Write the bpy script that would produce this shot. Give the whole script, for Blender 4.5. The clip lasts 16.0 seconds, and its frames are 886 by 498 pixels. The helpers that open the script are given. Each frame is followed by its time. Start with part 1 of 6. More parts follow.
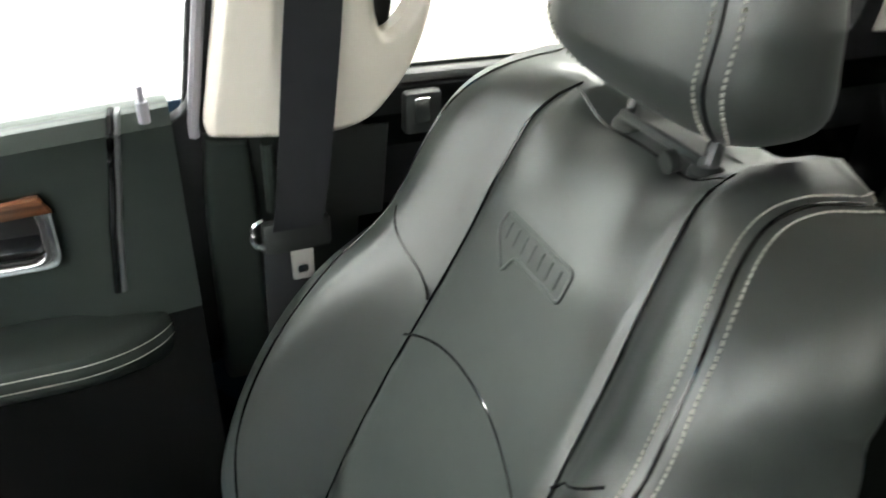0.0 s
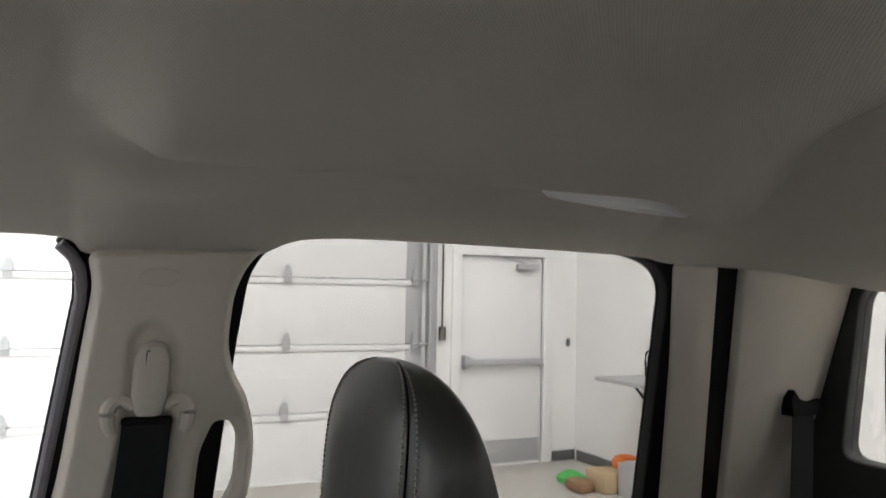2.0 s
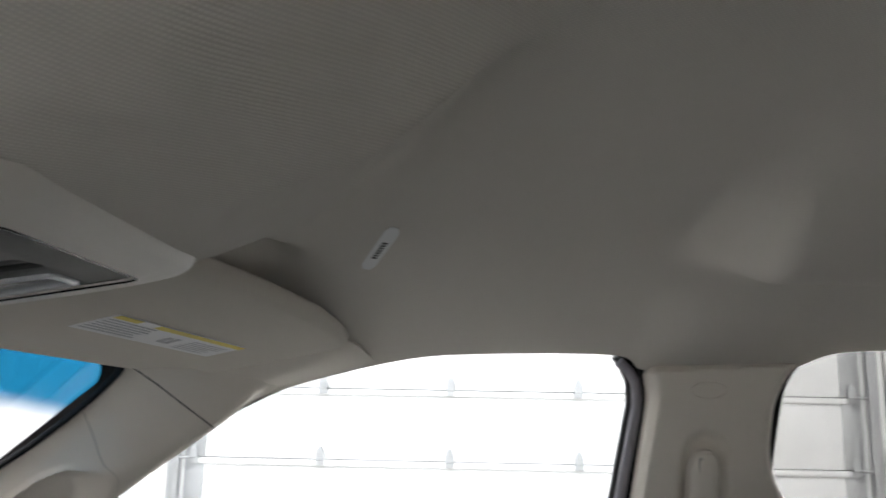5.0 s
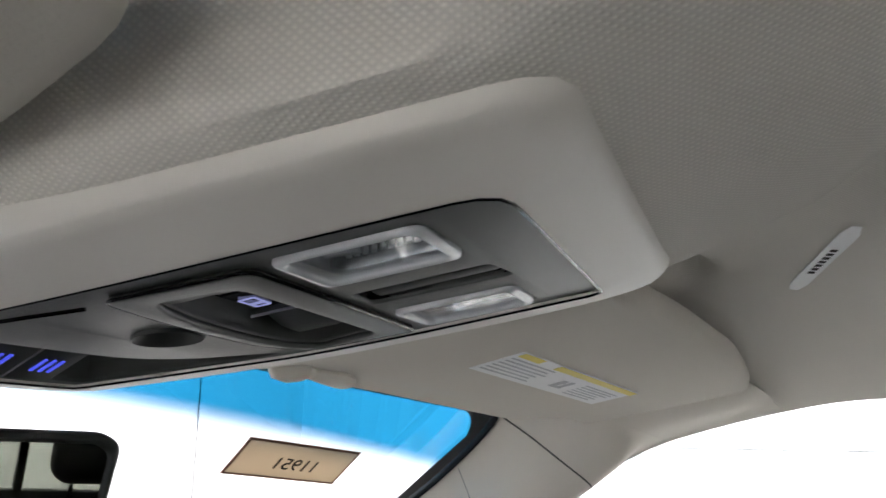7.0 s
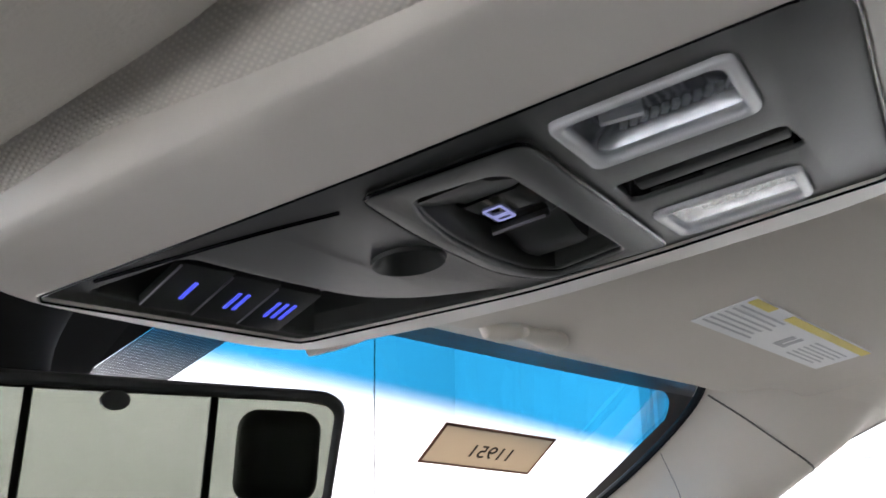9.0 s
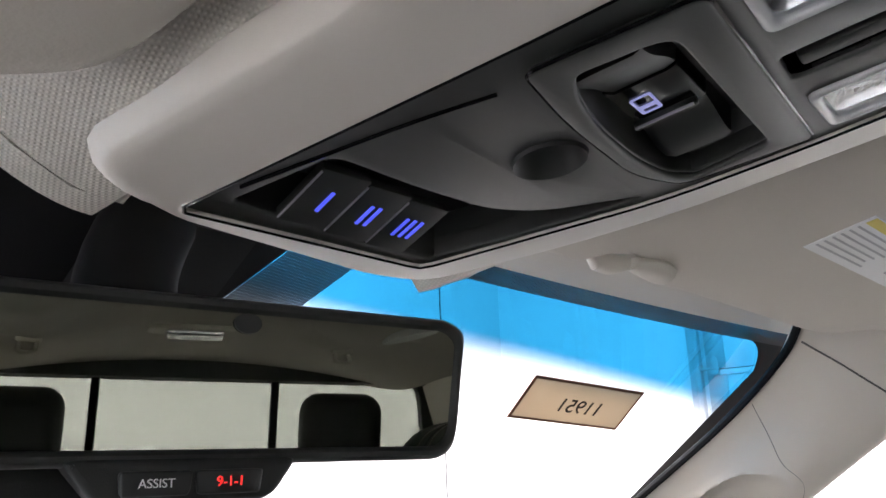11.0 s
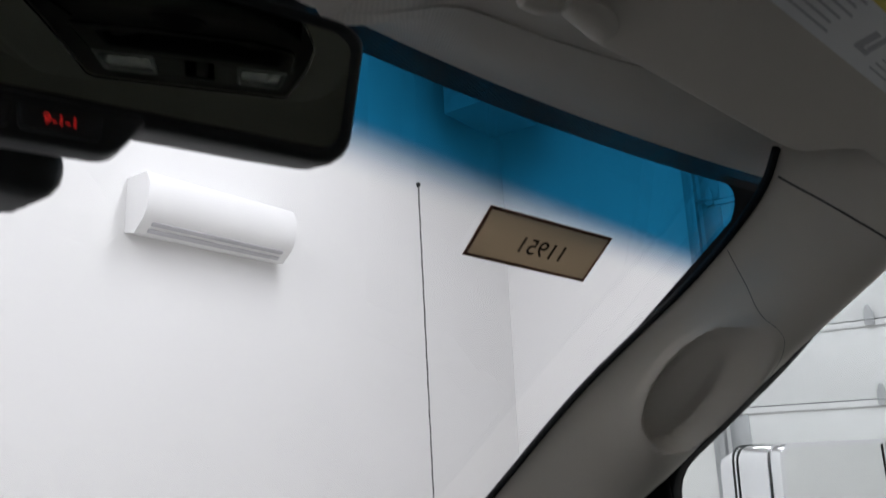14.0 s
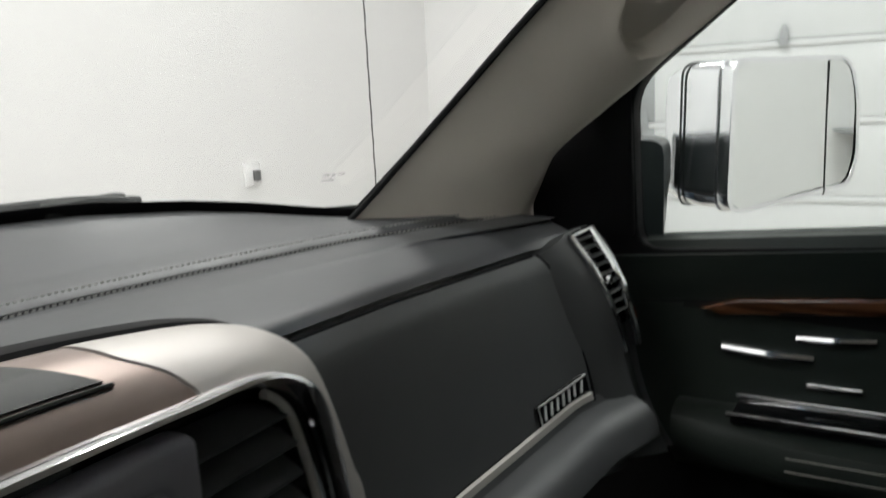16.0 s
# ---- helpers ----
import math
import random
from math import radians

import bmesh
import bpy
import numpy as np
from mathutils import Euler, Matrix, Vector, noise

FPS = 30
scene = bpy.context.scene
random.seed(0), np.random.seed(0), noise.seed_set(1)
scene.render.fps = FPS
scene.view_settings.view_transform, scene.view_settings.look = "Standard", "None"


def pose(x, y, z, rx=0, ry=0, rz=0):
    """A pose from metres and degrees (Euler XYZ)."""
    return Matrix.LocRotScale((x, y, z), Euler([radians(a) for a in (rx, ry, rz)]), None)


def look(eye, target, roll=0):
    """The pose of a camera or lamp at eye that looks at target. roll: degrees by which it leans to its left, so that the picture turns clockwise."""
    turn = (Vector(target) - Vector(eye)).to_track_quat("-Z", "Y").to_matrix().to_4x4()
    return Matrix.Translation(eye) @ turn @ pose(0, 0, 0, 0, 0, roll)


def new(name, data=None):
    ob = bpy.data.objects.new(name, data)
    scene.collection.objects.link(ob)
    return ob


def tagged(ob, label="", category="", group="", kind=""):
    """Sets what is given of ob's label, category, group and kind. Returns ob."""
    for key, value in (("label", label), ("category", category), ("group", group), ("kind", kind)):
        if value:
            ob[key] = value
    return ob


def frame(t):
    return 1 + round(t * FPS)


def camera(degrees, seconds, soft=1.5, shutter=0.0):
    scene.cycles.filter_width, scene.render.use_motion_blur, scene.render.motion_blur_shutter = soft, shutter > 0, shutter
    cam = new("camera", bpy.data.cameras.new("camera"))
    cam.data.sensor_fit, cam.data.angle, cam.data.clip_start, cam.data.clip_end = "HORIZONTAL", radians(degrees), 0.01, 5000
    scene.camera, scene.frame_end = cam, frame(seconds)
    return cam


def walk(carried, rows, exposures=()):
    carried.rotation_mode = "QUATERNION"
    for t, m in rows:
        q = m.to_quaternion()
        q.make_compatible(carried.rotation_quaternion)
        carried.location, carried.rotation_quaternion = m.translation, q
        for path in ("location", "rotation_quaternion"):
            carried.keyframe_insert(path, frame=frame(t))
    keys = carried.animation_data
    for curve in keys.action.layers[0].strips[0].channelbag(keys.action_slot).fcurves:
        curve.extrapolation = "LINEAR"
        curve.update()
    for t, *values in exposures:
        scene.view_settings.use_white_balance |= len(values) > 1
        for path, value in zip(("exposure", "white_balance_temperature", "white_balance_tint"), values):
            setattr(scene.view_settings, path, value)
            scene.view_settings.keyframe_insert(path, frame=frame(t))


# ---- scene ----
cam = camera(57.9, 16.0, soft=1.5, shutter=0.4)
PATH = [
    (0, (-0.022, 0.068, 1.637), (1.586, -0.565, 0.631), 0.5),
    (0.5, (-0.105, 0.051, 1.645), (1.583, -0.722, 0.899), 2.0),
    (1, (-0.166, 0.015, 1.664), (1.629, -0.787, 1.297), 1.6),
    (1.2, (-0.187, 0.014, 1.675), (1.623, -0.802, 1.429), 1.6),
    (1.5, (-0.214, -0.001, 1.692), (1.603, -0.834, 1.622), 1.4),
    (2, (-0.23, -0.006, 1.7), (1.572, -0.868, 1.799), 1.1),
    (2.5, (-0.248, 0.029, 1.699), (1.542, -0.833, 1.928), 0.9),
    (3, (-0.248, 0.065, 1.696), (1.563, -0.741, 1.962), 0.8),
    (3.5, (-0.245, 0.091, 1.696), (1.638, -0.514, 1.994), 1.3),
    (4, (-0.264, 0.115, 1.695), (1.674, -0.25, 2.031), 1.5),
    (4.5, (-0.282, 0.15, 1.692), (1.681, 0.02, 2.053), 1.5),
    (5, (-0.295, 0.17, 1.689), (1.668, 0.244, 2.061), 1.1),
    (5.2, (-0.282, 0.187, 1.689), (1.675, 0.352, 2.07), 1.1),
    (7.3, (-0.21, 0.288, 1.679), (1.546, 1.095, 2.193), 0.8),
    (7.5, (-0.207, 0.295, 1.677), (1.532, 1.13, 2.202), 0.3),
    (8, (-0.198, 0.309, 1.668), (1.497, 1.216, 2.219), -0.1),
    (8.5, (-0.199, 0.321, 1.658), (1.452, 1.304, 2.212), -0.3),
    (9, (-0.197, 0.335, 1.646), (1.417, 1.378, 2.199), -0.5),
    (9.5, (-0.197, 0.348, 1.635), (1.4, 1.42, 2.184), -1.0),
    (10, (-0.202, 0.359, 1.627), (1.385, 1.452, 2.166), -1.3),
    (10.2, (-0.203, 0.364, 1.623), (1.378, 1.464, 2.162), -1.5),
    (12.5, (-0.207, 0.381, 1.615), (1.344, 1.53, 2.137), -2.4),
    (13, (-0.205, 0.38, 1.613), (1.344, 1.534, 2.132), -2.5),
    (13.5, (-0.174, 0.369, 1.569), (1.366, 1.539, 2.081), -2.3),
    (14, (-0.119, 0.381, 1.503), (1.432, 1.541, 2.001), -2.4),
    (14.5, (-0.096, 0.396, 1.486), (1.494, 1.58, 1.75), -2.7),
    (15, (-0.07, 0.403, 1.472), (1.556, 1.567, 1.518), -2.8),
    (15.3, (-0.057, 0.412, 1.453), (1.589, 1.548, 1.428), -2.7),
    (15.5, (-0.059, 0.415, 1.452), (1.601, 1.527, 1.367), -2.9),
    (16, (-0.08, 0.472, 1.469), (1.6, 1.492, 1.099), -2.9),
]
walk(cam, [(t, look(eye, target, roll)) for t, eye, target, roll in PATH], [(0,2.1,6500,10),(0.5,1.7,6500,10),(1.0,0.4,6500,17),(1.5,-0.45,6500,20),(2.0,-0.05,6500,18),(2.5,0.4,6400,18),(3.5,0.35,6300,17),(4.0,0.0,6300,17),(4.5,-0.1,6300,17),(5.0,0.05,6300,17),(7.5,0.85,6250,18),(9.0,0.9,6200,20),(10.0,1.0,6250,22),(13.0,0.85,6400,19),(13.5,0.4,6300,17),(14.0,-1.35,6150,17),(14.5,-1.65,6250,16),(15.0,-1.4,6350,14),(15.5,-1.25,6450,13),(16.0,-1.0,6500,11)])

# ---- light ----
XC = 0.03          # middle of the cab
WORLD = bpy.data.worlds.new("world")
scene.world = WORLD
WORLD.use_nodes = True
WORLD.node_tree.nodes["Background"].inputs[0].default_value = (0.9, 0.95, 1.0, 1)
WORLD.node_tree.nodes["Background"].inputs[1].default_value = 0.05
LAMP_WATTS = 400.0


# ---- building helpers ----
def mesh_of(bm, name, smooth=True):
    me = bpy.data.meshes.new(name)
    bm.normal_update()
    bm.to_mesh(me)
    bm.free()
    if smooth:
        me.polygons.foreach_set("use_smooth", [True] * len(me.polygons))
    return me


def sharp(me, degrees=35):
    me.set_sharp_from_angle(angle=radians(degrees))
    return me


def part(name, bm, material, parent=None, label="", smooth=True):
    me = bm if isinstance(bm, bpy.types.Mesh) else mesh_of(bm, name, smooth)
    me.name = name
    if smooth:
        sharp(me)
    me.materials.clear()
    me.materials.append(material)
    ob = new(name, me)
    ob.parent = parent
    if label:
        ob["label"] = label
    return ob


def thing(name, label, category, group="", kind=""):
    return tagged(new(name), label, category, group, kind)


def solo(name, bm, material, label, category, group="", kind="", smooth=True):
    return tagged(part(name, bm, material, None, "", smooth), label, category, group, kind)


def structure(name, bm, material, label, category, smooth=True):
    return solo(name, bm, material, label, category, "", "structure", smooth)


def join(*bms):
    out = bmesh.new()
    for b in bms:
        me = bpy.data.meshes.new("t")
        b.to_mesh(me)
        b.free()
        out.from_mesh(me)
        bpy.data.meshes.remove(me)
    return out


def moved(bm, m):
    bmesh.ops.transform(bm, matrix=m, verts=bm.verts)
    if m.determinant() < 0:
        bmesh.ops.reverse_faces(bm, faces=bm.faces)
    return bm


def box(c, s, bevel=0.0, m=None, seg=2):
    """A box with centre c and sizes s, its edges rounded."""
    bm = bmesh.new()
    bmesh.ops.create_cube(bm, size=1)
    bmesh.ops.scale(bm, vec=s, verts=bm.verts)
    if bevel:
        bmesh.ops.bevel(bm, geom=bm.edges[:], offset=bevel, segments=seg, affect="EDGES", profile=0.5)
    bmesh.ops.translate(bm, vec=c, verts=bm.verts)
    return moved(bm, m) if m else bm


def grid(fn, nu, nv):
    """A sheet fn(u, v) for u, v in 0..1."""
    bm = bmesh.new()
    vs = [[bm.verts.new(fn(i / nu, j / nv)) for j in range(nv + 1)] for i in range(nu + 1)]
    for i in range(nu):
        for j in range(nv):
            bm.faces.new((vs[i][j], vs[i + 1][j], vs[i + 1][j + 1], vs[i][j + 1]))
    return bm


def thick(fn, nu, nv, depth):
    """A closed sheet: fn(u, v) and its copy moved by the vector depth(u, v) or depth."""
    d = depth if callable(depth) else (lambda u, v: Vector(depth))
    bm = bmesh.new()
    a = [[bm.verts.new(fn(i / nu, j / nv)) for j in range(nv + 1)] for i in range(nu + 1)]
    b = [[bm.verts.new(Vector(fn(i / nu, j / nv)) + d(i / nu, j / nv)) for j in range(nv + 1)] for i in range(nu + 1)]
    for i in range(nu):
        for j in range(nv):
            bm.faces.new((a[i][j], a[i + 1][j], a[i + 1][j + 1], a[i][j + 1]))
            bm.faces.new((b[i][j], b[i][j + 1], b[i + 1][j + 1], b[i + 1][j]))
    for i in range(nu):
        bm.faces.new((a[i][0], b[i][0], b[i + 1][0], a[i + 1][0]))
        bm.faces.new((a[i][nv], a[i + 1][nv], b[i + 1][nv], b[i][nv]))
    for j in range(nv):
        bm.faces.new((a[0][j], a[0][j + 1], b[0][j + 1], b[0][j]))
        bm.faces.new((a[nu][j], b[nu][j], b[nu][j + 1], a[nu][j + 1]))
    bmesh.ops.recalc_face_normals(bm, faces=bm.faces)
    return bm


def loft(rings, closed=True, caps=True):
    bm = bmesh.new()
    vs = [[bm.verts.new(p) for p in r] for r in rings]
    n = len(vs[0])
    for a, b in zip(vs, vs[1:]):
        for k in range(n if closed else n - 1):
            bm.faces.new((a[k], a[(k + 1) % n], b[(k + 1) % n], b[k]))
    if caps and closed:
        bm.faces.new(vs[0][::-1])
        bm.faces.new(vs[-1])
    bmesh.ops.recalc_face_normals(bm, faces=bm.faces)
    return bm


def spline(points, n):
    """n + 1 points on a smooth curve through the given ones."""
    p = [Vector(q) for q in points]
    if len(p) == 2:
        return [p[0].lerp(p[1], k / n) for k in range(n + 1)]
    out = []
    for k in range(n + 1):
        s = k / n * (len(p) - 1)
        i = min(int(s), len(p) - 2)
        t = s - i
        a, b = p[i], p[i + 1]
        ta = (p[i + 1] - p[i - 1]) / 2 if i else b - a
        tb = (p[i + 2] - a) / 2 if i + 2 < len(p) else b - a
        out.append(a * (2 * t**3 - 3 * t**2 + 1) + ta * (t**3 - 2 * t**2 + t) + b * (3 * t**2 - 2 * t**3) + tb * (t**3 - t**2))
    return out


def tube(points, r, sides=8, flat=1.0, up=(0, 0, 1)):
    """A round rod along points; flat squeezes it along up."""
    p = [Vector(q) for q in points]
    rings = []
    for i, q in enumerate(p):
        way = (p[min(i + 1, len(p) - 1)] - p[max(i - 1, 0)]).normalized()
        a = way.cross(Vector(up))
        a = a.normalized() if a.length > 1e-4 else way.orthogonal().normalized()
        b = a.cross(way).normalized()
        rr = r[i] if isinstance(r, (list, tuple)) else r
        rings.append([q + rr * (math.cos(t) * a + flat * math.sin(t) * b) for t in (2 * math.pi * k / sides for k in range(sides))])
    return loft(rings)


def rod(a, b, r, sides=12):
    return tube([a, b], r, sides)


def rounded(points, r, n=5):
    """A polygon of 2D points with its corners rounded."""
    out = []
    m = len(points)
    for i, q in enumerate(points):
        q = Vector(q)
        a, b = Vector(points[i - 1]) - q, Vector(points[(i + 1) % m]) - q
        rr = r[i] if isinstance(r, (list, tuple)) else r
        d = min(rr, a.length * 0.45, b.length * 0.45)
        p0, p1 = q + a.normalized() * d, q + b.normalized() * d
        for k in range(n + 1):
            t = k / n
            out.append(tuple(p0 * (1 - t) ** 2 + q * 2 * t * (1 - t) + p1 * t**2))
    return out


def plate(outer, depth, bevel, place, holes=()):
    """A flat board from a 2D outline with holes, rounded edges, laid into the world by place(u, v, w); w runs over -depth/2..depth/2."""
    cu = bpy.data.curves.new("c", "CURVE")
    cu.dimensions, cu.fill_mode = "2D", "BOTH"
    cu.extrude, cu.bevel_depth, cu.bevel_resolution = max(depth / 2 - bevel, 0.0), bevel, 2
    cu.offset = -bevel
    for line in (outer, *holes):
        s = cu.splines.new("POLY")
        s.points.add(len(line) - 1)
        for q, c in zip(s.points, line):
            q.co = (c[0], c[1], 0, 1)
        s.use_cyclic_u = True
    ob = bpy.data.objects.new("c", cu)
    scene.collection.objects.link(ob)
    me = bpy.data.meshes.new_from_object(ob.evaluated_get(bpy.context.evaluated_depsgraph_get()))
    bpy.data.objects.remove(ob)
    bpy.data.curves.remove(cu)
    bm = bmesh.new()
    bm.from_mesh(me)
    bpy.data.meshes.remove(me)
    bmesh.ops.remove_doubles(bm, verts=bm.verts, dist=1e-6)
    for v in bm.verts:
        v.co = Vector(place(*v.co))
    bmesh.ops.recalc_face_normals(bm, faces=bm.faces)
    return bm


def words(text, size, m, depth=0.0006):
    cu = bpy.data.curves.new("f", "FONT")
    cu.body, cu.size, cu.extrude, cu.align_x, cu.align_y = text, size, depth, "CENTER", "CENTER"
    ob = bpy.data.objects.new("f", cu)
    scene.collection.objects.link(ob)
    me = bpy.data.meshes.new_from_object(ob.evaluated_get(bpy.context.evaluated_depsgraph_get()))
    bpy.data.objects.remove(ob)
    bpy.data.curves.remove(cu)
    bm = bmesh.new()
    bm.from_mesh(me)
    bpy.data.meshes.remove(me)
    return moved(bm, m)


def frame_of(origin, ux, uy):
    """A matrix whose x runs along ux and y near uy."""
    x = Vector(ux).normalized()
    z = x.cross(Vector(uy)).normalized()
    y = z.cross(x)
    m = Matrix((x, y, z)).transposed().to_4x4()
    m.translation = Vector(origin)
    return m


def mirrored(bm_or_ob, name=None):
    """A twin of a part on the cab's other side."""
    m = Matrix.Translation((2 * XC, 0, 0)) @ Matrix.Diagonal((-1, 1, 1, 1))
    me = bm_or_ob.data.copy()
    me.transform(m)
    me.flip_normals()
    ob = new(name or bm_or_ob.name.split(".")[0], me)
    for k in ("label", "category", "group", "kind"):
        if k in bm_or_ob:
            ob[k] = bm_or_ob[k]
    return ob


def smooth(a, b, x):
    t = min(max((x - a) / (b - a), 0), 1)
    return t * t * (3 - 2 * t)


def curve_table(points, n):
    """A smooth 2D line through points, as rows."""
    return [(q.x, q.y) for q in spline([(a, b, 0) for a, b in points], n)]


def lerp_table(table, x):
    """Linear reading of a table of (x, y) rows, sorted by x."""
    return float(np.interp(x, [r[0] for r in table], [r[1] for r in table]))


# ---- materials ----
def material(name, color, rough=0.6, metal=0.0, vary=0.12, scale=8.0, bump=0.15, grain=400.0, spec=0.5, emit=0.0, coat=0.0, emit_color=None, depth=0.0006):
    m = bpy.data.materials.new(name)
    m.use_nodes = True
    t = m.node_tree
    b = t.nodes["Principled BSDF"]
    b.inputs["Roughness"].default_value, b.inputs["Metallic"].default_value = rough, metal
    b.inputs["Specular IOR Level"].default_value, b.inputs["Coat Weight"].default_value = spec, coat
    co = t.nodes.new("ShaderNodeTexCoord")
    big = t.nodes.new("ShaderNodeTexNoise")
    big.inputs["Scale"].default_value, big.inputs["Detail"].default_value = scale, 5
    t.links.new(co.outputs["Object"], big.inputs["Vector"])
    mix = t.nodes.new("ShaderNodeMix")
    mix.data_type = "RGBA"
    mix.inputs["A"].default_value = (*[c * (1 - vary) for c in color], 1)
    mix.inputs["B"].default_value = (*[min(c * (1 + vary), 1) for c in color], 1)
    t.links.new(big.outputs["Fac"], mix.inputs["Factor"])
    t.links.new(mix.outputs["Result"], b.inputs["Base Color"])
    r = t.nodes.new("ShaderNodeMapRange")
    r.inputs["To Min"].default_value, r.inputs["To Max"].default_value = rough * 0.85, min(rough * 1.15, 1)
    t.links.new(big.outputs["Fac"], r.inputs["Value"])
    t.links.new(r.outputs["Result"], b.inputs["Roughness"])
    if bump:
        fine = t.nodes.new("ShaderNodeTexNoise")
        fine.inputs["Scale"].default_value, fine.inputs["Detail"].default_value = grain, 3
        t.links.new(co.outputs["Object"], fine.inputs["Vector"])
        bp = t.nodes.new("ShaderNodeBump")
        bp.inputs["Strength"].default_value, bp.inputs["Distance"].default_value = bump, depth
        t.links.new(fine.outputs["Fac"], bp.inputs["Height"])
        t.links.new(bp.outputs["Normal"], b.inputs["Normal"])
    if emit:
        b.inputs["Emission Color"].default_value = (*(emit_color or color), 1)
        b.inputs["Emission Strength"].default_value = emit
    return m


def leather(name, color, rough, spec=0.5):
    """Black hide: fine cells and soft creases."""
    m = material(name, color, rough, vary=0.15, scale=6, bump=0, spec=spec)
    t, b = m.node_tree, m.node_tree.nodes["Principled BSDF"]
    co = t.nodes.new("ShaderNodeTexCoord")
    cells = t.nodes.new("ShaderNodeTexVoronoi")
    cells.feature, cells.inputs["Scale"].default_value = "DISTANCE_TO_EDGE", 650
    soft = t.nodes.new("ShaderNodeTexNoise")
    soft.inputs["Scale"].default_value, soft.inputs["Detail"].default_value = 14, 4
    for n in (cells, soft):
        t.links.new(co.outputs["Object"], n.inputs["Vector"])
    b1, b2 = t.nodes.new("ShaderNodeBump"), t.nodes.new("ShaderNodeBump")
    b1.inputs["Strength"].default_value, b1.inputs["Distance"].default_value = 0.25, 0.0004
    b2.inputs["Strength"].default_value, b2.inputs["Distance"].default_value = 0.25, 0.004
    t.links.new(cells.outputs["Distance"], b1.inputs["Height"])
    t.links.new(soft.outputs["Fac"], b2.inputs["Height"])
    t.links.new(b2.outputs["Normal"], b1.inputs["Normal"])
    t.links.new(b1.outputs["Normal"], b.inputs["Normal"])
    return m


def knit(name, color):
    """Headliner cloth: a fine woven dot pattern."""
    m = material(name, color, 0.95, vary=0.06, scale=5, bump=0, spec=0.15)
    t, b = m.node_tree, m.node_tree.nodes["Principled BSDF"]
    co = t.nodes.new("ShaderNodeTexCoord")
    sep, comb, dif = t.nodes.new("ShaderNodeSeparateXYZ"), t.nodes.new("ShaderNodeCombineXYZ"), t.nodes.new("ShaderNodeMath")
    dif.operation = "SUBTRACT"   # across and down the cloth together
    t.links.new(co.outputs["Object"], sep.inputs["Vector"])
    t.links.new(sep.outputs["X"], dif.inputs[0])
    t.links.new(sep.outputs["Z"], dif.inputs[1])
    t.links.new(dif.outputs["Value"], comb.inputs["X"])
    t.links.new(sep.outputs["Y"], comb.inputs["Y"])
    turn = t.nodes.new("ShaderNodeMapping")
    turn.inputs["Rotation"].default_value = (0, 0, radians(38))
    t.links.new(comb.outputs["Vector"], turn.inputs["Vector"])
    waves = []
    for way in ("X", "Y"):
        w = t.nodes.new("ShaderNodeTexWave")
        w.bands_direction, w.inputs["Scale"].default_value, w.inputs["Distortion"].default_value = way, 150, 0.0
        t.links.new(turn.outputs["Vector"], w.inputs["Vector"])
        waves.append(w)
    mul = t.nodes.new("ShaderNodeMath")
    mul.operation = "MULTIPLY"
    for k, w in enumerate(waves):
        t.links.new(w.outputs["Fac"], mul.inputs[k])
    rng, dots = t.nodes.new("ShaderNodeMapRange"), t.nodes.new("ShaderNodeMix")
    rng.inputs["To Min"].default_value, rng.inputs["To Max"].default_value = 0.96, 1.14
    dots.data_type, dots.blend_type = "RGBA", "MULTIPLY"
    dots.inputs["Factor"].default_value = 1.0
    t.links.new(mul.outputs["Value"], rng.inputs["Value"])
    t.links.new(b.inputs["Base Color"].links[0].from_socket, dots.inputs["A"])
    t.links.new(rng.outputs["Result"], dots.inputs["B"])
    t.links.new(dots.outputs["Result"], b.inputs["Base Color"])
    bp = t.nodes.new("ShaderNodeBump")
    bp.inputs["Strength"].default_value, bp.inputs["Distance"].default_value = 0.5, 0.0006
    t.links.new(mul.outputs["Value"], bp.inputs["Height"])
    t.links.new(bp.outputs["Normal"], b.inputs["Normal"])
    return m


def wood(name, dark, light):
    m = material(name, dark, 0.22, bump=0, coat=0.6)
    t, b = m.node_tree, m.node_tree.nodes["Principled BSDF"]
    co, mp = t.nodes.new("ShaderNodeTexCoord"), t.nodes.new("ShaderNodeMapping")
    mp.inputs["Scale"].default_value = (60, 4, 60)
    n = t.nodes.new("ShaderNodeTexNoise")
    n.inputs["Scale"].default_value, n.inputs["Detail"].default_value, n.inputs["Distortion"].default_value = 1.6, 8, 1.2
    ramp = t.nodes.new("ShaderNodeValToRGB")
    ramp.color_ramp.elements[0].position, ramp.color_ramp.elements[1].position = 0.35, 0.68
    ramp.color_ramp.elements[0].color, ramp.color_ramp.elements[1].color = (*dark, 1), (*light, 1)
    t.links.new(co.outputs["Object"], mp.inputs["Vector"])
    t.links.new(mp.outputs["Vector"], n.inputs["Vector"])
    t.links.new(n.outputs["Fac"], ramp.inputs["Fac"])
    t.links.new(ramp.outputs["Color"], b.inputs["Base Color"])
    return m


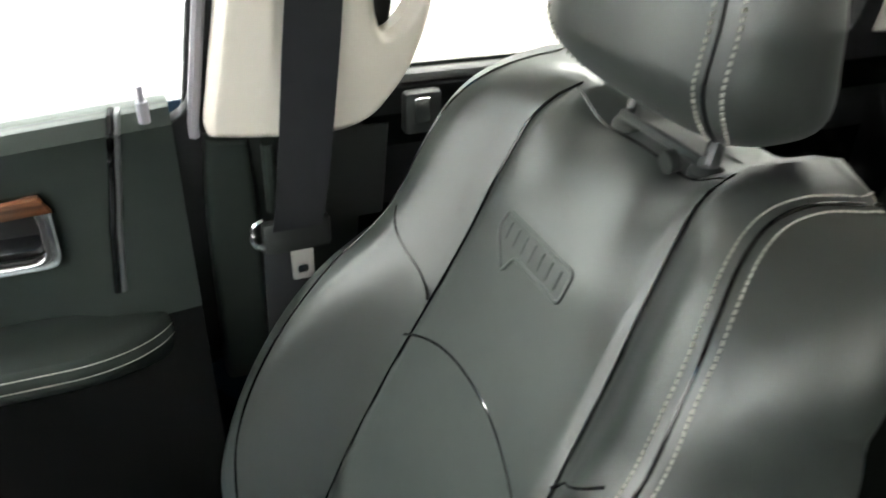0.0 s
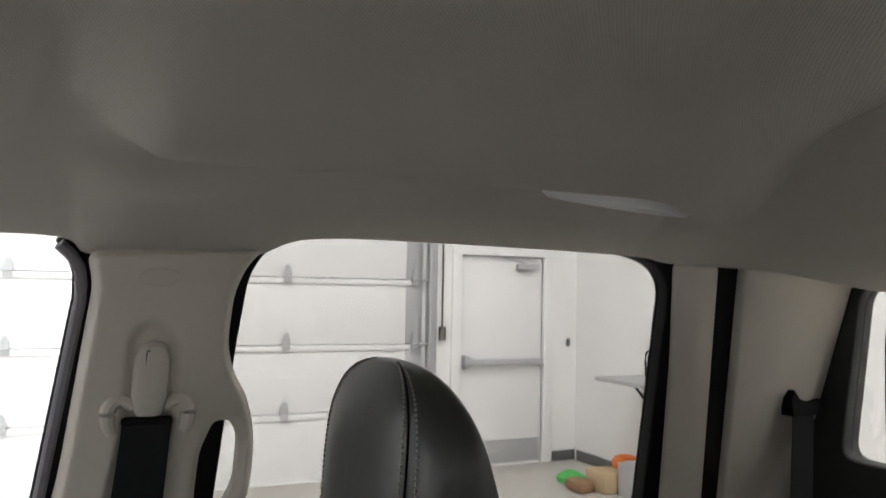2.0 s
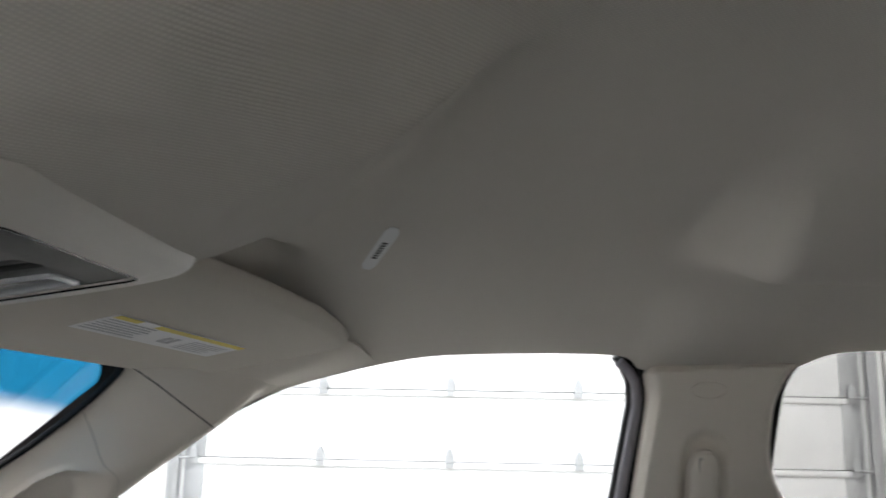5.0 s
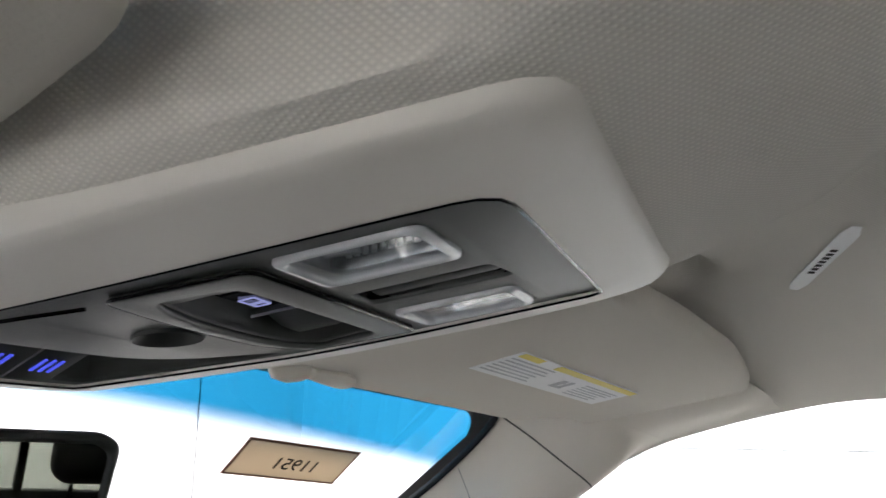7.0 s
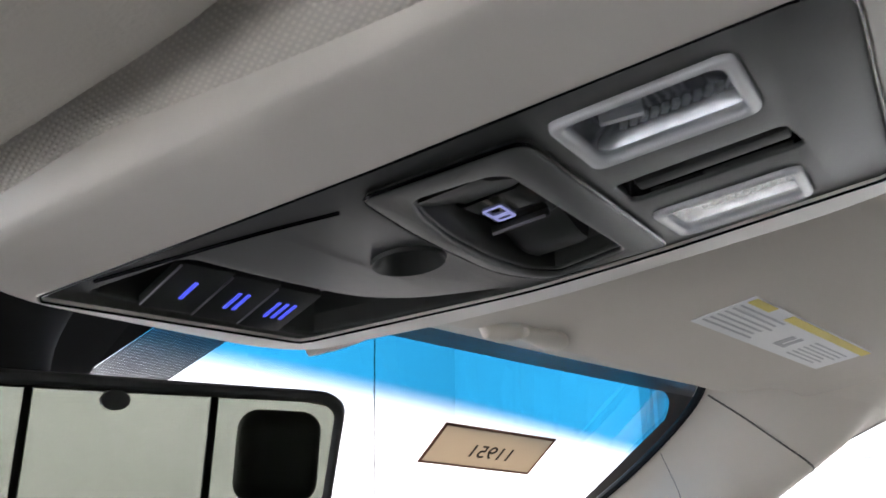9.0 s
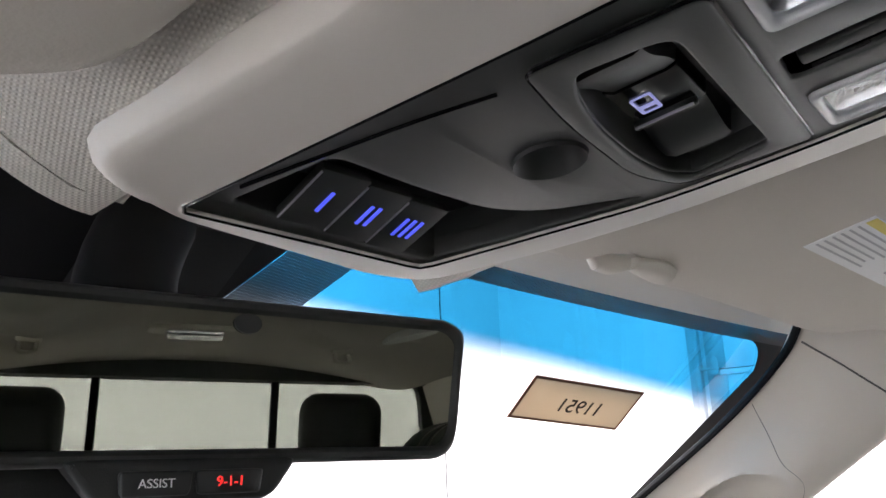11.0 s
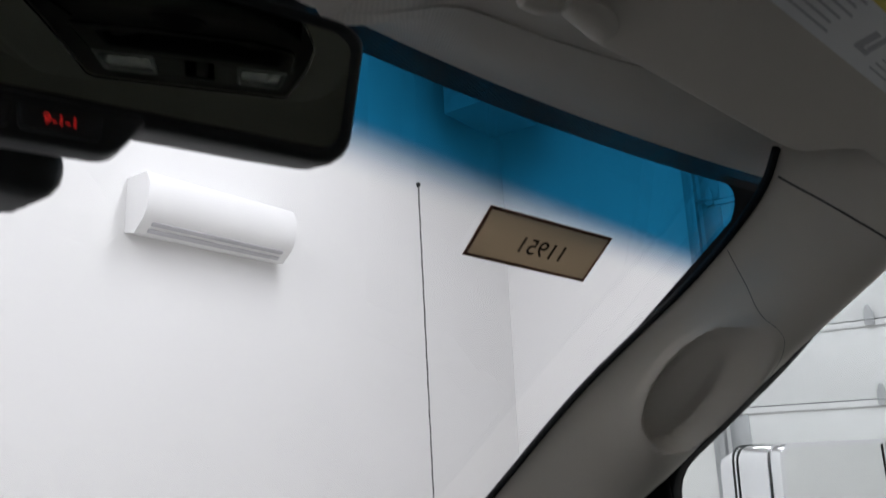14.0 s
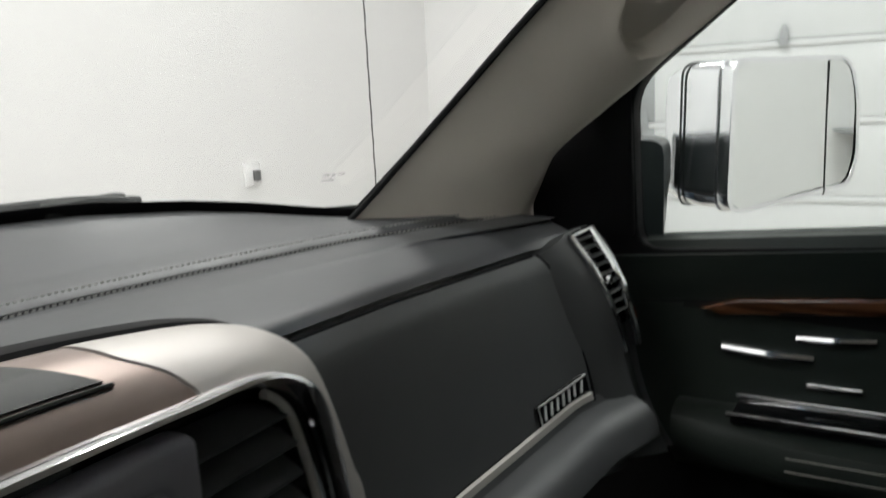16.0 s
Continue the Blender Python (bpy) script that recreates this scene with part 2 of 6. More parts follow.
def pane_material(name, tint=(0.93, 0.96, 0.95), gloss=0.06, blue=False):
    """Thin sheet glass; the windscreen's has a blue shade band along its top."""
    m = bpy.data.materials.new(name)
    m.use_nodes = True
    t = m.node_tree
    t.nodes.clear()
    out, mix = t.nodes.new("ShaderNodeOutputMaterial"), t.nodes.new("ShaderNodeMixShader")
    tr, gl = t.nodes.new("ShaderNodeBsdfTransparent"), t.nodes.new("ShaderNodeBsdfGlossy")
    gl.inputs["Roughness"].default_value = 0.02
    lw = t.nodes.new("ShaderNodeLayerWeight")
    lw.inputs["Blend"].default_value = 0.5
    power, scale = t.nodes.new("ShaderNodeMath"), t.nodes.new("ShaderNodeMath")
    power.operation, power.inputs[1].default_value = "POWER", 4.0
    scale.operation, scale.inputs[1].default_value, scale.inputs[2].default_value = "MULTIPLY_ADD", 0.5, 0.025
    t.links.new(lw.outputs["Facing"], power.inputs[0])
    t.links.new(power.outputs["Value"], scale.inputs[0])
    t.links.new(scale.outputs["Value"], mix.inputs["Fac"])
    tr.inputs["Color"].default_value = (*tint, 1)
    if blue:
        co, sep = t.nodes.new("ShaderNodeTexCoord"), t.nodes.new("ShaderNodeSeparateXYZ")
        t.links.new(co.outputs["Object"], sep.inputs["Vector"])
        dx = t.nodes.new("ShaderNodeMath")
        dx.operation, dx.inputs[1].default_value = "SUBTRACT", XC
        t.links.new(sep.outputs["X"], dx.inputs[0])
        sq = t.nodes.new("ShaderNodeMath")
        sq.operation = "POWER"
        sq.inputs[1].default_value = 2
        ab = t.nodes.new("ShaderNodeMath")
        ab.operation = "ABSOLUTE"
        t.links.new(dx.outputs["Value"], ab.inputs[0])
        t.links.new(ab.outputs["Value"], sq.inputs[0])
        add = t.nodes.new("ShaderNodeMath")
        add.operation, add.inputs[1].default_value = "MULTIPLY_ADD", BLUE_FALL
        t.links.new(sq.outputs["Value"], add.inputs[0])
        t.links.new(sep.outputs["Z"], add.inputs[2])
        ramp = t.nodes.new("ShaderNodeMapRange")
        ramp.interpolation_type = "SMOOTHSTEP"
        ramp.inputs["From Min"].default_value, ramp.inputs["From Max"].default_value = BLUE_LOW, BLUE_HIGH
        t.links.new(add.outputs["Value"], ramp.inputs["Value"])
        mixc = t.nodes.new("ShaderNodeMix")
        mixc.data_type = "RGBA"
        mixc.inputs["A"].default_value, mixc.inputs["B"].default_value = (*tint, 1), (0.005, 0.085, 0.165, 1)
        t.links.new(ramp.outputs["Result"], mixc.inputs["Factor"])
        t.links.new(mixc.outputs["Result"], tr.inputs["Color"])
    t.links.new(tr.outputs["BSDF"], mix.inputs[1])
    t.links.new(gl.outputs["BSDF"], mix.inputs[2])
    t.links.new(mix.outputs["Shader"], out.inputs["Surface"])
    return m


def dotted(name, size, fill):
    """Black ceramic dots printed on glass."""
    m = bpy.data.materials.new(name)
    m.use_nodes = True
    t = m.node_tree
    b = t.nodes["Principled BSDF"]
    b.inputs["Base Color"].default_value, b.inputs["Roughness"].default_value = (0.008, 0.009, 0.012, 1), 0.5
    co = t.nodes.new("ShaderNodeTexCoord")
    v = t.nodes.new("ShaderNodeTexVoronoi")
    v.inputs["Scale"].default_value, v.inputs["Randomness"].default_value = 1 / size, 0.0
    v.voronoi_dimensions = "2D"
    t.links.new(co.outputs["Object"], v.inputs["Vector"])
    gt = t.nodes.new("ShaderNodeMath")
    gt.operation, gt.inputs[1].default_value = "GREATER_THAN", fill
    t.links.new(v.outputs["Distance"], gt.inputs[0])
    mix, tr = t.nodes.new("ShaderNodeMixShader"), t.nodes.new("ShaderNodeBsdfTransparent")
    t.links.new(gt.outputs["Value"], mix.inputs["Fac"])
    t.links.new(b.outputs["BSDF"], mix.inputs[1])
    t.links.new(tr.outputs["BSDF"], mix.inputs[2])
    t.links.new(mix.outputs["Shader"], t.nodes["Material Output"].inputs["Surface"])
    return m


def thin_paper(name, color):
    """Paper that lets some light through."""
    m = material(name, color, 0.9, vary=0.06, scale=30, bump=0.2)
    t = m.node_tree
    tl, mix = t.nodes.new("ShaderNodeBsdfTranslucent"), t.nodes.new("ShaderNodeMixShader")
    tl.inputs["Color"].default_value, mix.inputs["Fac"].default_value = (*color, 1), 0.6
    t.links.new(t.nodes["Principled BSDF"].outputs["BSDF"], mix.inputs[1])
    t.links.new(tl.outputs["BSDF"], mix.inputs[2])
    t.links.new(mix.outputs["Shader"], t.nodes["Material Output"].inputs["Surface"])
    return m


BLUE_FALL, BLUE_LOW, BLUE_HIGH = 0.15, 1.703, 1.732
M_CLOTH = knit("headliner_cloth", (0.70, 0.66, 0.605))
M_TRIM = material("beige_trim", (0.74, 0.685, 0.61), 0.5, vary=0.05, bump=0.25, grain=900, spec=0.3)
M_VISOR = material("visor_cloth", (0.66, 0.615, 0.55), 0.85, vary=0.05, bump=0.35, grain=700, spec=0.2)
M_CONSOLE = material("console_shell", (0.73, 0.69, 0.64), 0.45, vary=0.04, bump=0.12, grain=2200, spec=0.35)
M_BLACK = material("black_plastic", (0.017, 0.019, 0.018), 0.5, vary=0.25, bump=0.2, grain=1800)
M_FACE = material("console_face_plastic", (0.028, 0.031, 0.029), 0.42, vary=0.45, scale=28, bump=0.25, grain=2400)
M_GLOSS = material("dark_gloss", (0.006, 0.006, 0.007), 0.12, bump=0)
M_RUBBER = material("rubber_seal", (0.008, 0.008, 0.009), 0.75, bump=0.1, spec=0.25)
M_SEAM = material("seam_shadow_grey", (0.12, 0.11, 0.10), 0.8, bump=0)
M_GREYSEAL = material("grey_seal", (0.26, 0.25, 0.28), 0.5, bump=0.1)
M_LEATHER = leather("black_leather", (0.026, 0.031, 0.0285), 0.38, 1.0)
# same black hide, with the rear cab's shade put into its colour
M_SHADED = leather("shaded_rear_leather", (0.0025, 0.003, 0.0026), 0.8, 0.0)
M_DASH = leather("dash_vinyl", (0.056, 0.058, 0.061), 0.44, 0.7)
M_DOORV = leather("door_vinyl", (0.021, 0.027, 0.0235), 0.46, 0.3)
M_THREAD = material("grey_thread", (0.34, 0.33, 0.30), 0.8, bump=0.3, grain=2000)
M_BELT = material("belt_webbing", (0.012, 0.013, 0.016), 0.75, bump=0.5, grain=1500)
M_CHROME = material("chrome", (0.8, 0.8, 0.82), 0.12, metal=1.0, vary=0.02, bump=0)
M_SATIN = material("satin_silver", (0.60, 0.57, 0.545), 0.50, metal=0.6, vary=0.05, bump=0.05)
M_BRONZE = material("bronze_trim", (0.30, 0.235, 0.21), 0.35, metal=0.5, vary=0.1, bump=0.05)
M_WOOD = wood("walnut_trim", (0.05, 0.02, 0.010), (0.20, 0.08, 0.036))
M_MIRROR = material("mirror_glass", (0.22, 0.235, 0.20), 0.012, metal=1.0, vary=0.0, bump=0)
M_SIDEMIRROR = material("side_mirror_glass", (0.78, 0.79, 0.78), 0.02, metal=1.0, vary=0.02, bump=0)
M_GLASS = pane_material("clear_glass", (0.68, 0.705, 0.70))
M_TINT = pane_material("privacy_glass", (0.48, 0.49, 0.477))
M_CLEARLENS = pane_material("lens_glass", (0.95, 0.96, 0.97))
M_SCREEN = pane_material("shade_band_glass", (0.50, 0.517, 0.513), blue=True)
M_ETCH = pane_material("etched_glass", (0.80, 0.80, 0.81))
M_FRIT = material("frit_and_gap_black", (0.005, 0.005, 0.006), 0.75, bump=0, spec=0.2)
M_DOTS = dotted("frit_dots", 0.0017, 0.56)
M_LENS = material("lamp_lens", (0.50, 0.51, 0.53), 0.15, vary=0.1, scale=120, bump=0.15, grain=350, depth=0.001, spec=0.8)
M_REFLECT = material("lamp_reflector", (0.75, 0.75, 0.78), 0.25, metal=0.9, vary=0.1, scale=200, bump=0.1, grain=200, depth=0.001)
M_GLOWBLUE = material("blue_legend", (0.1, 0.12, 0.9), 0.5, bump=0, emit=0.35, emit_color=(0.10, 0.14, 1.0))
M_GLOWWHITE = material("pale_legend", (0.5, 0.5, 0.9), 0.5, bump=0, emit=0.22, emit_color=(0.5, 0.55, 1.0))
M_GLOWRED = material("red_legend", (0.9, 0.02, 0.02), 0.5, bump=0, emit=0.55, emit_color=(1.0, 0.03, 0.02))
M_PAPER = thin_paper("kraft_paper", (0.44, 0.38, 0.30))
M_CARD = material("cardboard", (0.42, 0.31, 0.19), 0.9, vary=0.06, scale=30, bump=0.2)
M_PAPEREDGE = material("paper_border", (0.16, 0.07, 0.04), 0.9, bump=0)
M_INK = material("ink", (0.02, 0.018, 0.015), 0.8, bump=0)
M_DASHTHREAD = material("dash_thread", (0.22, 0.22, 0.21), 0.8, bump=0.3, grain=2000)
M_WHITELABEL = material("white_label", (0.85, 0.85, 0.85), 0.6, vary=0.03, bump=0)
M_YELLOW = material("yellow_label", (0.75, 0.62, 0.12), 0.6, bump=0)
M_GREYPRINT = material("grey_print", (0.5, 0.5, 0.52), 0.7, bump=0)
M_WALL = material("white_wall", (0.78, 0.78, 0.775), 0.75, vary=0.02, scale=1.5, bump=0.1, grain=60)
M_PANEL = material("white_panel", (0.76, 0.765, 0.77), 0.5, vary=0.02, scale=2, bump=0.1, grain=80)
M_FLOOR = material("concrete_floor", (0.44, 0.42, 0.39), 0.55, vary=0.12, scale=1.2, bump=0.15, grain=40)
M_STEEL = material("galvanised_steel", (0.42, 0.43, 0.44), 0.45, metal=0.25, vary=0.15, scale=30, bump=0.1)
M_BODY = material("body_paint", (0.012, 0.026, 0.045), 0.25, coat=0.8, bump=0)
M_ARM = material("mirror_arm_paint", (0.022, 0.028, 0.029), 0.35, bump=0.05)
M_GREY = material("grey_plastic", (0.12, 0.12, 0.12), 0.6)
M_ACWHITE = material("ac_shell", (0.80, 0.80, 0.80), 0.4, vary=0.02, bump=0.05)
M_RED = material("red_paint", (0.5, 0.03, 0.02), 0.35, bump=0)
M_GREEN = material("green_plastic", (0.05, 0.4, 0.08), 0.5)
M_ORANGE = material("orange_plastic", (0.75, 0.18, 0.03), 0.5)
M_BROWN = material("brown_cloth", (0.25, 0.14, 0.08), 0.9)
M_BLUEP = material("blue_paper", (0.08, 0.2, 0.5), 0.6)
M_CARPET = material("black_carpet", (0.004, 0.004, 0.004), 0.95, bump=0.6, grain=500, spec=0.1)
M_BADGE = material("badge_silver", (0.7, 0.7, 0.7), 0.35, metal=0.5, bump=0)
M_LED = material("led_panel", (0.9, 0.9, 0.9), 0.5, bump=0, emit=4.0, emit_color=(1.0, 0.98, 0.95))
M_SCREENLCD = material("laptop_screen", (0.05, 0.06, 0.12), 0.3, bump=0, emit=0.35, emit_color=(0.35, 0.42, 0.75))

# ---- garage ----
WX, WY0, WY1, WXL, CEIL = 6.6, -4.8, 4.6, -4.4, 5.4
DOOR_Y0, DOOR_Y1, PANEL_H, PANELS = -3.12, 2.62, 0.592, 7
structure("ground", box(((WX + WXL) / 2, 0, -0.05), (WX - WXL + 0.6, 10.4, 0.1)), M_FLOOR, "smooth grey sealed concrete garage floor", "floor", smooth=False)
structure("ceiling", box(((WX + WXL) / 2, 0, CEIL + 0.06), (WX - WXL + 0.6, 10.4, 0.12)), M_WALL, "white painted garage ceiling", "ceiling", smooth=False)
structure("wall_north", box(((WX + WXL) / 2, WY1 + 0.08, CEIL / 2), (WX - WXL, 0.16, CEIL)), M_WALL, "plain white painted front garage wall", "wall", smooth=False)
structure("wall_south", box(((WX + WXL) / 2, WY0 - 0.08, CEIL / 2), (WX - WXL, 0.16, CEIL)), M_WALL, "plain white painted rear garage wall", "wall", smooth=False)
# Unseen wall, set this close so that it bounces light into the cab.
structure("wall_west", box((WXL - 0.08, 0, CEIL / 2), (0.16, 9.7, CEIL)), M_WALL, "unseen white side garage wall set for bounce light", "wall", smooth=False)
MD0, MD1, MDH = -4.40, -3.47, 2.03
structure("wall_east", plate([(WY0 - 0.15, 0), (WY1 + 0.15, 0), (WY1 + 0.15, CEIL), (WY0 - 0.15, CEIL)], 0.16, 0, lambda u, v, w: (WX + 0.08 + w, u, v),
          [[(DOOR_Y0, 0.002), (DOOR_Y1, 0.002), (DOOR_Y1, PANELS * PANEL_H), (DOOR_Y0, PANELS * PANEL_H)], [(MD0 - 0.04, 0.002), (MD1 + 0.04, 0.002), (MD1 + 0.04, MDH + 0.04), (MD0 - 0.04, MDH + 0.04)]]),
          M_WALL, "white painted garage wall with a sectional door", "wall", smooth=False)
for y, ln in ((MD0 - 0.24, 0.3),):
    structure("baseboard", box((WX - 0.008, y, 0.05), (0.016, ln, 0.1), 0.003), M_GREY, "dark grey vinyl baseboard along the wall", "baseboard")
structure("baseboard", box(((WX + WXL) / 2, WY0 + 0.008, 0.05), (WX - WXL - 0.1, 0.016, 0.1), 0.003), M_GREY, "dark grey vinyl baseboard along the wall", "baseboard")


def garage_door():
    door = thing("garage_door", "white sectional overhead garage door with steel hinges", "garage door", kind="structure")
    w = DOOR_Y1 - DOOR_Y0
    for k in range(PANELS):
        z = (k + 0.5) * PANEL_H
        part("panel", join(box((WX + 0.06, (DOOR_Y0 + DOOR_Y1) / 2, z), (0.045, w, PANEL_H - 0.006), 0.004),
                           box((WX + 0.03, (DOOR_Y0 + DOOR_Y1) / 2, z + PANEL_H / 2 - 0.03), (0.03, w - 0.3, 0.045), 0.006)), M_PANEL, door)
        for y in (DOOR_Y0 + 0.12, DOOR_Y1 - 0.12):
            part("end_stile", box((WX + 0.032, y, z), (0.012, 0.16, PANEL_H - 0.02), 0.002), M_STEEL, door, "galvanised end stile")
        if k:
            for y in (1.429, 0.342, -0.737, -1.793, DOOR_Y0 + 0.12, DOOR_Y1 - 0.12):
                h = plate([(y - 0.034, k * PANEL_H - 0.05), (y + 0.034, k * PANEL_H - 0.05), (y + 0.034, k * PANEL_H + 0.05), (y + 0.012, k * PANEL_H + 0.105), (y - 0.012, k * PANEL_H + 0.105), (y - 0.034, k * PANEL_H + 0.05)], 0.012, 0.002, lambda u, v, w: (WX - 0.006 + w, u, v))
                part("hinge", join(h, rod((WX - 0.01, y - 0.035, k * PANEL_H), (WX - 0.01, y + 0.035, k * PANEL_H), 0.009, 8)), M_STEEL, door)
    for y, s in ((DOOR_Y0 - 0.02, 1), (DOOR_Y1 + 0.02, -1)):
        part("track", join(box((WX - 0.05, y, 2.2), (0.07, 0.006, 4.4), 0.001), box((WX - 0.085, y + s * 0.02, 2.2), (0.006, 0.04, 4.4), 0.001), box((WX - 0.015, y + s * 0.02, 2.2), (0.006, 0.04, 4.4), 0.001)), M_STEEL, door)
        part("jamb_angle", box((WX - 0.01, y - s * 0.05, 2.2), (0.02, 0.05, 4.4), 0.002), M_STEEL, door)
        for k in range(1, PANELS):
            part("roller", rod((WX - 0.05, y - 0.02, k * PANEL_H), (WX - 0.05, y + s * 0.12, k * PANEL_H), 0.012, 8), M_STEEL, door)


garage_door()


def man_door():
    d = thing("door_1", "white steel exit door with push bar and door closer", "door", kind="structure")
    part("leaf", box((WX + 0.05, (MD0 + MD1) / 2, MDH / 2), (0.045, MD1 - MD0, MDH - 0.01), 0.003), M_PANEL, d)
    part("kick_plate", box((WX + 0.024, (MD0 + MD1) / 2, 0.13), (0.006, MD1 - MD0 - 0.04, 0.22), 0.001), M_STEEL, d)
    for y in (MD0 - 0.05, MD1 + 0.05):
        part("jamb", box((WX - 0.005, y, MDH / 2), (0.05, 0.1, MDH), 0.004), M_PANEL, d)
    part("head_jamb", box((WX - 0.005, (MD0 + MD1) / 2, MDH + 0.05), (0.05, MD1 - MD0 + 0.2, 0.1), 0.004), M_PANEL, d)
    part("push_bar", join(box((WX - 0.04, (MD0 + MD1) / 2, 1.0), (0.05, MD1 - MD0 - 0.06, 0.06), 0.01), box((WX, MD1 - 0.07, 1.0), (0.09, 0.07, 0.13), 0.01)), M_STEEL, d)
    part("door_closer", join(box((WX - 0.02, MD0 + 0.2, MDH - 0.1), (0.06, 0.25, 0.06), 0.012), tube([(WX - 0.03, MD0 + 0.24, MDH - 0.06), (WX - 0.09, MD0 + 0.45, MDH - 0.03), (WX - 0.02, MD0 + 0.6, MDH + 0.02)], 0.008, 6)), M_STEEL, d)


man_door()
solo("door_switch_box", join(box((WX - 0.025, -3.27, 1.28), (0.05, 0.06, 0.13), 0.006), rod((WX - 0.02, -3.27, 1.34), (WX - 0.02, -3.27, 2.9), 0.009, 8)), M_GREY, "dark grey door control box on a conduit", "switch")
solo("light_switch", box((WX - 0.006, -4.70, 1.18), (0.012, 0.045, 0.08), 0.003), M_GREY, "small grey wall switch beside the exit door", "switch")


def split_unit():
    x0, x1, z0, z1, d = 2.39, 3.53, 2.83, 3.19, 0.24
    u = thing("air_conditioner", "white wall-mounted split air conditioner with slotted outlet", "air conditioner")
    prof = [(0, z0 + 0.02), (0.10, z0), (0.19, z0 + 0.075), (0.225, z0 + 0.14), (d, z1 - 0.08), (0.2, z1 - 0.005), (0, z1)]
    part("shell", loft([[(x, WY1 - a, b) for a, b in prof] for x in (x0, x0 + 0.01, x1 - 0.01, x1)]), M_ACWHITE, u)
    for k, (a, b) in enumerate(((0.125, z0 + 0.017), (0.165, z0 + 0.05))):
        part("louver", box(((x0 + x1) / 2, WY1 - a - 0.006, b - 0.002), (x1 - x0 - 0.14, 0.03, 0.008), 0.002, Matrix.Translation(((x0 + x1) / 2, WY1 - a, b)) @ pose(0, 0, 0, -40) @ Matrix.Translation((-(x0 + x1) / 2, -WY1 + a, -b))), M_GREYPRINT, u, "grey outlet louver")


split_unit()
for x, z in ((4.13, 1.0),):
    o = thing("wall_outlet", "white wall box with a dark grey socket", "outlet")
    part("plate", box((x, WY1 - 0.01, z), (0.16, 0.02, 0.16), 0.006), M_ACWHITE, o)
    part("socket", box((x + 0.03, WY1 - 0.025, z - 0.01), (0.06, 0.03, 0.075), 0.004), M_GREY, o, "dark grey socket cover")
h = thing("unit_heater", "grey metal unit heater hung under the ceiling", "heater")
part("case", box((5.68, 4.1, 4.84), (0.8, 0.5, 0.72), 0.02), M_STEEL, h)
part("pipe", tube(spline([(6.08, 4.0, 4.55), (6.2, 4.0, 4.58), (6.27, 4.0, 4.75), (6.28, 4.0, 5.4)], 10), 0.03, 8), M_BLACK, h, "black flexible pipe")
for x in (5.4, 5.95):
    part("hanger", rod((x, 4.1, 5.2), (x, 4.1, CEIL), 0.008, 6), M_STEEL, h)


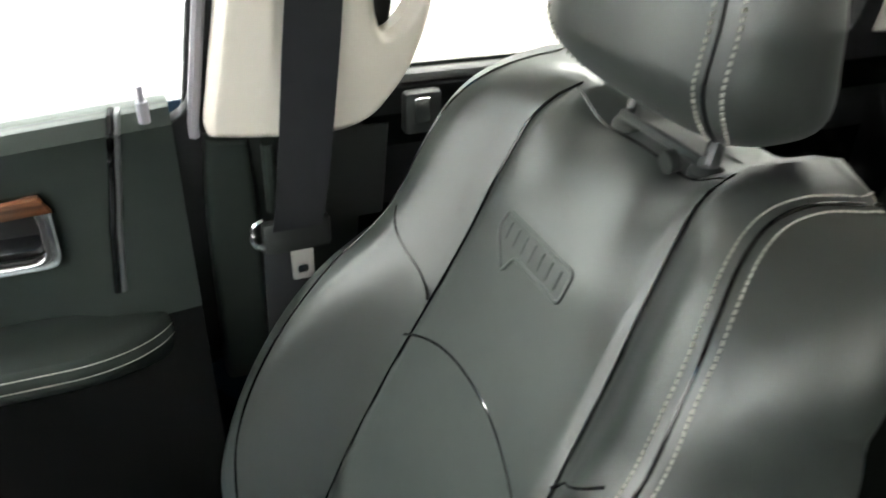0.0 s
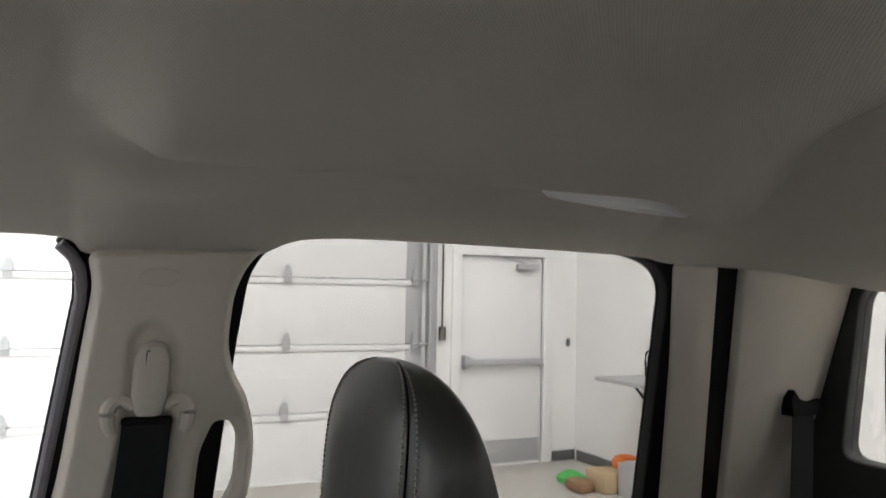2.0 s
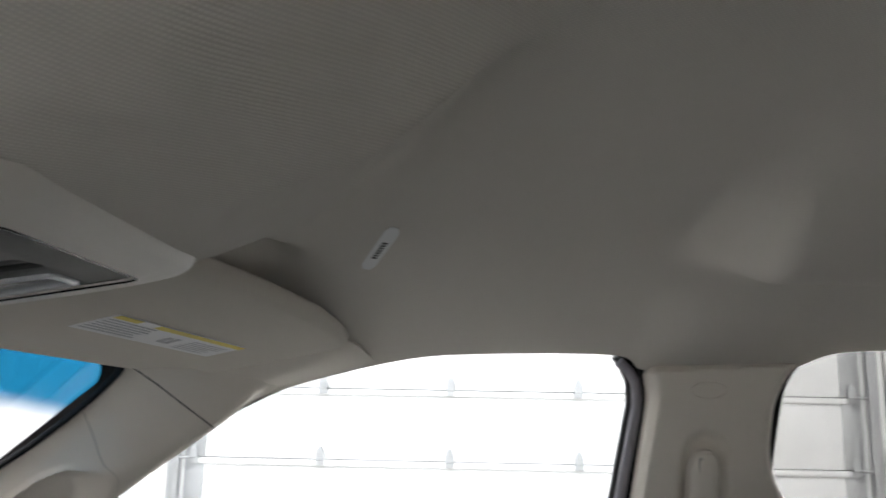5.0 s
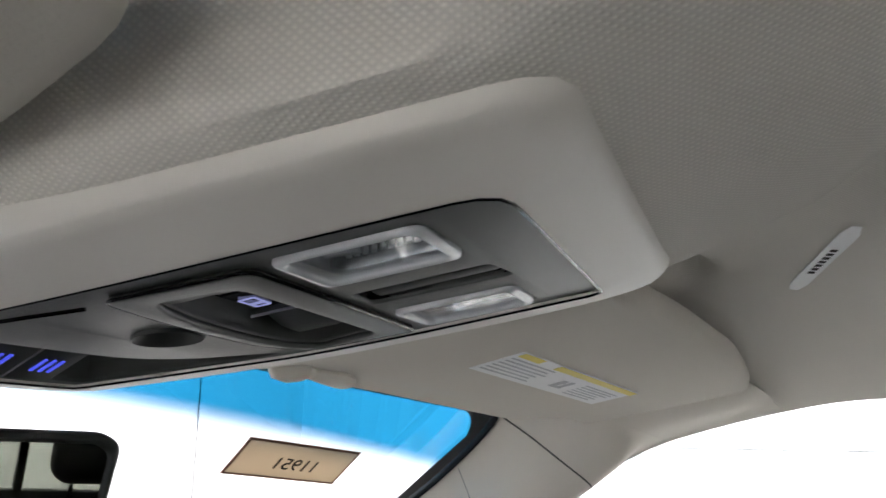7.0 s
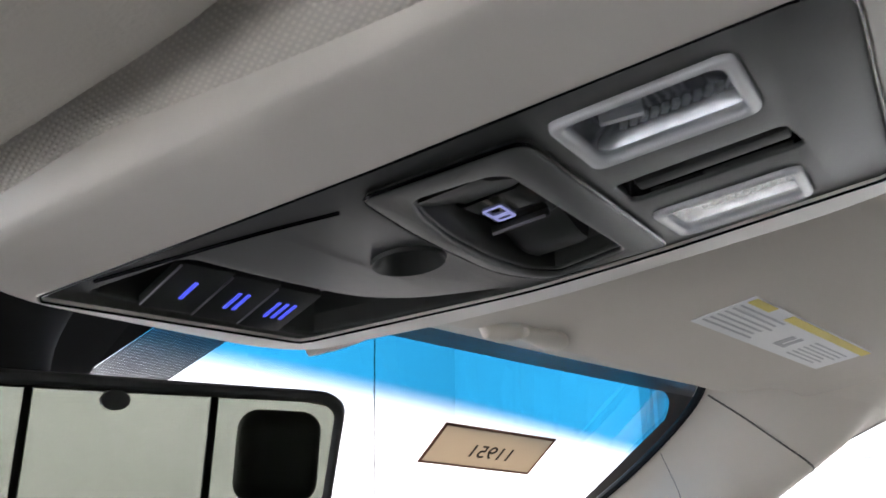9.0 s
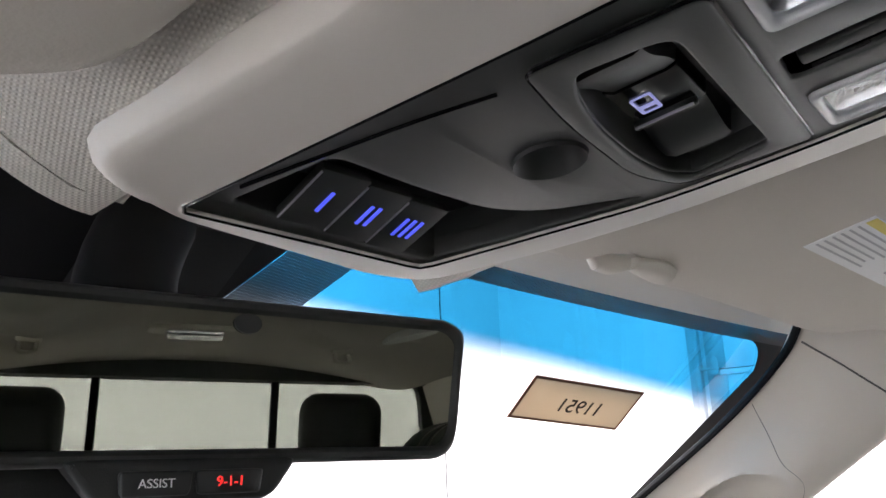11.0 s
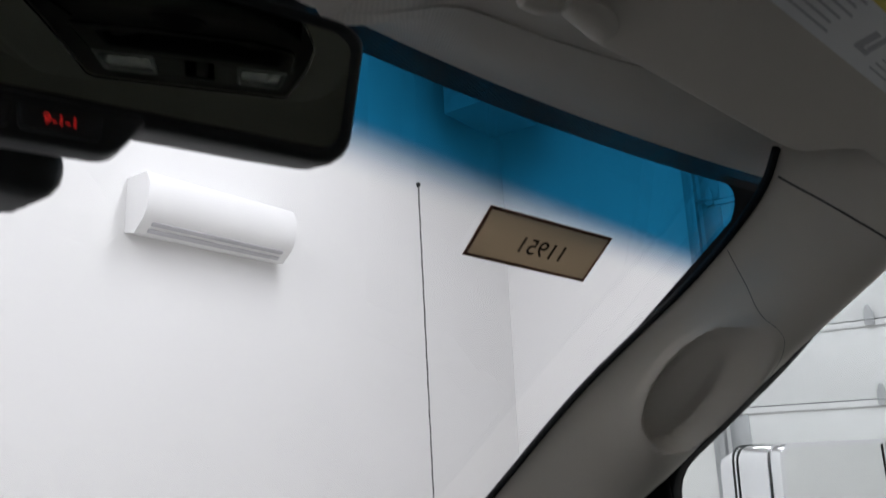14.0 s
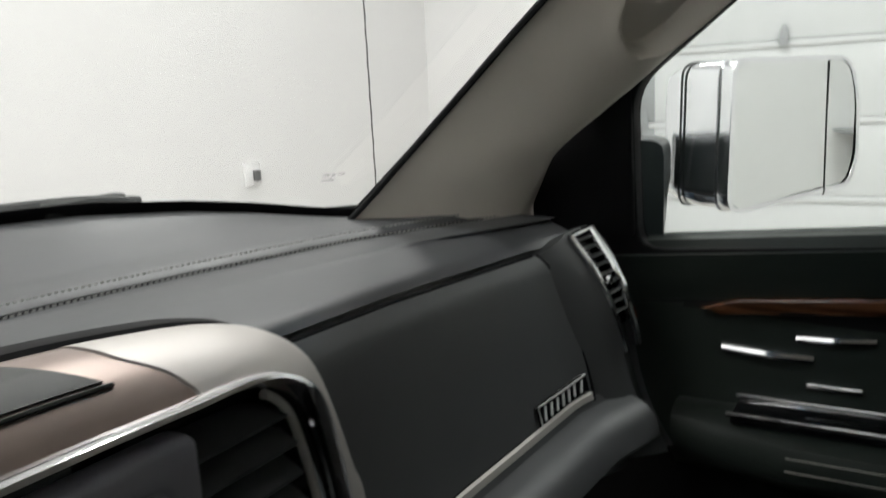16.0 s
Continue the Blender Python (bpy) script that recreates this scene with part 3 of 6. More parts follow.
def work_table():
    t = thing("work_table", "grey metal work shelf against the white wall", "table")
    x0, x1, y = 3.6, 5.50, WY0 + 0.3
    part("top", box(((x0 + x1) / 2, y, 0.95), (x1 - x0, 0.55, 0.035), 0.004), M_STEEL, t)
    for x in (x0 + 0.2, 5.05):
        part("bracket", join(tube([(x, WY0 + 0.01, 0.4), (x, y + 0.2, 0.93)], 0.012, 6), box((x, WY0 + 0.015, 0.66), (0.03, 0.03, 0.55), 0.003)), M_BLACK, t)
    lap = thing("laptop", "open black laptop with a glowing blue screen", "laptop")
    part("base", box((4.45, y, 0.98), (0.36, 0.25, 0.02), 0.004), M_BLACK, lap)
    part("screen", box((4.45, y - 0.15, 1.21), (0.42, 0.015, 0.46), 0.004, None), M_SCREENLCD, lap, "lit screen")
    ext = thing("fire_extinguisher", "white and red extinguisher on the wall", "extinguisher")
    part("cylinder", loft([[(5.22 + r * math.cos(a), WY0 + 0.14 + r * math.sin(a), z) for a in np.linspace(0, 2 * math.pi, 17)[:-1]] for z, r in ((0.72, 0.05), (0.73, 0.065), (1.1, 0.065), (1.15, 0.03), (1.2, 0.02))]), M_WHITELABEL, ext)
    part("valve", join(box((5.22, WY0 + 0.14, 1.22), (0.1, 0.03, 0.03), 0.006), tube(spline([(5.22, WY0 + 0.14, 1.2), (5.35, WY0 + 0.14, 1.15), (5.32, WY0 + 0.14, 0.8)], 10), 0.01, 6)), M_BLACK, ext, "black valve and hose")
    part("band", loft([[(5.22 + r * math.cos(a), WY0 + 0.14 + r * math.sin(a), z) for a in np.linspace(0, 2 * math.pi, 17)[:-1]] for z, r in ((0.98, 0.067), (1.06, 0.067))]), M_RED, ext, "red label band")
    solo("charger", box((4.85, y + 0.02, 1.02), (0.16, 0.14, 0.11), 0.01), M_BLACK, "small black charger box on the shelf", "charger")
    solo("cleaning_cloth", box((4.65, y + 0.1, 0.985), (0.2, 0.16, 0.035), 0.014), M_BLUEP, "folded light blue cloth on the shelf", "cloth")
    for x, w in ((5.40, 0.02), (5.1, -0.06), (5.0, 0.05)):
        solo("power_cord", tube(spline([(x, WY0 + 0.02, 0.93), (x + w, WY0 + 0.05, 0.6), (x - w, WY0 + 0.03, 0.3), (x - 0.1, WY0 + 0.04, 0.004)], 14), 0.006, 6), M_GREY, "thin cable hanging below the work shelf", "cable", "cables below the shelf")
    solo("hanging_tag", join(box((5.2, WY0 + 0.05, 0.5), (0.09, 0.02, 0.14), 0.003)), M_BLUEP, "blue tag hanging under the shelf", "tag")
    solo("steel_cabinet", box((5.12, -4.42, 0.14), (0.26, 0.26, 0.28), 0.008), M_STEEL, "low dark grey metal box on the floor", "box")
    solo("green_funnel", loft([[(5.8 + r * math.cos(a), -4.2 + r * math.sin(a), z) for a in np.linspace(0, 2 * math.pi, 15)[:-1]] for z, r in ((0, 0.12), (0.05, 0.13), (0.1, 0.05))]), M_GREEN, "green plastic funnel lying on the floor", "funnel")
    solo("cardboard_box", box((5.42, -4.3, 0.09), (0.28, 0.24, 0.18), 0.02), M_CARD, "open brown cardboard box on the floor", "box")
    solo("work_rag", box((5.5, -4.08, 0.05), (0.26, 0.16, 0.1), 0.04), M_BROWN, "crumpled brown rag on the floor", "rag")
    solo("orange_bag", box((5.62, -4.66, 0.11), (0.2, 0.2, 0.26), 0.06), M_ORANGE, "orange plastic bag on the floor", "bag")


work_table()


# Unseen fixtures, added to light the room; their kind and layout are assumed.
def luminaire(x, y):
    f = thing("ceiling_light", "assumed long led strip light on the unseen ceiling", "ceiling light", "strip lights on the ceiling")
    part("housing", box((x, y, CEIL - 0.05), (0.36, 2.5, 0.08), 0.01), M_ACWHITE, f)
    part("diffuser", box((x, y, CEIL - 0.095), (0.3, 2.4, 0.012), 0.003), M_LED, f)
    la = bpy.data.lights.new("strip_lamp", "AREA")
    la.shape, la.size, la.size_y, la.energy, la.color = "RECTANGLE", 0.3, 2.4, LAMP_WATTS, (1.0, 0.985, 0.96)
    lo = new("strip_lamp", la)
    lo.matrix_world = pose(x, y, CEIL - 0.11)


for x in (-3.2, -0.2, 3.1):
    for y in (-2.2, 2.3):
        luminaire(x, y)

# ---- cab shell ----
def sx(z):
    return 0.79 - 0.325 * (z - 1.35)


EDGE = [(-1.45, 1.735), (-0.85, 1.740), (-0.72, 1.750), (-0.41, 1.756), (-0.26, 1.753), (-0.19, 1.731), (-0.04, 1.728), (0.0, 1.745), (0.16, 1.744), (0.26, 1.734), (0.397, 1.698), (0.488, 1.653), (0.538, 1.62), (0.62, 1.56)]
EDGE = curve_table(EDGE, 120)


def header_y(x):
    return 0.64 - 0.51 * (x - XC) ** 2


def screen_y(x, z):
    return 0.775 - 0.51 * (x - XC) ** 2 + (1.70 - z) * 1.3


CREASE = [(0.0, 0.200), (0.04, 0.221), (0.09, 0.242), (0.15, 0.264), (0.21, 0.290), (0.32, 0.350), (0.38, 0.405), (0.47, 0.46), (0.7, 0.52)]

FOLD = [(0.0, -0.43), (0.065, -0.459), (0.135, -0.49), (0.241, -0.548), (0.35, -0.592), (0.485, -0.622), (0.65, -0.65)]


def visor_z(x, y):
    return 1.74 - 0.09 * (x - 0.286) - 0.20 * (y - 0.468)


def roof_z(x, y):
    """Height of the cloth under the roof."""
    a = abs(x - XC)
    z = 1.848 - 0.21 * a * a - 0.025 * smooth(-0.62, -0.95, y) - 0.065 * smooth(-0.85, -1.18, y)
    # the rear zone starts with a step and hangs in a long padded swelling inboard of the windows
    rear = smooth(-0.002, -0.072, y) * smooth(-1.0, -0.72, y)
    z -= rear * (0.010 * smooth(0.40, 0.30, a) + 0.036 * math.exp(-((a - 0.285) / 0.095) ** 2))
    z -= rear * 0.32 * min(max(a - 0.43, 0), 0.06)
    # the fold behind the reading lamps
    yr = lerp_table(FOLD, a)
    z -= 0.020 * (math.exp(-((y - yr) / 0.05) ** 2) if y > yr else smooth(yr - 0.022, yr, y)) * smooth(0.62, 0.5, a)
    z -= 0.014 * smooth(0.05, 0.22, y) * smooth(0.15, 0.30, a)
    # front zone with the pod round the overhead console; its rear edge is a crease
    yc = lerp_table(CREASE, a)
    front = min(1.797 - 0.15 * (y - 0.30), 1.81)
    pod = 1.7375 - 0.155 * (y - 0.46)
    pod += 0.030 * smooth(0.094, 0.074, abs(x - 0.038)) * smooth(0.322, 0.345, y)   # opening above the console
    low = front + (pod - front) * smooth(0.20, 0.09, a)
    ye = lerp_table([(0.125, 0.362), (0.27, 0.343), (0.50, 0.305), (0.62, 0.303)], a)
    low += 0.050 * math.exp(-((y - ye + 0.008) / 0.011) ** 2) * smooth(0.13, 0.17, a) * smooth(0.64, 0.58, a)   # gap behind the visors
    if x < XC:
        low += 0.025 * smooth(0.106, 0.124, a) * smooth(0.30, 0.36, y) * smooth(0.57, 0.50, y)   # gap behind the driver visor
    k = 0.75 * smooth(yc - 0.07, yc + 0.018, y) + 0.25 * smooth(yc - 0.02, yc + 0.09, y)
    z += (low - z) * min(k, 1.0)
    return z


def headliner(u, v):
    s = 2 * u - 1
    a = abs(s)
    yf = header_y(XC + 0.6 * a)
    y = -1.18 + (yf + 1.18) * v
    ze = lerp_table(EDGE, y)
    x = XC + s * (sx(ze) - XC)
    z = roof_z(x, y)
    z = z + (ze - z) * a**9
    return (x, y, z)


structure("headliner", thick(headliner, 190, 320, (0, 0, 0.02)), M_CLOTH, "beige grey knitted cloth headliner under the cab roof", "headliner")
structure("roof_panel", thick(lambda u, v: (XC + (2 * u - 1) * 0.69, -1.24 + 1.69 * v + 0.14 * v * (1 - (2 * u - 1) ** 2), 1.90 - 0.10 * abs(2 * u - 1) ** 4 - 0.05 * smooth(0.75, 1.0, v)), 24, 24, (0, 0, 0.02)), M_BODY, "dark blue painted cab roof", "roof")


def two_sided(ob, name=None):
    mirrored(ob, name)
    return ob


# windscreen
def screen_top(x):
    return 1.752 - 0.10 * (x - XC) ** 2


def screen_pt(x, z, off=0.0):
    return (x, screen_y(x, z) + off, z)


def screen(u, v):
    x = XC + (2 * u - 1) * 0.67
    z = 1.335 + v * (screen_top(x) + 0.04 - 1.335)
    return screen_pt(x, z)


w1 = structure("window_1", grid(screen, 48, 30), M_SCREEN, "clear windscreen with a blue shade band", "windscreen")


def screen_strip(name, x0, x1, z0, z1, mat, label, n=24):
    """A printed strip on the glass; bounds are functions of 0..1."""
    return part(name, grid(lambda u, v: screen_pt(x0(v) + (x1(v) - x0(v)) * u, z0(u, v) + (z1(u, v) - z0(u, v)) * v, -0.004), 6, n), mat, w1, label)


screen_strip("frit_border", lambda v: XC + 0.578 + 0.042 * (1 - v), lambda v: XC + 0.66, lambda u, v: 1.34, lambda u, v: 1.755, M_FRIT, "black printed border")
screen_strip("frit_border", lambda v: XC - 0.66, lambda v: XC - 0.578 - 0.042 * (1 - v), lambda u, v: 1.34, lambda u, v: 1.755, M_FRIT, "black printed border")
part("frit_band", grid(lambda u, v: screen_pt(XC + (2 * u - 1) * 0.60, 1.752 - 0.085 * ((2 * u - 1) * 0.60) ** 2 + 0.03 * v, -0.004), 48, 3), M_DOTS, w1, "black dotted band")
for s in (-1, 1):
    part("frit_corner", grid(lambda u, v: screen_pt(XC + s * (0.535 + 0.065 * u), 1.757 - 0.085 * (0.535 + 0.065 * u) ** 2 - (0.004 + 0.045 * u ** 2.5) * v, -0.0035), 12, 4), M_FRIT, w1, "black printed corner")
BASE_EDGE = [(0.0, 1.398), (0.33, 1.393), (0.43, 1.383), (0.50, 1.372), (0.58, 1.356), (0.64, 1.346)]
part("frit_base", grid(lambda u, v: screen_pt(XC + (2 * u - 1) * 0.64, 1.335 + (lerp_table(BASE_EDGE, abs(2 * u - 1) * 0.64) - 1.335) * v, -0.0045), 60, 3), M_FRIT, w1, "black printed lower border")
for k, (x, wd) in enumerate(((0.578, 0.006), (0.586, 0.004), (0.592, 0.007), (0.581, 0.012))):
    part("etched_mark", grid(lambda u, v: screen_pt(x + wd * u, 1.394 - 0.006 * (k == 3) + 0.0022 * v, -0.0045), 3, 2), M_ETCH, w1, "small pale etched bar")
part("frit_patch", grid(lambda u, v: screen_pt(-0.18 + (0.256 + 0.05 * v) * u, 1.700 + 0.073 * v, -0.003), 16, 8), M_FRIT, w1, "black patch behind the mirror")
part("frit_patch_edge", grid(lambda u, v: screen_pt(0.0765 + 0.05 * v + 0.053 * u, 1.700 + 0.073 * v, -0.003), 8, 8), M_DOTS, w1, "dotted patch edge")

structure("header_trim", thick(lambda u, v: Vector((XC + (2 * u - 1) * 0.625, header_y(XC + (2 * u - 1) * 0.625) - 0.012, roof_z(XC + (2 * u - 1) * 0.625, header_y(XC + (2 * u - 1) * 0.625) - 0.012) - 0.001)).lerp(Vector(screen_pt(XC + (2 * u - 1) * 0.625, 1.7605 - 0.085 * ((2 * u - 1) * 0.625) ** 2, -0.007)), v) - Vector((0, 0, 0.006 * math.sin(math.pi * v))), 60, 8, (0, 0, 0.012)), M_CLOTH, "beige cloth edge along the top of the windscreen", "trim")

# A pillars
PIN = [(0.545, 0.525, 1.74), (0.572, 0.555, 1.706), (0.586, 0.622, 1.65), (0.588, 0.745, 1.56), (0.600, 0.86, 1.465), (0.610, 0.97, 1.372), (0.61, 1.02, 1.33)]
POUT = [(0.672, 0.395, 1.705), (0.683, 0.44, 1.683), (0.693, 0.493, 1.647), (0.718, 0.60, 1.573), (0.747, 0.715, 1.488), (0.79, 0.86, 1.36), (0.80, 0.88, 1.32)]



POCKET_LINE = rounded([(u * 0.62, v * 0.19) for u, v in ((0.412, 0.24), (0.415, 0.41), (0.448, 0.57), (0.512, 0.71), (0.585, 0.74), (0.625, 0.65), (0.612, 0.475), (0.566, 0.335), (0.512, 0.25), (0.454, 0.21))], 0.012, 3)


def inside(x, y, line):
    """Distance to the edge of an outline, positive inside it."""
    best, odd = 9.0, False
    for k, (ax, ay) in enumerate(line):
        bx, by = line[k - 1]
        if (ay > y) != (by > y) and x < (bx - ax) * (y - ay) / (by - ay) + ax:
            odd = not odd
        ex, ey = bx - ax, by - ay
        t = min(max(((x - ax) * ex + (y - ay) * ey) / (ex * ex + ey * ey + 1e-12), 0), 1)
        best = min(best, math.hypot(ax + ex * t - x, ay + ey * t - y))
    return best if odd else -best


def a_pillar(u, v):
    k = min(int(u * 130), 129)
    a, b = PIN_S[k].lerp(PIN_S[k + 1], u * 130 - k), POUT_S[k].lerp(POUT_S[k + 1], u * 130 - k)
    b = b.lerp(a, 0.13 * math.exp(-((u - 0.755) / 0.06) ** 2))   # waist above the dash end
    out = Vector((-0.20, -0.95, -0.22)).normalized()
    h = 0.046 + 0.012 * smooth(0.75, 1.0, u) - 0.02 * smooth(0.2, 0.0, u)
    p = a.lerp(b, v) + out * h * smooth(0.0, 0.60, v) ** 0.8 * (1 - smooth(0.62, 1.06, v) ** 1.2)
    # the finger recess, in pillar lengths
    d = inside(u * 0.62, v * 0.19, POCKET_LINE)
    p += out * 0.003 * smooth(-0.010, 0.0, d) * smooth(0.004, -0.002, d)
    return p - out * 0.030 * smooth(0.0, 0.012, d) * (0.55 + 0.45 * smooth(0.2, 0.7, v))


CABIN = Vector((-0.12, 0.40, 1.52))
PIN_S, POUT_S = spline(PIN, 130), [q + (CABIN - q).normalized() * 0.012 for q in spline(POUT, 130)]
apillar = structure("pillar_trim", thick(lambda u, v: a_pillar(u, v), 160, 80, (0.02, 0.015, 0.0)), M_TRIM, "smooth beige plastic windscreen pillar cover with finger recess", "pillar trim")
mirrored(apillar)
two_sided(structure("pillar_trim", thick(lambda u, v: a_pillar(0.02, v) + Vector((-0.035, -0.12, 0.062 - 0.03 * v)) * u + Vector((-0.55, -0.75, -0.25)) * -0.002, 10, 40, (0.01, 0.01, 0.012)), M_TRIM, "beige upper end of the windscreen pillar cover", "pillar trim"))
two_sided(structure("seal", tube([q + Vector((-0.0014, 0.003, 0.0)) for q in PIN_S[2:]], 0.0037, 8), M_RUBBER, "black rubber edge beside the windscreen pillar cover", "seal"))
POUTWARD = Vector((-0.55, -0.75, -0.25)).normalized()


def on_trim(u, v, off=0.0):
    return a_pillar(u, v) + POUTWARD * off


part("seam", tube([on_trim(q.x, q.y, -0.0004) for q in spline([(0.105, 0.03, 0), (0.155, 0.2, 0), (0.208, 0.38, 0), (0.25, 0.55, 0), (0.29, 0.76, 0), (0.31, 0.93, 0)], 40)], 0.0011, 6), M_SEAM, apillar)
part("seam", tube([on_trim(q.x, q.y, -0.0004) for q in spline([(0.285, 0.03, 0), (0.35, 0.22, 0), (0.395, 0.37, 0), (0.435, 0.57, 0), (0.50, 0.75, 0), (0.57, 0.80, 0), (0.625, 0.77, 0)], 60)], 0.0005, 6), M_SEAM, apillar)
part("plug", loft([[on_trim(0.452 + 0.016 * r * math.cos(t), 0.845 + 0.05 * r * math.sin(t), h) for t in np.linspace(0, 2 * math.pi, 25)[:-1]] for r, h in ((1.0, -0.001), (1.0, 0.0006), (0.85, 0.0012), (0.05, 0.0014))], caps=False), M_TRIM, apillar)
part("plug_gap", tube([on_trim(0.692 + 0.017 * math.cos(t), 0.78 + 0.053 * math.sin(t), 0.0001) for t in np.linspace(0, 2 * math.pi, 33)], 0.0005, 5), M_SEAM, apillar)
part("plug_gap", tube([on_trim(0.452 + 0.017 * math.cos(t), 0.845 + 0.053 * math.sin(t), 0.0001) for t in np.linspace(0, 2 * math.pi, 33)], 0.0005, 5), M_SEAM, apillar)
sail = rounded([(0.752, 1.30), (0.738, 1.474), (0.80, 1.44), (0.88, 1.37), (0.93, 1.30)], 0.01)
two_sided(structure("sail_panel", plate(sail, 0.016, 0.004, lambda u, v, w: (sx(v) + w + 0.006, u, v)), M_RUBBER, "black corner panel behind the door mirror", "trim"))

def smooth_loop(points):
    return rounded(points, 0.03, 4)


# side frames with window openings, black outside of the beige trim
FRONT_WIN = smooth_loop([(0.029, 1.335), (0.750, 1.286), (0.738, 1.470), (0.60, 1.572), (0.538, 1.625), (0.488, 1.657), (0.397, 1.702), (0.26, 1.738), (0.16, 1.748), (0.022, 1.752), (-0.022, 1.742), (-0.034, 1.72)])
REAR_WIN = smooth_loop([(-0.178, 1.345), (-0.192, 1.63), (-0.199, 1.71), (-0.215, 1.740), (-0.26, 1.757), (-0.41, 1.760), (-0.72, 1.754), (-0.775, 1.738), (-0.803, 1.71), (-0.852, 1.345)])


def frame_outline():
    return [(-1.2, 0.66), (1.05, 0.66), (1.05, 1.30), (0.80, 1.45), (0.62, 1.60), (0.50, 1.70), (0.38, 1.77), (0.2, 1.80), (-1.2, 1.80)]


side = structure("door_frame", plate(frame_outline(), 0.03, 0.004, lambda u, v, w: (sx(v) + 0.017 + w, u, v), [FRONT_WIN, REAR_WIN]), M_RUBBER, "black door frames and seals round the side windows", "door frame")
two_sided(side)
gl = structure("window_2", plate(FRONT_WIN, 0.004, 0, lambda u, v, w: (sx(v) + 0.025 + w, u, v)), M_GLASS, "clear front side window", "window")
gr = structure("window_3", plate(REAR_WIN, 0.004, 0, lambda u, v, w: (sx(v) + 0.025 + w, u, v)), M_TINT, "dark tinted rear side window", "window")
for g, n in ((gl, "window_4"), (gr, "window_5")):
    mirrored(g, n)

# B pillar
BP_LINE = [(-0.030, 1.732), (-0.038, 1.70), (-0.014, 1.50), (0.014, 1.335), (0.012, 1.318), (-0.045, 1.312), (-0.13, 1.309), (-0.165, 1.322), (-0.200, 1.368), (-0.216, 1.42), (-0.222, 1.48), (-0.219, 1.532), (-0.205, 1.575), (-0.187, 1.602), (-0.178, 1.635), (-0.180, 1.69), (-0.192, 1.722), (-0.215, 1.745)]
BP = rounded(BP_LINE, 0.02)
HOLE = rounded([(-0.170, 1.546), (-0.190, 1.546), (-0.2025, 1.525), (-0.203, 1.47), (-0.190, 1.435), (-0.166, 1.416), (-0.155, 1.45), (-0.157, 1.51)], 0.013)
CHANNEL = rounded([(-0.070, 1.545), (-0.072, 1.640), (-0.082, 1.657), (-0.098, 1.663), (-0.118, 1.656), (-0.128, 1.640), (-0.128, 1.545), (-0.122, 1.30), (-0.046, 1.30), (-0.056, 1.46)], 0.012)


def on_pillar(u, v, w):
    # fuller towards the middle of the pillar, with the belt's channel sunk into it
    c = 0.014 * (1 - min(abs(u + 0.1) / 0.13, 1) ** 2)
    if w < 0:
        c -= 0.012 * smooth(-0.002, 0.010, inside(u, v, CHANNEL)) * smooth(1.36, 1.52, v)
    return (sx(v) - 0.008 - c + w, u, v)


def pillar_cover():
    """The front sheet of the cover, finely divided, with its edges rolled back and the grab loop open."""
    nu, nv = 76, 132
    bm = bmesh.new()
    vs = {}
    inside_of = lambda u, v: min(inside(u, v, BP), -inside(u, v, HOLE))
    us, zs = np.linspace(-0.226, 0.018, nu + 1), np.linspace(1.306, 1.746, nv + 1)
    dist = {(i, k): inside_of(us[i], zs[k]) for i in range(nu + 1) for k in range(nv + 1)}

    def vert(i, k):
        if (i, k) not in vs:
            u, v, d = us[i], zs[k], dist[i, k]
            if d < 0:
                # pull a corner that lies outside onto the outline
                e = 0.0008
                g = Vector((inside_of(u + e, v) - inside_of(u - e, v), inside_of(u, v + e) - inside_of(u, v - e)))
                if g.length > 1e-9:
                    g.normalize()
                    u, v = u - g.x * d, v - g.y * d
                d = 0.0
            p = Vector(on_pillar(u, v, -0.015))
            p.x += 0.014 * (1 - smooth(0.0, 0.012, d)) ** 2
            vs[i, k] = bm.verts.new(p)
        return vs[i, k]

    for i in range(nu):
        for k in range(nv):
            cs = ((i, k), (i + 1, k), (i + 1, k + 1), (i, k + 1))
            if max(dist[c] for c in cs) > 0:
                bm.faces.new([vert(*c) for c in cs])
    edge = [e for e in bm.edges if e.is_boundary]
    out = bmesh.ops.extrude_edge_only(bm, edges=edge)["geom"]
    for q in out:
        if isinstance(q, bmesh.types.BMVert):
            q.co.x += 0.022
    bmesh.ops.recalc_face_normals(bm, faces=bm.faces)
    return bm


two_sided(structure("pillar_trim", pillar_cover(), M_TRIM, "beige plastic centre pillar cover with a grab loop", "pillar trim"))
bpl = [(-0.1 + 0.02 * math.cos(t), 1.706 + 0.009 * math.sin(t)) for t in np.linspace(0, 2 * math.pi, 33)]
two_sided(structure("trim", tube([on_pillar(u, v, -0.0152) for u, v in bpl], 0.0009, 5), M_TRIM, "small oval plug on the centre pillar", "trim"))
LOWER = [(0.016, 1.318), (0.0, 1.312), (-0.028, 1.310), (-0.036, 1.20), (-0.040, 0.7), (0.026, 0.7), (0.024, 1.2)]
two_sided(structure("pillar_trim", plate(LOWER, 0.03, 0.009, lambda u, v, w: (sx(v) - 0.004 + w, u, v)), M_DOORV, "dark grey lower centre pillar cover", "pillar trim"))
two_sided(structure("pillar_trim", plate([(-0.028, 1.309), (-0.19, 1.300), (-0.20, 0.7), (-0.040, 0.7), (-0.036, 1.2)], 0.02, 0.004, lambda u, v, w: (sx(v) + 0.008 + w, u, v)), M_BLACK, "black belt recess in the lower centre pillar", "pillar trim"))
rail = [(sx(v) - 0.020, -0.047 - 0.03 * (1.31 - v), v) for v in np.linspace(1.306, 1.21, 14)]
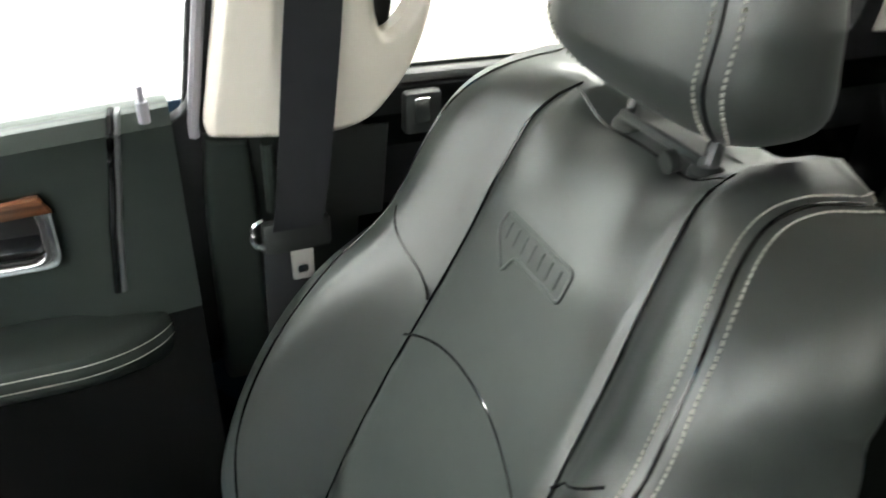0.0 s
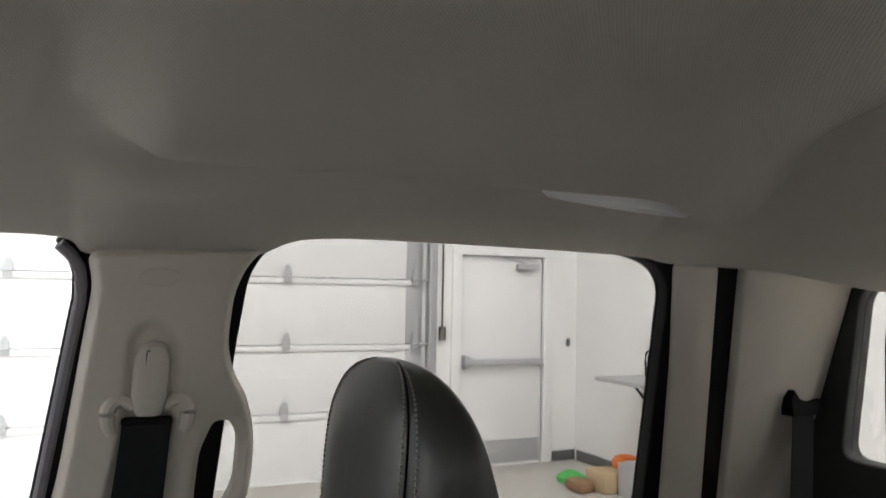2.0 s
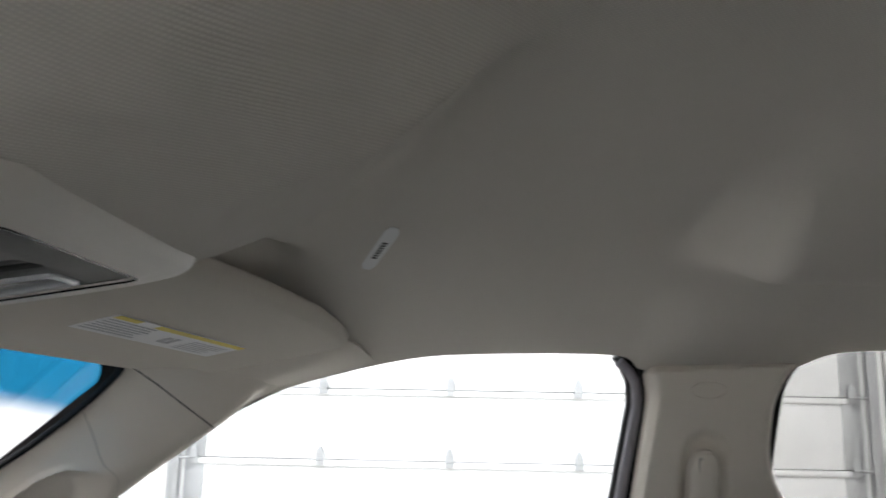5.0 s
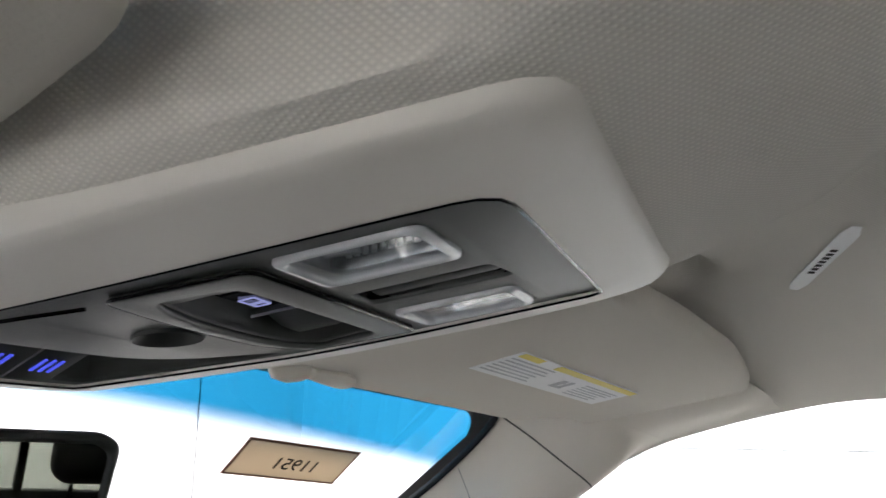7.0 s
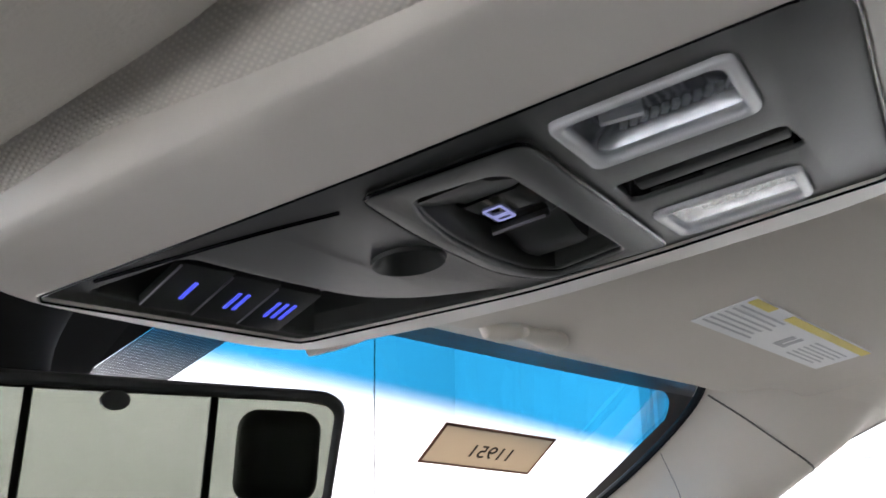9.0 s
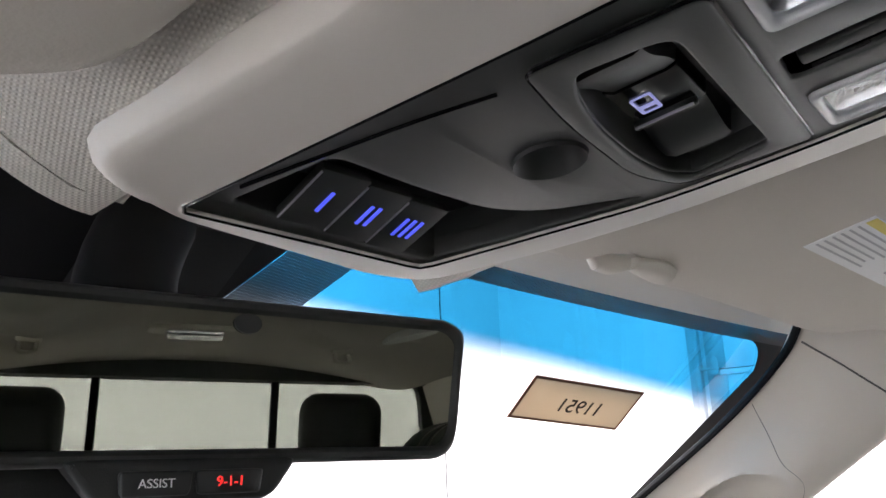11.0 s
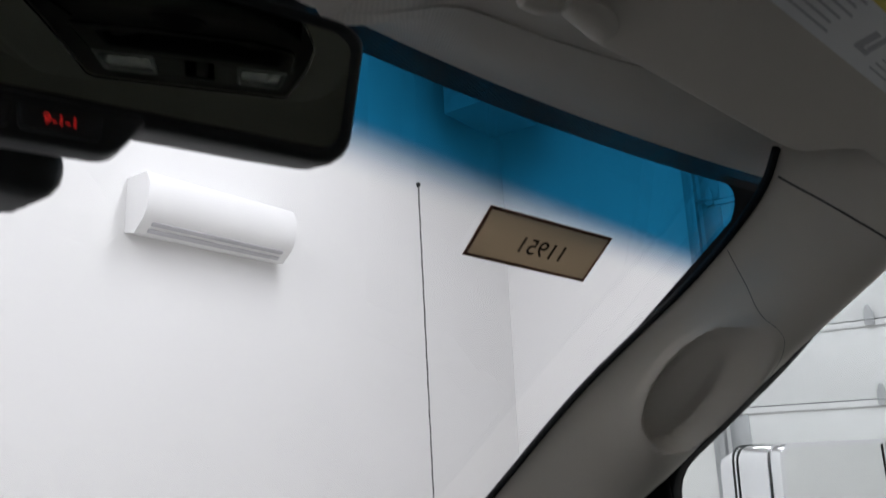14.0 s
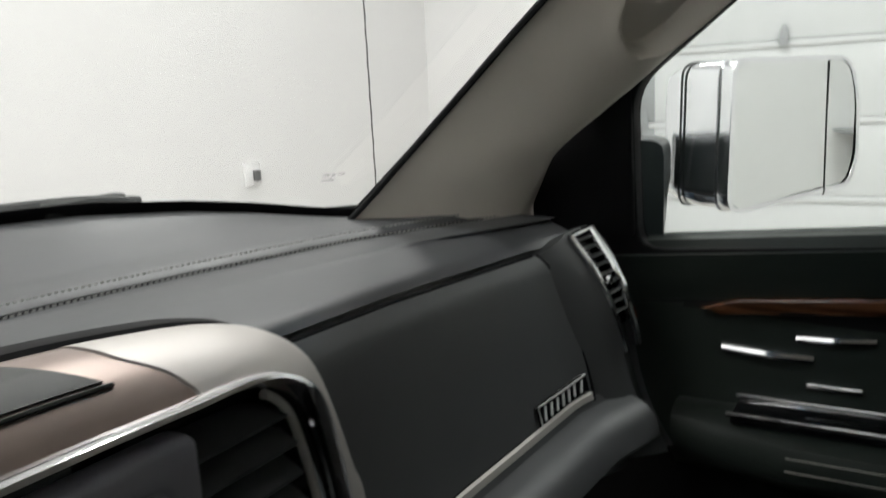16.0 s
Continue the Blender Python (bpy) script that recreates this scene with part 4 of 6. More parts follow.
two_sided(structure("trim", tube(rail, 0.0075, 10), M_DOORV, "dark ridge beside the belt recess", "trim"))
buckle = thing("belt_buckle", "black seat belt buckle with a pale steel tongue", "buckle")
part("body", box((sx(1.33) - 0.012, -0.222, 1.318), (0.02, 0.045, 0.05), 0.007, None), M_BLACK, buckle)
part("tongue", box((sx(1.33) - 0.023, -0.219, 1.323), (0.004, 0.018, 0.028), 0.0015), M_CHROME, buckle, "pale steel tongue")
two_sided(structure("seal", tube([(sx(z) + 0.004, lerp_table([(1.33, 0.024), (1.69, -0.028), (1.715, -0.025), (1.730, -0.015), (1.738, -0.005)], z), z) for z in np.linspace(1.315, 1.738, 40)], 0.0065, 8), M_GREYSEAL, "grey door seal beside the centre pillar", "seal"))
two_sided(structure("seal", tube([(sx(z) + 0.03, lerp_table([(1.33, 0.020), (1.69, -0.033), (1.715, -0.031), (1.735, -0.024), (1.750, -0.012)], z), z) for z in np.linspace(1.315, 1.750, 40)], 0.014, 8), M_RUBBER, "black rubber window seal", "seal"))
# rear door frame strip and C pillar
two_sided(structure("pillar_trim", plate(rounded([(-0.80, 1.742), (-0.885, 1.742), (-0.975, 1.338), (-0.885, 1.345), (-0.835, 1.60)], 0.008), 0.02, 0.006, lambda u, v, w: (sx(v) + 0.006 + w, u, v)), M_TRIM, "beige rear door frame cover", "pillar trim"))
two_sided(structure("pillar_trim", plate(rounded([(-0.925, 1.745), (-1.15, 1.745), (-1.15, 1.33), (-1.01, 1.336)], 0.012), 0.02, 0.007, lambda u, v, w: (sx(v) - 0.004 + w - 0.15 * max(-u - 1.03, 0), u, v)), M_TRIM, "beige rear quarter pillar cover", "pillar trim"))
# back wall with the sliding rear window
BACK = -1.15
structure("back_wall", plate([(XC - 0.99, 0.66), (XC + 0.99, 0.66), (XC + 0.66, 1.80), (XC - 0.66, 1.80)], 0.04, 0.004, lambda u, v, w: (u, BACK - 0.02 + w, v),
          [rounded([(XC - 0.635, 1.44), (XC + 0.635, 1.44), (XC + 0.60, 1.715), (XC - 0.60, 1.715)], 0.03)]), M_BLACK, "dark rear cab wall round the back window", "wall")
g = structure("window_6", box((XC, BACK - 0.02, 1.56), (1.28, 0.004, 0.34)), M_TINT, "tinted sliding back window in three panes", "window", smooth=False)
for x in (-0.215, 0.215):
    part("window_bar", box((XC + x, BACK - 0.01, 1.56), (0.02, 0.02, 0.33), 0.004), M_RUBBER, g)

structure("rear_header_trim", box((XC, BACK + 0.02, 1.763), (1.26, 0.03, 0.09), 0.01), M_BLACK, "black trim above the back window", "trim")

# floor, firewall and plain lower body
structure("cab_floor", box((XC, 0.06, 0.69), (2.1, 2.5, 0.06), 0.01), M_CARPET, "black carpeted cab floor", "floor")
for s in (-1, 1):
    structure("door_sill", box((XC + s * 0.86, 0.05, 0.74), (0.14, 2.38, 0.10), 0.02), M_CARPET, "black door sill along the cab floor", "sill")
structure("firewall", box((XC, 1.3, 0.98), (1.66, 0.04, 0.66), 0.01), M_CARPET, "dark firewall under the windscreen", "wall")
structure("lower_body", join(box((XC, -0.05, 0.42), (1.5, 2.7, 0.54), 0.04), box((XC, 0, 0.08), (1.2, 2.2, 0.16), 0.02)), M_BLACK, "plain dark underbody of the cab", "underbody")
structure("cowl", thick(lambda u, v: (XC + (2 * u - 1) * 0.68, screen_y(XC + (2 * u - 1) * 0.68, 1.345) + 0.05 + 0.12 * v, 1.345 - 0.05 * v + 0.004 * math.sin(9 * u)), 24, 6, (0, 0, -0.02)), M_BLACK, "black plastic cowl below the windscreen", "cowl")

# ---- front door panel ----
def door_panel(mirror):
    d = thing("door_2" if not mirror else "door_3", "black padded truck door panel with wood strip and chrome handle" if not mirror else "black padded closed driver door panel", "door", kind="structure")
    made = []
    prof = [(0.0, 0.0), (-0.012, -0.004), (-0.028, -0.02), (-0.029, -0.05), (-0.025, -0.085), (-0.019, -0.13), (-0.015, -0.21), (-0.02, -0.32), (-0.02, -0.68)]

    def belt(y):
        return 1.353 - 0.078 * (y - 0.05)

    def panel(u, v):
        y = 0.045 + 0.82 * u
        k = v * (len(prof) - 1)
        i = min(int(k), len(prof) - 2)
        dx = prof[i][0] + (prof[i + 1][0] - prof[i][0]) * (k - i)
        dz = prof[i][1] + (prof[i + 1][1] - prof[i][1]) * (k - i)
        z = belt(y) + dz
        dx -= 0.325 * max(1.31 - max(z, 1.22), 0) * smooth(0.20, 0.13, y)   # upright towards the latch end
        return (sx(max(z, 1.22)) + 0.028 + dx, y, z)

    made.append(part("panel", thick(lambda u, v: panel(u, 0.8 * v), 24, 32, (0.02, 0, 0)), M_DOORV, d, "padded vinyl upper panel"))
    # below arm height the same panel takes the near-black carpet colour
    made.append(part("lower_panel", thick(lambda u, v: panel(u, 0.8 + 0.2 * v), 24, 12, (0.02, 0, 0)), M_CARPET, d, "near-black lower panel"))
    line = [(0.02, 0.059), (0.2, 0.063), (0.35, 0.069), (0.5, 0.077), (0.65, 0.0885), (0.75, 0.0975)]
    made.append(part("upper_seam", tube([Vector(panel(lerp_table(line, v) + 0.0085, v)) + Vector((0.001, 0, 0)) for v in np.linspace(0.02, 0.75, 40)], 0.0042, 6), M_GLOSS, d))
    made.append(part("seam_welt", tube([Vector(panel(lerp_table(line, v), v)) + Vector((0.0004, 0, 0)) for v in np.linspace(0.02, 0.75, 40)], 0.0034, 8), M_DASH, d))
    made.append(part("outer_skin", thick(lambda u, v: (sx(1.22) + 0.065 + 0.035 * math.sin(math.pi * (0.25 + 0.6 * v)), -0.03 + 0.90 * u, belt(-0.03 + 0.90 * u) - 0.035 - 0.58 * v), 16, 12, (-0.01, 0, 0)), M_BODY, d, "dark blue painted outer skin"))
    # wood strip
    ws = [(0.175, 1.245), (0.185, 1.270), (0.45, 1.252), (0.64, 1.235), (0.684, 1.220), (0.66, 1.212), (0.45, 1.231)]
    made.append(part("wood_strip", plate(ws, 0.02, 0.006, lambda u, v, w: (sx(v) - 0.002 + w, u, v)), M_WOOD, d, "dark walnut strip"))
    # arm rest
    def reach(y):
        return 0.012 + 0.082 * (1 - min(max((0.20 - y) / 0.125, 0), 1) ** 2) ** 0.5 * (1 - 0.5 * smooth(0.58, 0.72, y))

    arm_prof = [(0.00, 0.012), (0.45, 0.015), (0.80, 0.010), (0.94, 0.002), (1.0, -0.012), (0.98, -0.026), (0.90, -0.040), (0.55, -0.060), (0.0, -0.075)]
    arm = loft([[(sx(1.2) + 0.014 - reach(y) * a, y, 1.090 + b) for a, b in arm_prof] + [(sx(1.2) + 0.02, y, 1.02), (sx(1.2) + 0.02, y, 1.10)] for y in list(0.20 - 0.125 * np.cos(np.linspace(0, math.pi / 2, 16))) + [0.3, 0.45, 0.58, 0.65, 0.71]])
    made.append(part("arm_rest", arm, M_DOORV, d, "padded leather arm rest"))
    for a, b in ((0.99, -0.006), (1.005, -0.020)):
        made.append(part("stitching", tube([(sx(1.2) + 0.0138 - reach(y) * a, y, 1.090 + b) for y in list(0.20 - 0.120 * np.cos(np.linspace(0, math.pi / 2, 20))) + list(np.linspace(0.22, 0.58, 12))], 0.0008, 5), M_THREAD, d, "grey stitching"))
    # pull handle with chrome frame
    fr = rounded([(0.178, 1.258), (0.33, 1.262), (0.33, 1.175), (0.178, 1.175)], 0.02)
    inner = rounded([(0.195, 1.248), (0.32, 1.252), (0.32, 1.187), (0.195, 1.187)], 0.016)
    made.append(part("pull_frame", plate(fr, 0.016, 0.004, lambda u, v, w: (sx(1.22) - 0.004 + w, u, v), [inner]), M_CHROME, d, "chrome handle frame"))
    made.append(part("pull_cup", plate(inner, 0.004, 0.001, lambda u, v, w: (sx(1.22) + 0.006 + w, u, v)), M_GLOSS, d))
    # lock lever and switches
    made.append(part("lever_bezel", plate(rounded([(0.50, 1.215), (0.655, 1.19), (0.65, 1.135), (0.50, 1.145)], 0.012), 0.008, 0.002, lambda u, v, w: (sx(1.18) + 0.012 + w, u, v)), M_GLOSS, d))
    made.append(part("lever", tube(spline([(sx(1.18) - 0.004, 0.565, 1.168), (sx(1.18) - 0.012, 0.61, 1.171), (sx(1.18) - 0.006, 0.66, 1.172)], 8), 0.006, 8), M_CHROME, d, "chrome door lever"))
    made.append(part("lever", tube(spline([(sx(1.18) - 0.004, 0.505, 1.194), (sx(1.18) - 0.01, 0.54, 1.193), (sx(1.18) - 0.004, 0.582, 1.19)], 8), 0.005, 8), M_CHROME, d, "chrome door lever"))
    made.append(part("lever", box((sx(1.18) - 0.002, 0.543, 1.137), (0.012, 0.058, 0.008), 0.003), M_CHROME, d, "chrome door lever"))
    made.append(part("switch_panel", box((sx(1.18) - 0.035, 0.56, 1.109), (0.06, 0.16, 0.012), 0.003), M_GLOSS, d))
    for dx in (-0.03, 0.03):
        made.append(part("switch_edge", box((sx(1.18) - 0.035 + dx, 0.56, 1.115), (0.005, 0.17, 0.006), 0.002), M_CHROME, d, "chrome switch edge"))
    made.append(part("lock_pin", join(rod((sx(1.36) + 0.006, 0.07, 1.34), (sx(1.36) + 0.006, 0.07, 1.362), 0.006, 10), rod((sx(1.36) + 0.006, 0.07, 1.36), (sx(1.36) + 0.006, 0.07, 1.378), 0.0035, 8)), M_GREYSEAL, d, "grey lock pin"))
    made.append(part("speaker_rim", tube([(sx(1.0) + 0.0, 0.42 + 0.1 * math.cos(a), 0.93 + 0.1 * math.sin(a)) for a in np.linspace(0, 2 * math.pi, 40)], 0.003, 6), M_BLACK, d))
    if mirror:
        m = Matrix.Translation((2 * XC, 0, 0)) @ Matrix.Diagonal((-1, 1, 1, 1))
        for o in made:
            o.data.transform(m)
            o.data.flip_normals()
    return d


door_panel(False)
door_panel(True)
rd = structure("door_panel", thick(lambda u, v: (sx(max(1.358 - 0.01 * u - 0.68 * v, 1.22)) + 0.03 - 0.03 * smooth(0, 0.08, v) + 0.016 * smooth(0.1, 0.25, v), -0.16 - 0.82 * u, 1.358 - 0.012 * u - 0.68 * v), 20, 30, (0.02, 0, 0)), M_SHADED, "black padded rear door panel", "door")
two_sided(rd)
two_sided(structure("trim", tube([(sx(1.352) + 0.022, -0.20 - 0.66 * k, 1.352 - 0.008 * k) for k in np.linspace(0, 1, 12)], 0.012, 10, 0.6), M_GREY, "grey window sill strip on the rear door", "trim"))

# ---- seats ----
def seam_off(z):
    """How far the insert's side seam lies from the seat's middle."""
    return lerp_table([(0.82, 0.175), (0.96, 0.160), (1.10, 0.145), (1.18, 0.131), (1.25, 0.124), (1.32, 0.118), (1.38, 0.112), (1.42, 0.102)], z)


def bolster(a, bol, a0, z):
    """Side swelling of a seat back: rises past the seam at a0, then turns away round the side."""
    turn = bol + 0.09 - 0.045 * smooth(1.26, 1.36, z)
    return bol * smooth(a0, a0 + 0.27, a) - turn * (max(a - 0.76, 0) / 0.24) ** 2.6


def dip(dx, z):
    """The top edge hangs lower in the middle, under the headrest."""
    return z - 0.032 * (1 - smooth(0.05, 0.13, abs(dx))) * smooth(1.30, 1.42, z)


def seat_ring(z, w, front, bol, back, c, yaw=0.0):
    """One level of a seat back: half width w, insert at y = front, bolsters bol further out, shell at y = back."""
    pts = []
    for s in np.linspace(-1, 1, 91):
        a = abs(s)
        f = front + bolster(a, bol, seam_off(z) / w, z) - 0.006 * math.exp(-((a * w - seam_off(z)) / 0.006) ** 2)
        pts.append((c + s * w, f, dip(s * w, z)))
    for s in np.linspace(1, -1, 31):
        a = abs(s)
        y = back + 0.035 * a ** 5 + 0.02 * a ** 2 * smooth(1.36, 1.43, z)
        pts.append((c + s * w * 0.975, min(y, front - 0.078 + 0.048 * smooth(1.40, 1.43, z)), dip(s * w, z)))
    return pts


def truck_seat(cx, label):
    s = thing("front_seat", label, "seat", "front seats")
    lv = [(0.82, 0.27, -0.005, 0.07), (0.90, 0.30, -0.033, 0.10), (1.00, 0.312, -0.070, 0.11), (1.10, 0.312, -0.114, 0.105), (1.18, 0.300, -0.150, 0.082), (1.24, 0.272, -0.180, 0.050), (1.28, 0.264, -0.199, 0.040), (1.32, 0.262, -0.216, 0.036), (1.35, 0.257, -0.230, 0.034), (1.374, 0.248, -0.241, 0.030), (1.394, 0.235, -0.253, 0.024), (1.410, 0.216, -0.269, 0.016), (1.4195, 0.182, -0.289, 0.008), (1.4228, 0.13, -0.312, 0.0), (1.424, 0.08, -0.340, 0.0)]
    lv = [(q.x, q.y, q.z, r.x) for q, r in zip(spline([l[:3] for l in lv], 66), spline([(l[3], 0, 0) for l in lv], 66))]
    fine = []
    for k in range(70):
        z = 0.82 + (1.424 - 0.82) * (1 - (1 - k / 69) ** 1.5)
        row = [lerp_table([(l[0], l[i]) for l in lv], z) for i in (1, 2, 3)]
        back = -0.25 - 0.34 * (z - 0.96) + 0.062 * smooth(1.22, 1.42, z) + 0.036 * smooth(1.41, 1.33, z) * smooth(0.95, 1.10, z)
        fine.append(seat_ring(z, row[0], row[1], row[2], min(back, row[1] - 0.03), cx))
    back = part("backrest", loft(fine), M_LEATHER, s)

    def on_front(x, z, off=0.003):
        row = [lerp_table([(l[0], l[i]) for l in lv], z) for i in (1, 2, 3)]
        x = cx + max(min(x - cx, row[0] * 0.992), -row[0] * 0.992)
        a = abs(x - cx) / row[0]
        f = row[1] + bolster(a, row[2], seam_off(z) / row[0], z)
        return Vector((x, f + off, dip(x - cx, z)))

    vs, ns = np.array([v.co[:] for v in back.data.vertices]), np.array([v.normal[:] for v in back.data.vertices])

    def stick(p, off=0.0):
        """The place on the cover next to p, and the outward direction there."""
        i = int(np.argmin(((vs - np.array(p[:])) ** 2).sum(axis=1)))
        q, n = Vector(vs[i]), Vector(ns[i])
        if n.dot(q - Vector((cx, -0.3, 1.2))) < 0:
            n = -n
        return p - n * (p - q).dot(n) + n * off, n

    for k in (-1, 1):
        line = [on_front(cx + k * seam_off(z), z, -0.0035) for z in np.linspace(0.85, 1.42, 60)]
        part("seam", tube(line, 0.0014, 6), M_GLOSS, back)
        arc = [on_front(cx + k * lerp_table([(1.196, 0.130), (1.22, 0.150), (1.245, 0.175), (1.268, 0.200)], z), z, -0.0008) for z in np.linspace(1.196, 1.268, 20)]
        part("seam", tube(arc, 0.0016, 6), M_GLOSS, back)
        low = [on_front(cx + k * x, z, 0.0) for x, z in ((0.225, 0.86), (0.228, 1.0), (0.226, 1.12), (0.2225, 1.22))]
        high = [Vector((cx + k * x, y, z)) for x, y, z in ((0.2179, -0.1625, 1.279), (0.2087, -0.192, 1.3436), (0.1986, -0.211, 1.373), (0.1831, -0.235, 1.3985), (0.1735, -0.2545, 1.410), (0.1690, -0.271, 1.416), (0.1678, -0.288, 1.4195), (0.1697, -0.303, 1.421), (0.1759, -0.319, 1.421), (0.1833, -0.334, 1.4205))]
        line = spline(low + high, 250)
        part("seam", tube([stick(p, -0.0004)[0] for p in line], 0.0017, 6), M_GLOSS, back)
        for d in (-0.0085, 0.0085) if k * cx < 0 or (cx < XC and k > 0) else ():
            st = []
            for i, p in enumerate(line):
                t = (line[min(i + 2, 250)] - line[max(i - 2, 0)]).normalized()
                st.append(stick(p + t.cross(stick(p)[1]).normalized() * d, 0.0006)[0])
            run = [0.0]
            for p, q in zip(st, st[1:]):
                run.append(run[-1] + (q - p).length)

            def along_way(r):
                return Vector([float(np.interp(r, run, [p[j] for p in st])) for j in range(3)])
            bms = [tube([along_way(r), along_way(r + 0.0032)], 0.0009, 5) for r in np.arange(0, run[-1] - 0.004, 0.0047)]
            part("stitching", join(*bms), M_THREAD, back, "grey stitching")
    part("seam", tube([stick(on_front(cx + q, 1.421 - 0.05 * abs(q) ** 1.5, 0.0), -0.0006)[0] for q in np.linspace(-0.10, 0.10, 30)], 0.0015, 6), M_GLOSS, back)
    # arched seam of the lower insert
    part("seam", tube([on_front(cx + 0.01 + 0.130 * q, 1.188 - 0.035 * abs(q) ** 2.2, -0.0006) for q in np.linspace(-1.1, 1.0, 48)], 0.0016, 6), M_GLOSS, back)
    # embossed badge as plain raised shapes
    edge = rounded([(-0.056, 0.016), (0.056, 0.016), (0.060, -0.004), (0.030, -0.030), (0.020, -0.012), (-0.056, -0.012)], 0.006)
    part("embossing", tube([stick(on_front(cx + 0.014 + u, 1.302 + v), 0.0003)[0] for u, v in edge + edge[:1]], 0.0019, 8), M_LEATHER, back)
    for k in range(7):
        u = -0.045 + 0.0145 * k
        part("embossed_stroke", tube([stick(on_front(cx + 0.014 + u + 0.002, 1.302 + v), 0.0002)[0] for v in (-0.006, 0.002, 0.010)], 0.0017, 6), M_LEATHER, back)
    # headrest
    hr = []
    for k in range(45):
        t = 0.5 - 0.5 * math.cos(math.pi * k / 44)
        z = 1.412 + 0.222 * t
        top, low = max((t - 0.52) / 0.48, 0), max((0.30 - t) / 0.30, 0)
        sc = max(1 - top ** 3.2, 0) ** 0.42 * max(1 - low ** 3.0, 0) ** 0.33 + 0.004
        w = 0.134 * sc * (1 - 0.05 * t) * (1 - 0.10 * max(0.45 - t, 0) / 0.45)
        yf = -0.240 - 0.022 * t - 0.05 * low ** 1.6
        yb = -0.388 + 0.07 * t
        dd, yc = (yf - yb) / 2 * sc, (yf + yb) / 2
        hr.append([(cx + w * math.copysign(abs(math.cos(a)) ** 0.52, math.cos(a)), yc + dd * math.copysign(abs(math.sin(a)) ** 0.62, math.sin(a)), z) for a in np.linspace(0, 2 * math.pi, 65)[:-1]])
    head = part("headrest", loft(hr), M_LEATHER, s)
    for side in (-1, 1):
        ia = {1: (7, 10), -1: (22, 25)}[side]
        for j in ia:
            path = [Vector(r[j]) + Vector((0.0012 * side, 0.0008, 0)) for r in hr[4:-3]]
            fine2 = spline(path, 110)
            part("stitching", join(*[tube(fine2[i:i + 2], 0.0011, 5) for i in range(0, 109, 2)]), M_THREAD, head, "grey stitching")
        jm = sum(ia) // 2
        part("seam", tube([Vector(r[jm]) + Vector((0.0006 * side, 0.0004, 0)) for r in hr[2:-2]], 0.0011, 6), M_RUBBER, head)
    for x in (-0.052, 0.052):
        part("headrest_post", rod((cx + x - 0.008, -0.305, 1.36), (cx + x - 0.008, -0.315, 1.46), 0.007, 12), M_CHROME, s, "chrome headrest post")
        part("post_collar", loft([[(cx + x - 0.008 + r * math.cos(a), -0.306 + r * math.sin(a), z) for a in np.linspace(0, 2 * math.pi, 17)[:-1]] for z, r in ((1.370, 0.014), (1.394, 0.0135), (1.399, 0.009))]), M_BLACK, s)
    part("release_button", rod((cx - 0.045, -0.280, 1.398), (cx - 0.045, -0.288, 1.399), 0.009, 16), M_BLACK, s)
    part("guide_bar", tube([(cx + 0.044, -0.300, 1.402), (cx - 0.06, -0.300, 1.402)], 0.0045, 8), M_BLACK, s)
    # cushion
    cu = []
    for y in np.linspace(-0.16, 0.36, 27):
        f = 0.03 * smooth(0.25, 0.36, y)
        ring = [(cx + sgn * 0.27, y, 0.77) for sgn in (-1,)] + [(cx + q * 0.27, y, 0.855 - f + 0.035 * smooth(0.5, 0.8, abs(q)) - 0.07 * smooth(0.85, 1, abs(q))) for q in np.linspace(-1, 1, 31)] + [(cx + 0.27, y, 0.77)]
        cu.append(ring)
    part("cushion", loft(cu), M_LEATHER, s)
    part("seat_base", box((cx, 0.08, 0.76), (0.44, 0.46, 0.06), 0.02), M_BLACK, s)
    return s


truck_seat(0.465, "black leather front passenger seat with grey stitching and embossed back")
truck_seat(2 * XC - 0.465, "black leather front driver seat with grey stitching")


def rear_bench():
    b = thing("rear_bench", "black leather rear bench seat with two headrests", "seat")
    prof = [(-0.95, 0.78), (-0.55, 0.78), (-0.53, 0.92), (-0.57, 0.97), (-0.86, 0.96), (-0.93, 1.08), (-1.0, 1.34), (-1.03, 1.37), (-1.08, 1.37), (-1.10, 1.33), (-1.10, 0.78)]
    part("bench", loft([[(x, y, z) for y, z in prof] for x in np.linspace(XC - 0.66, XC + 0.66, 9)]), M_SHADED, b)
    for x in (-0.365, 0.365):
        part("headrest", box((XC + x, -1.04, 1.58), (0.205, 0.10, 0.22), 0.049, None, 6), M_BLACK, b)
        for dx in (-0.05, 0.05):
            part("headrest_post", rod((XC + x + dx, -1.05, 1.36), (XC + x + dx, -1.04, 1.475), 0.006, 10), M_CHROME, b)
    for x in (-0.23, 0.23):
        part("seam", tube([(XC + x, -0.928, 1.08), (XC + x, -0.998, 1.34)], 0.003, 6), M_GLOSS, b)


rear_bench()

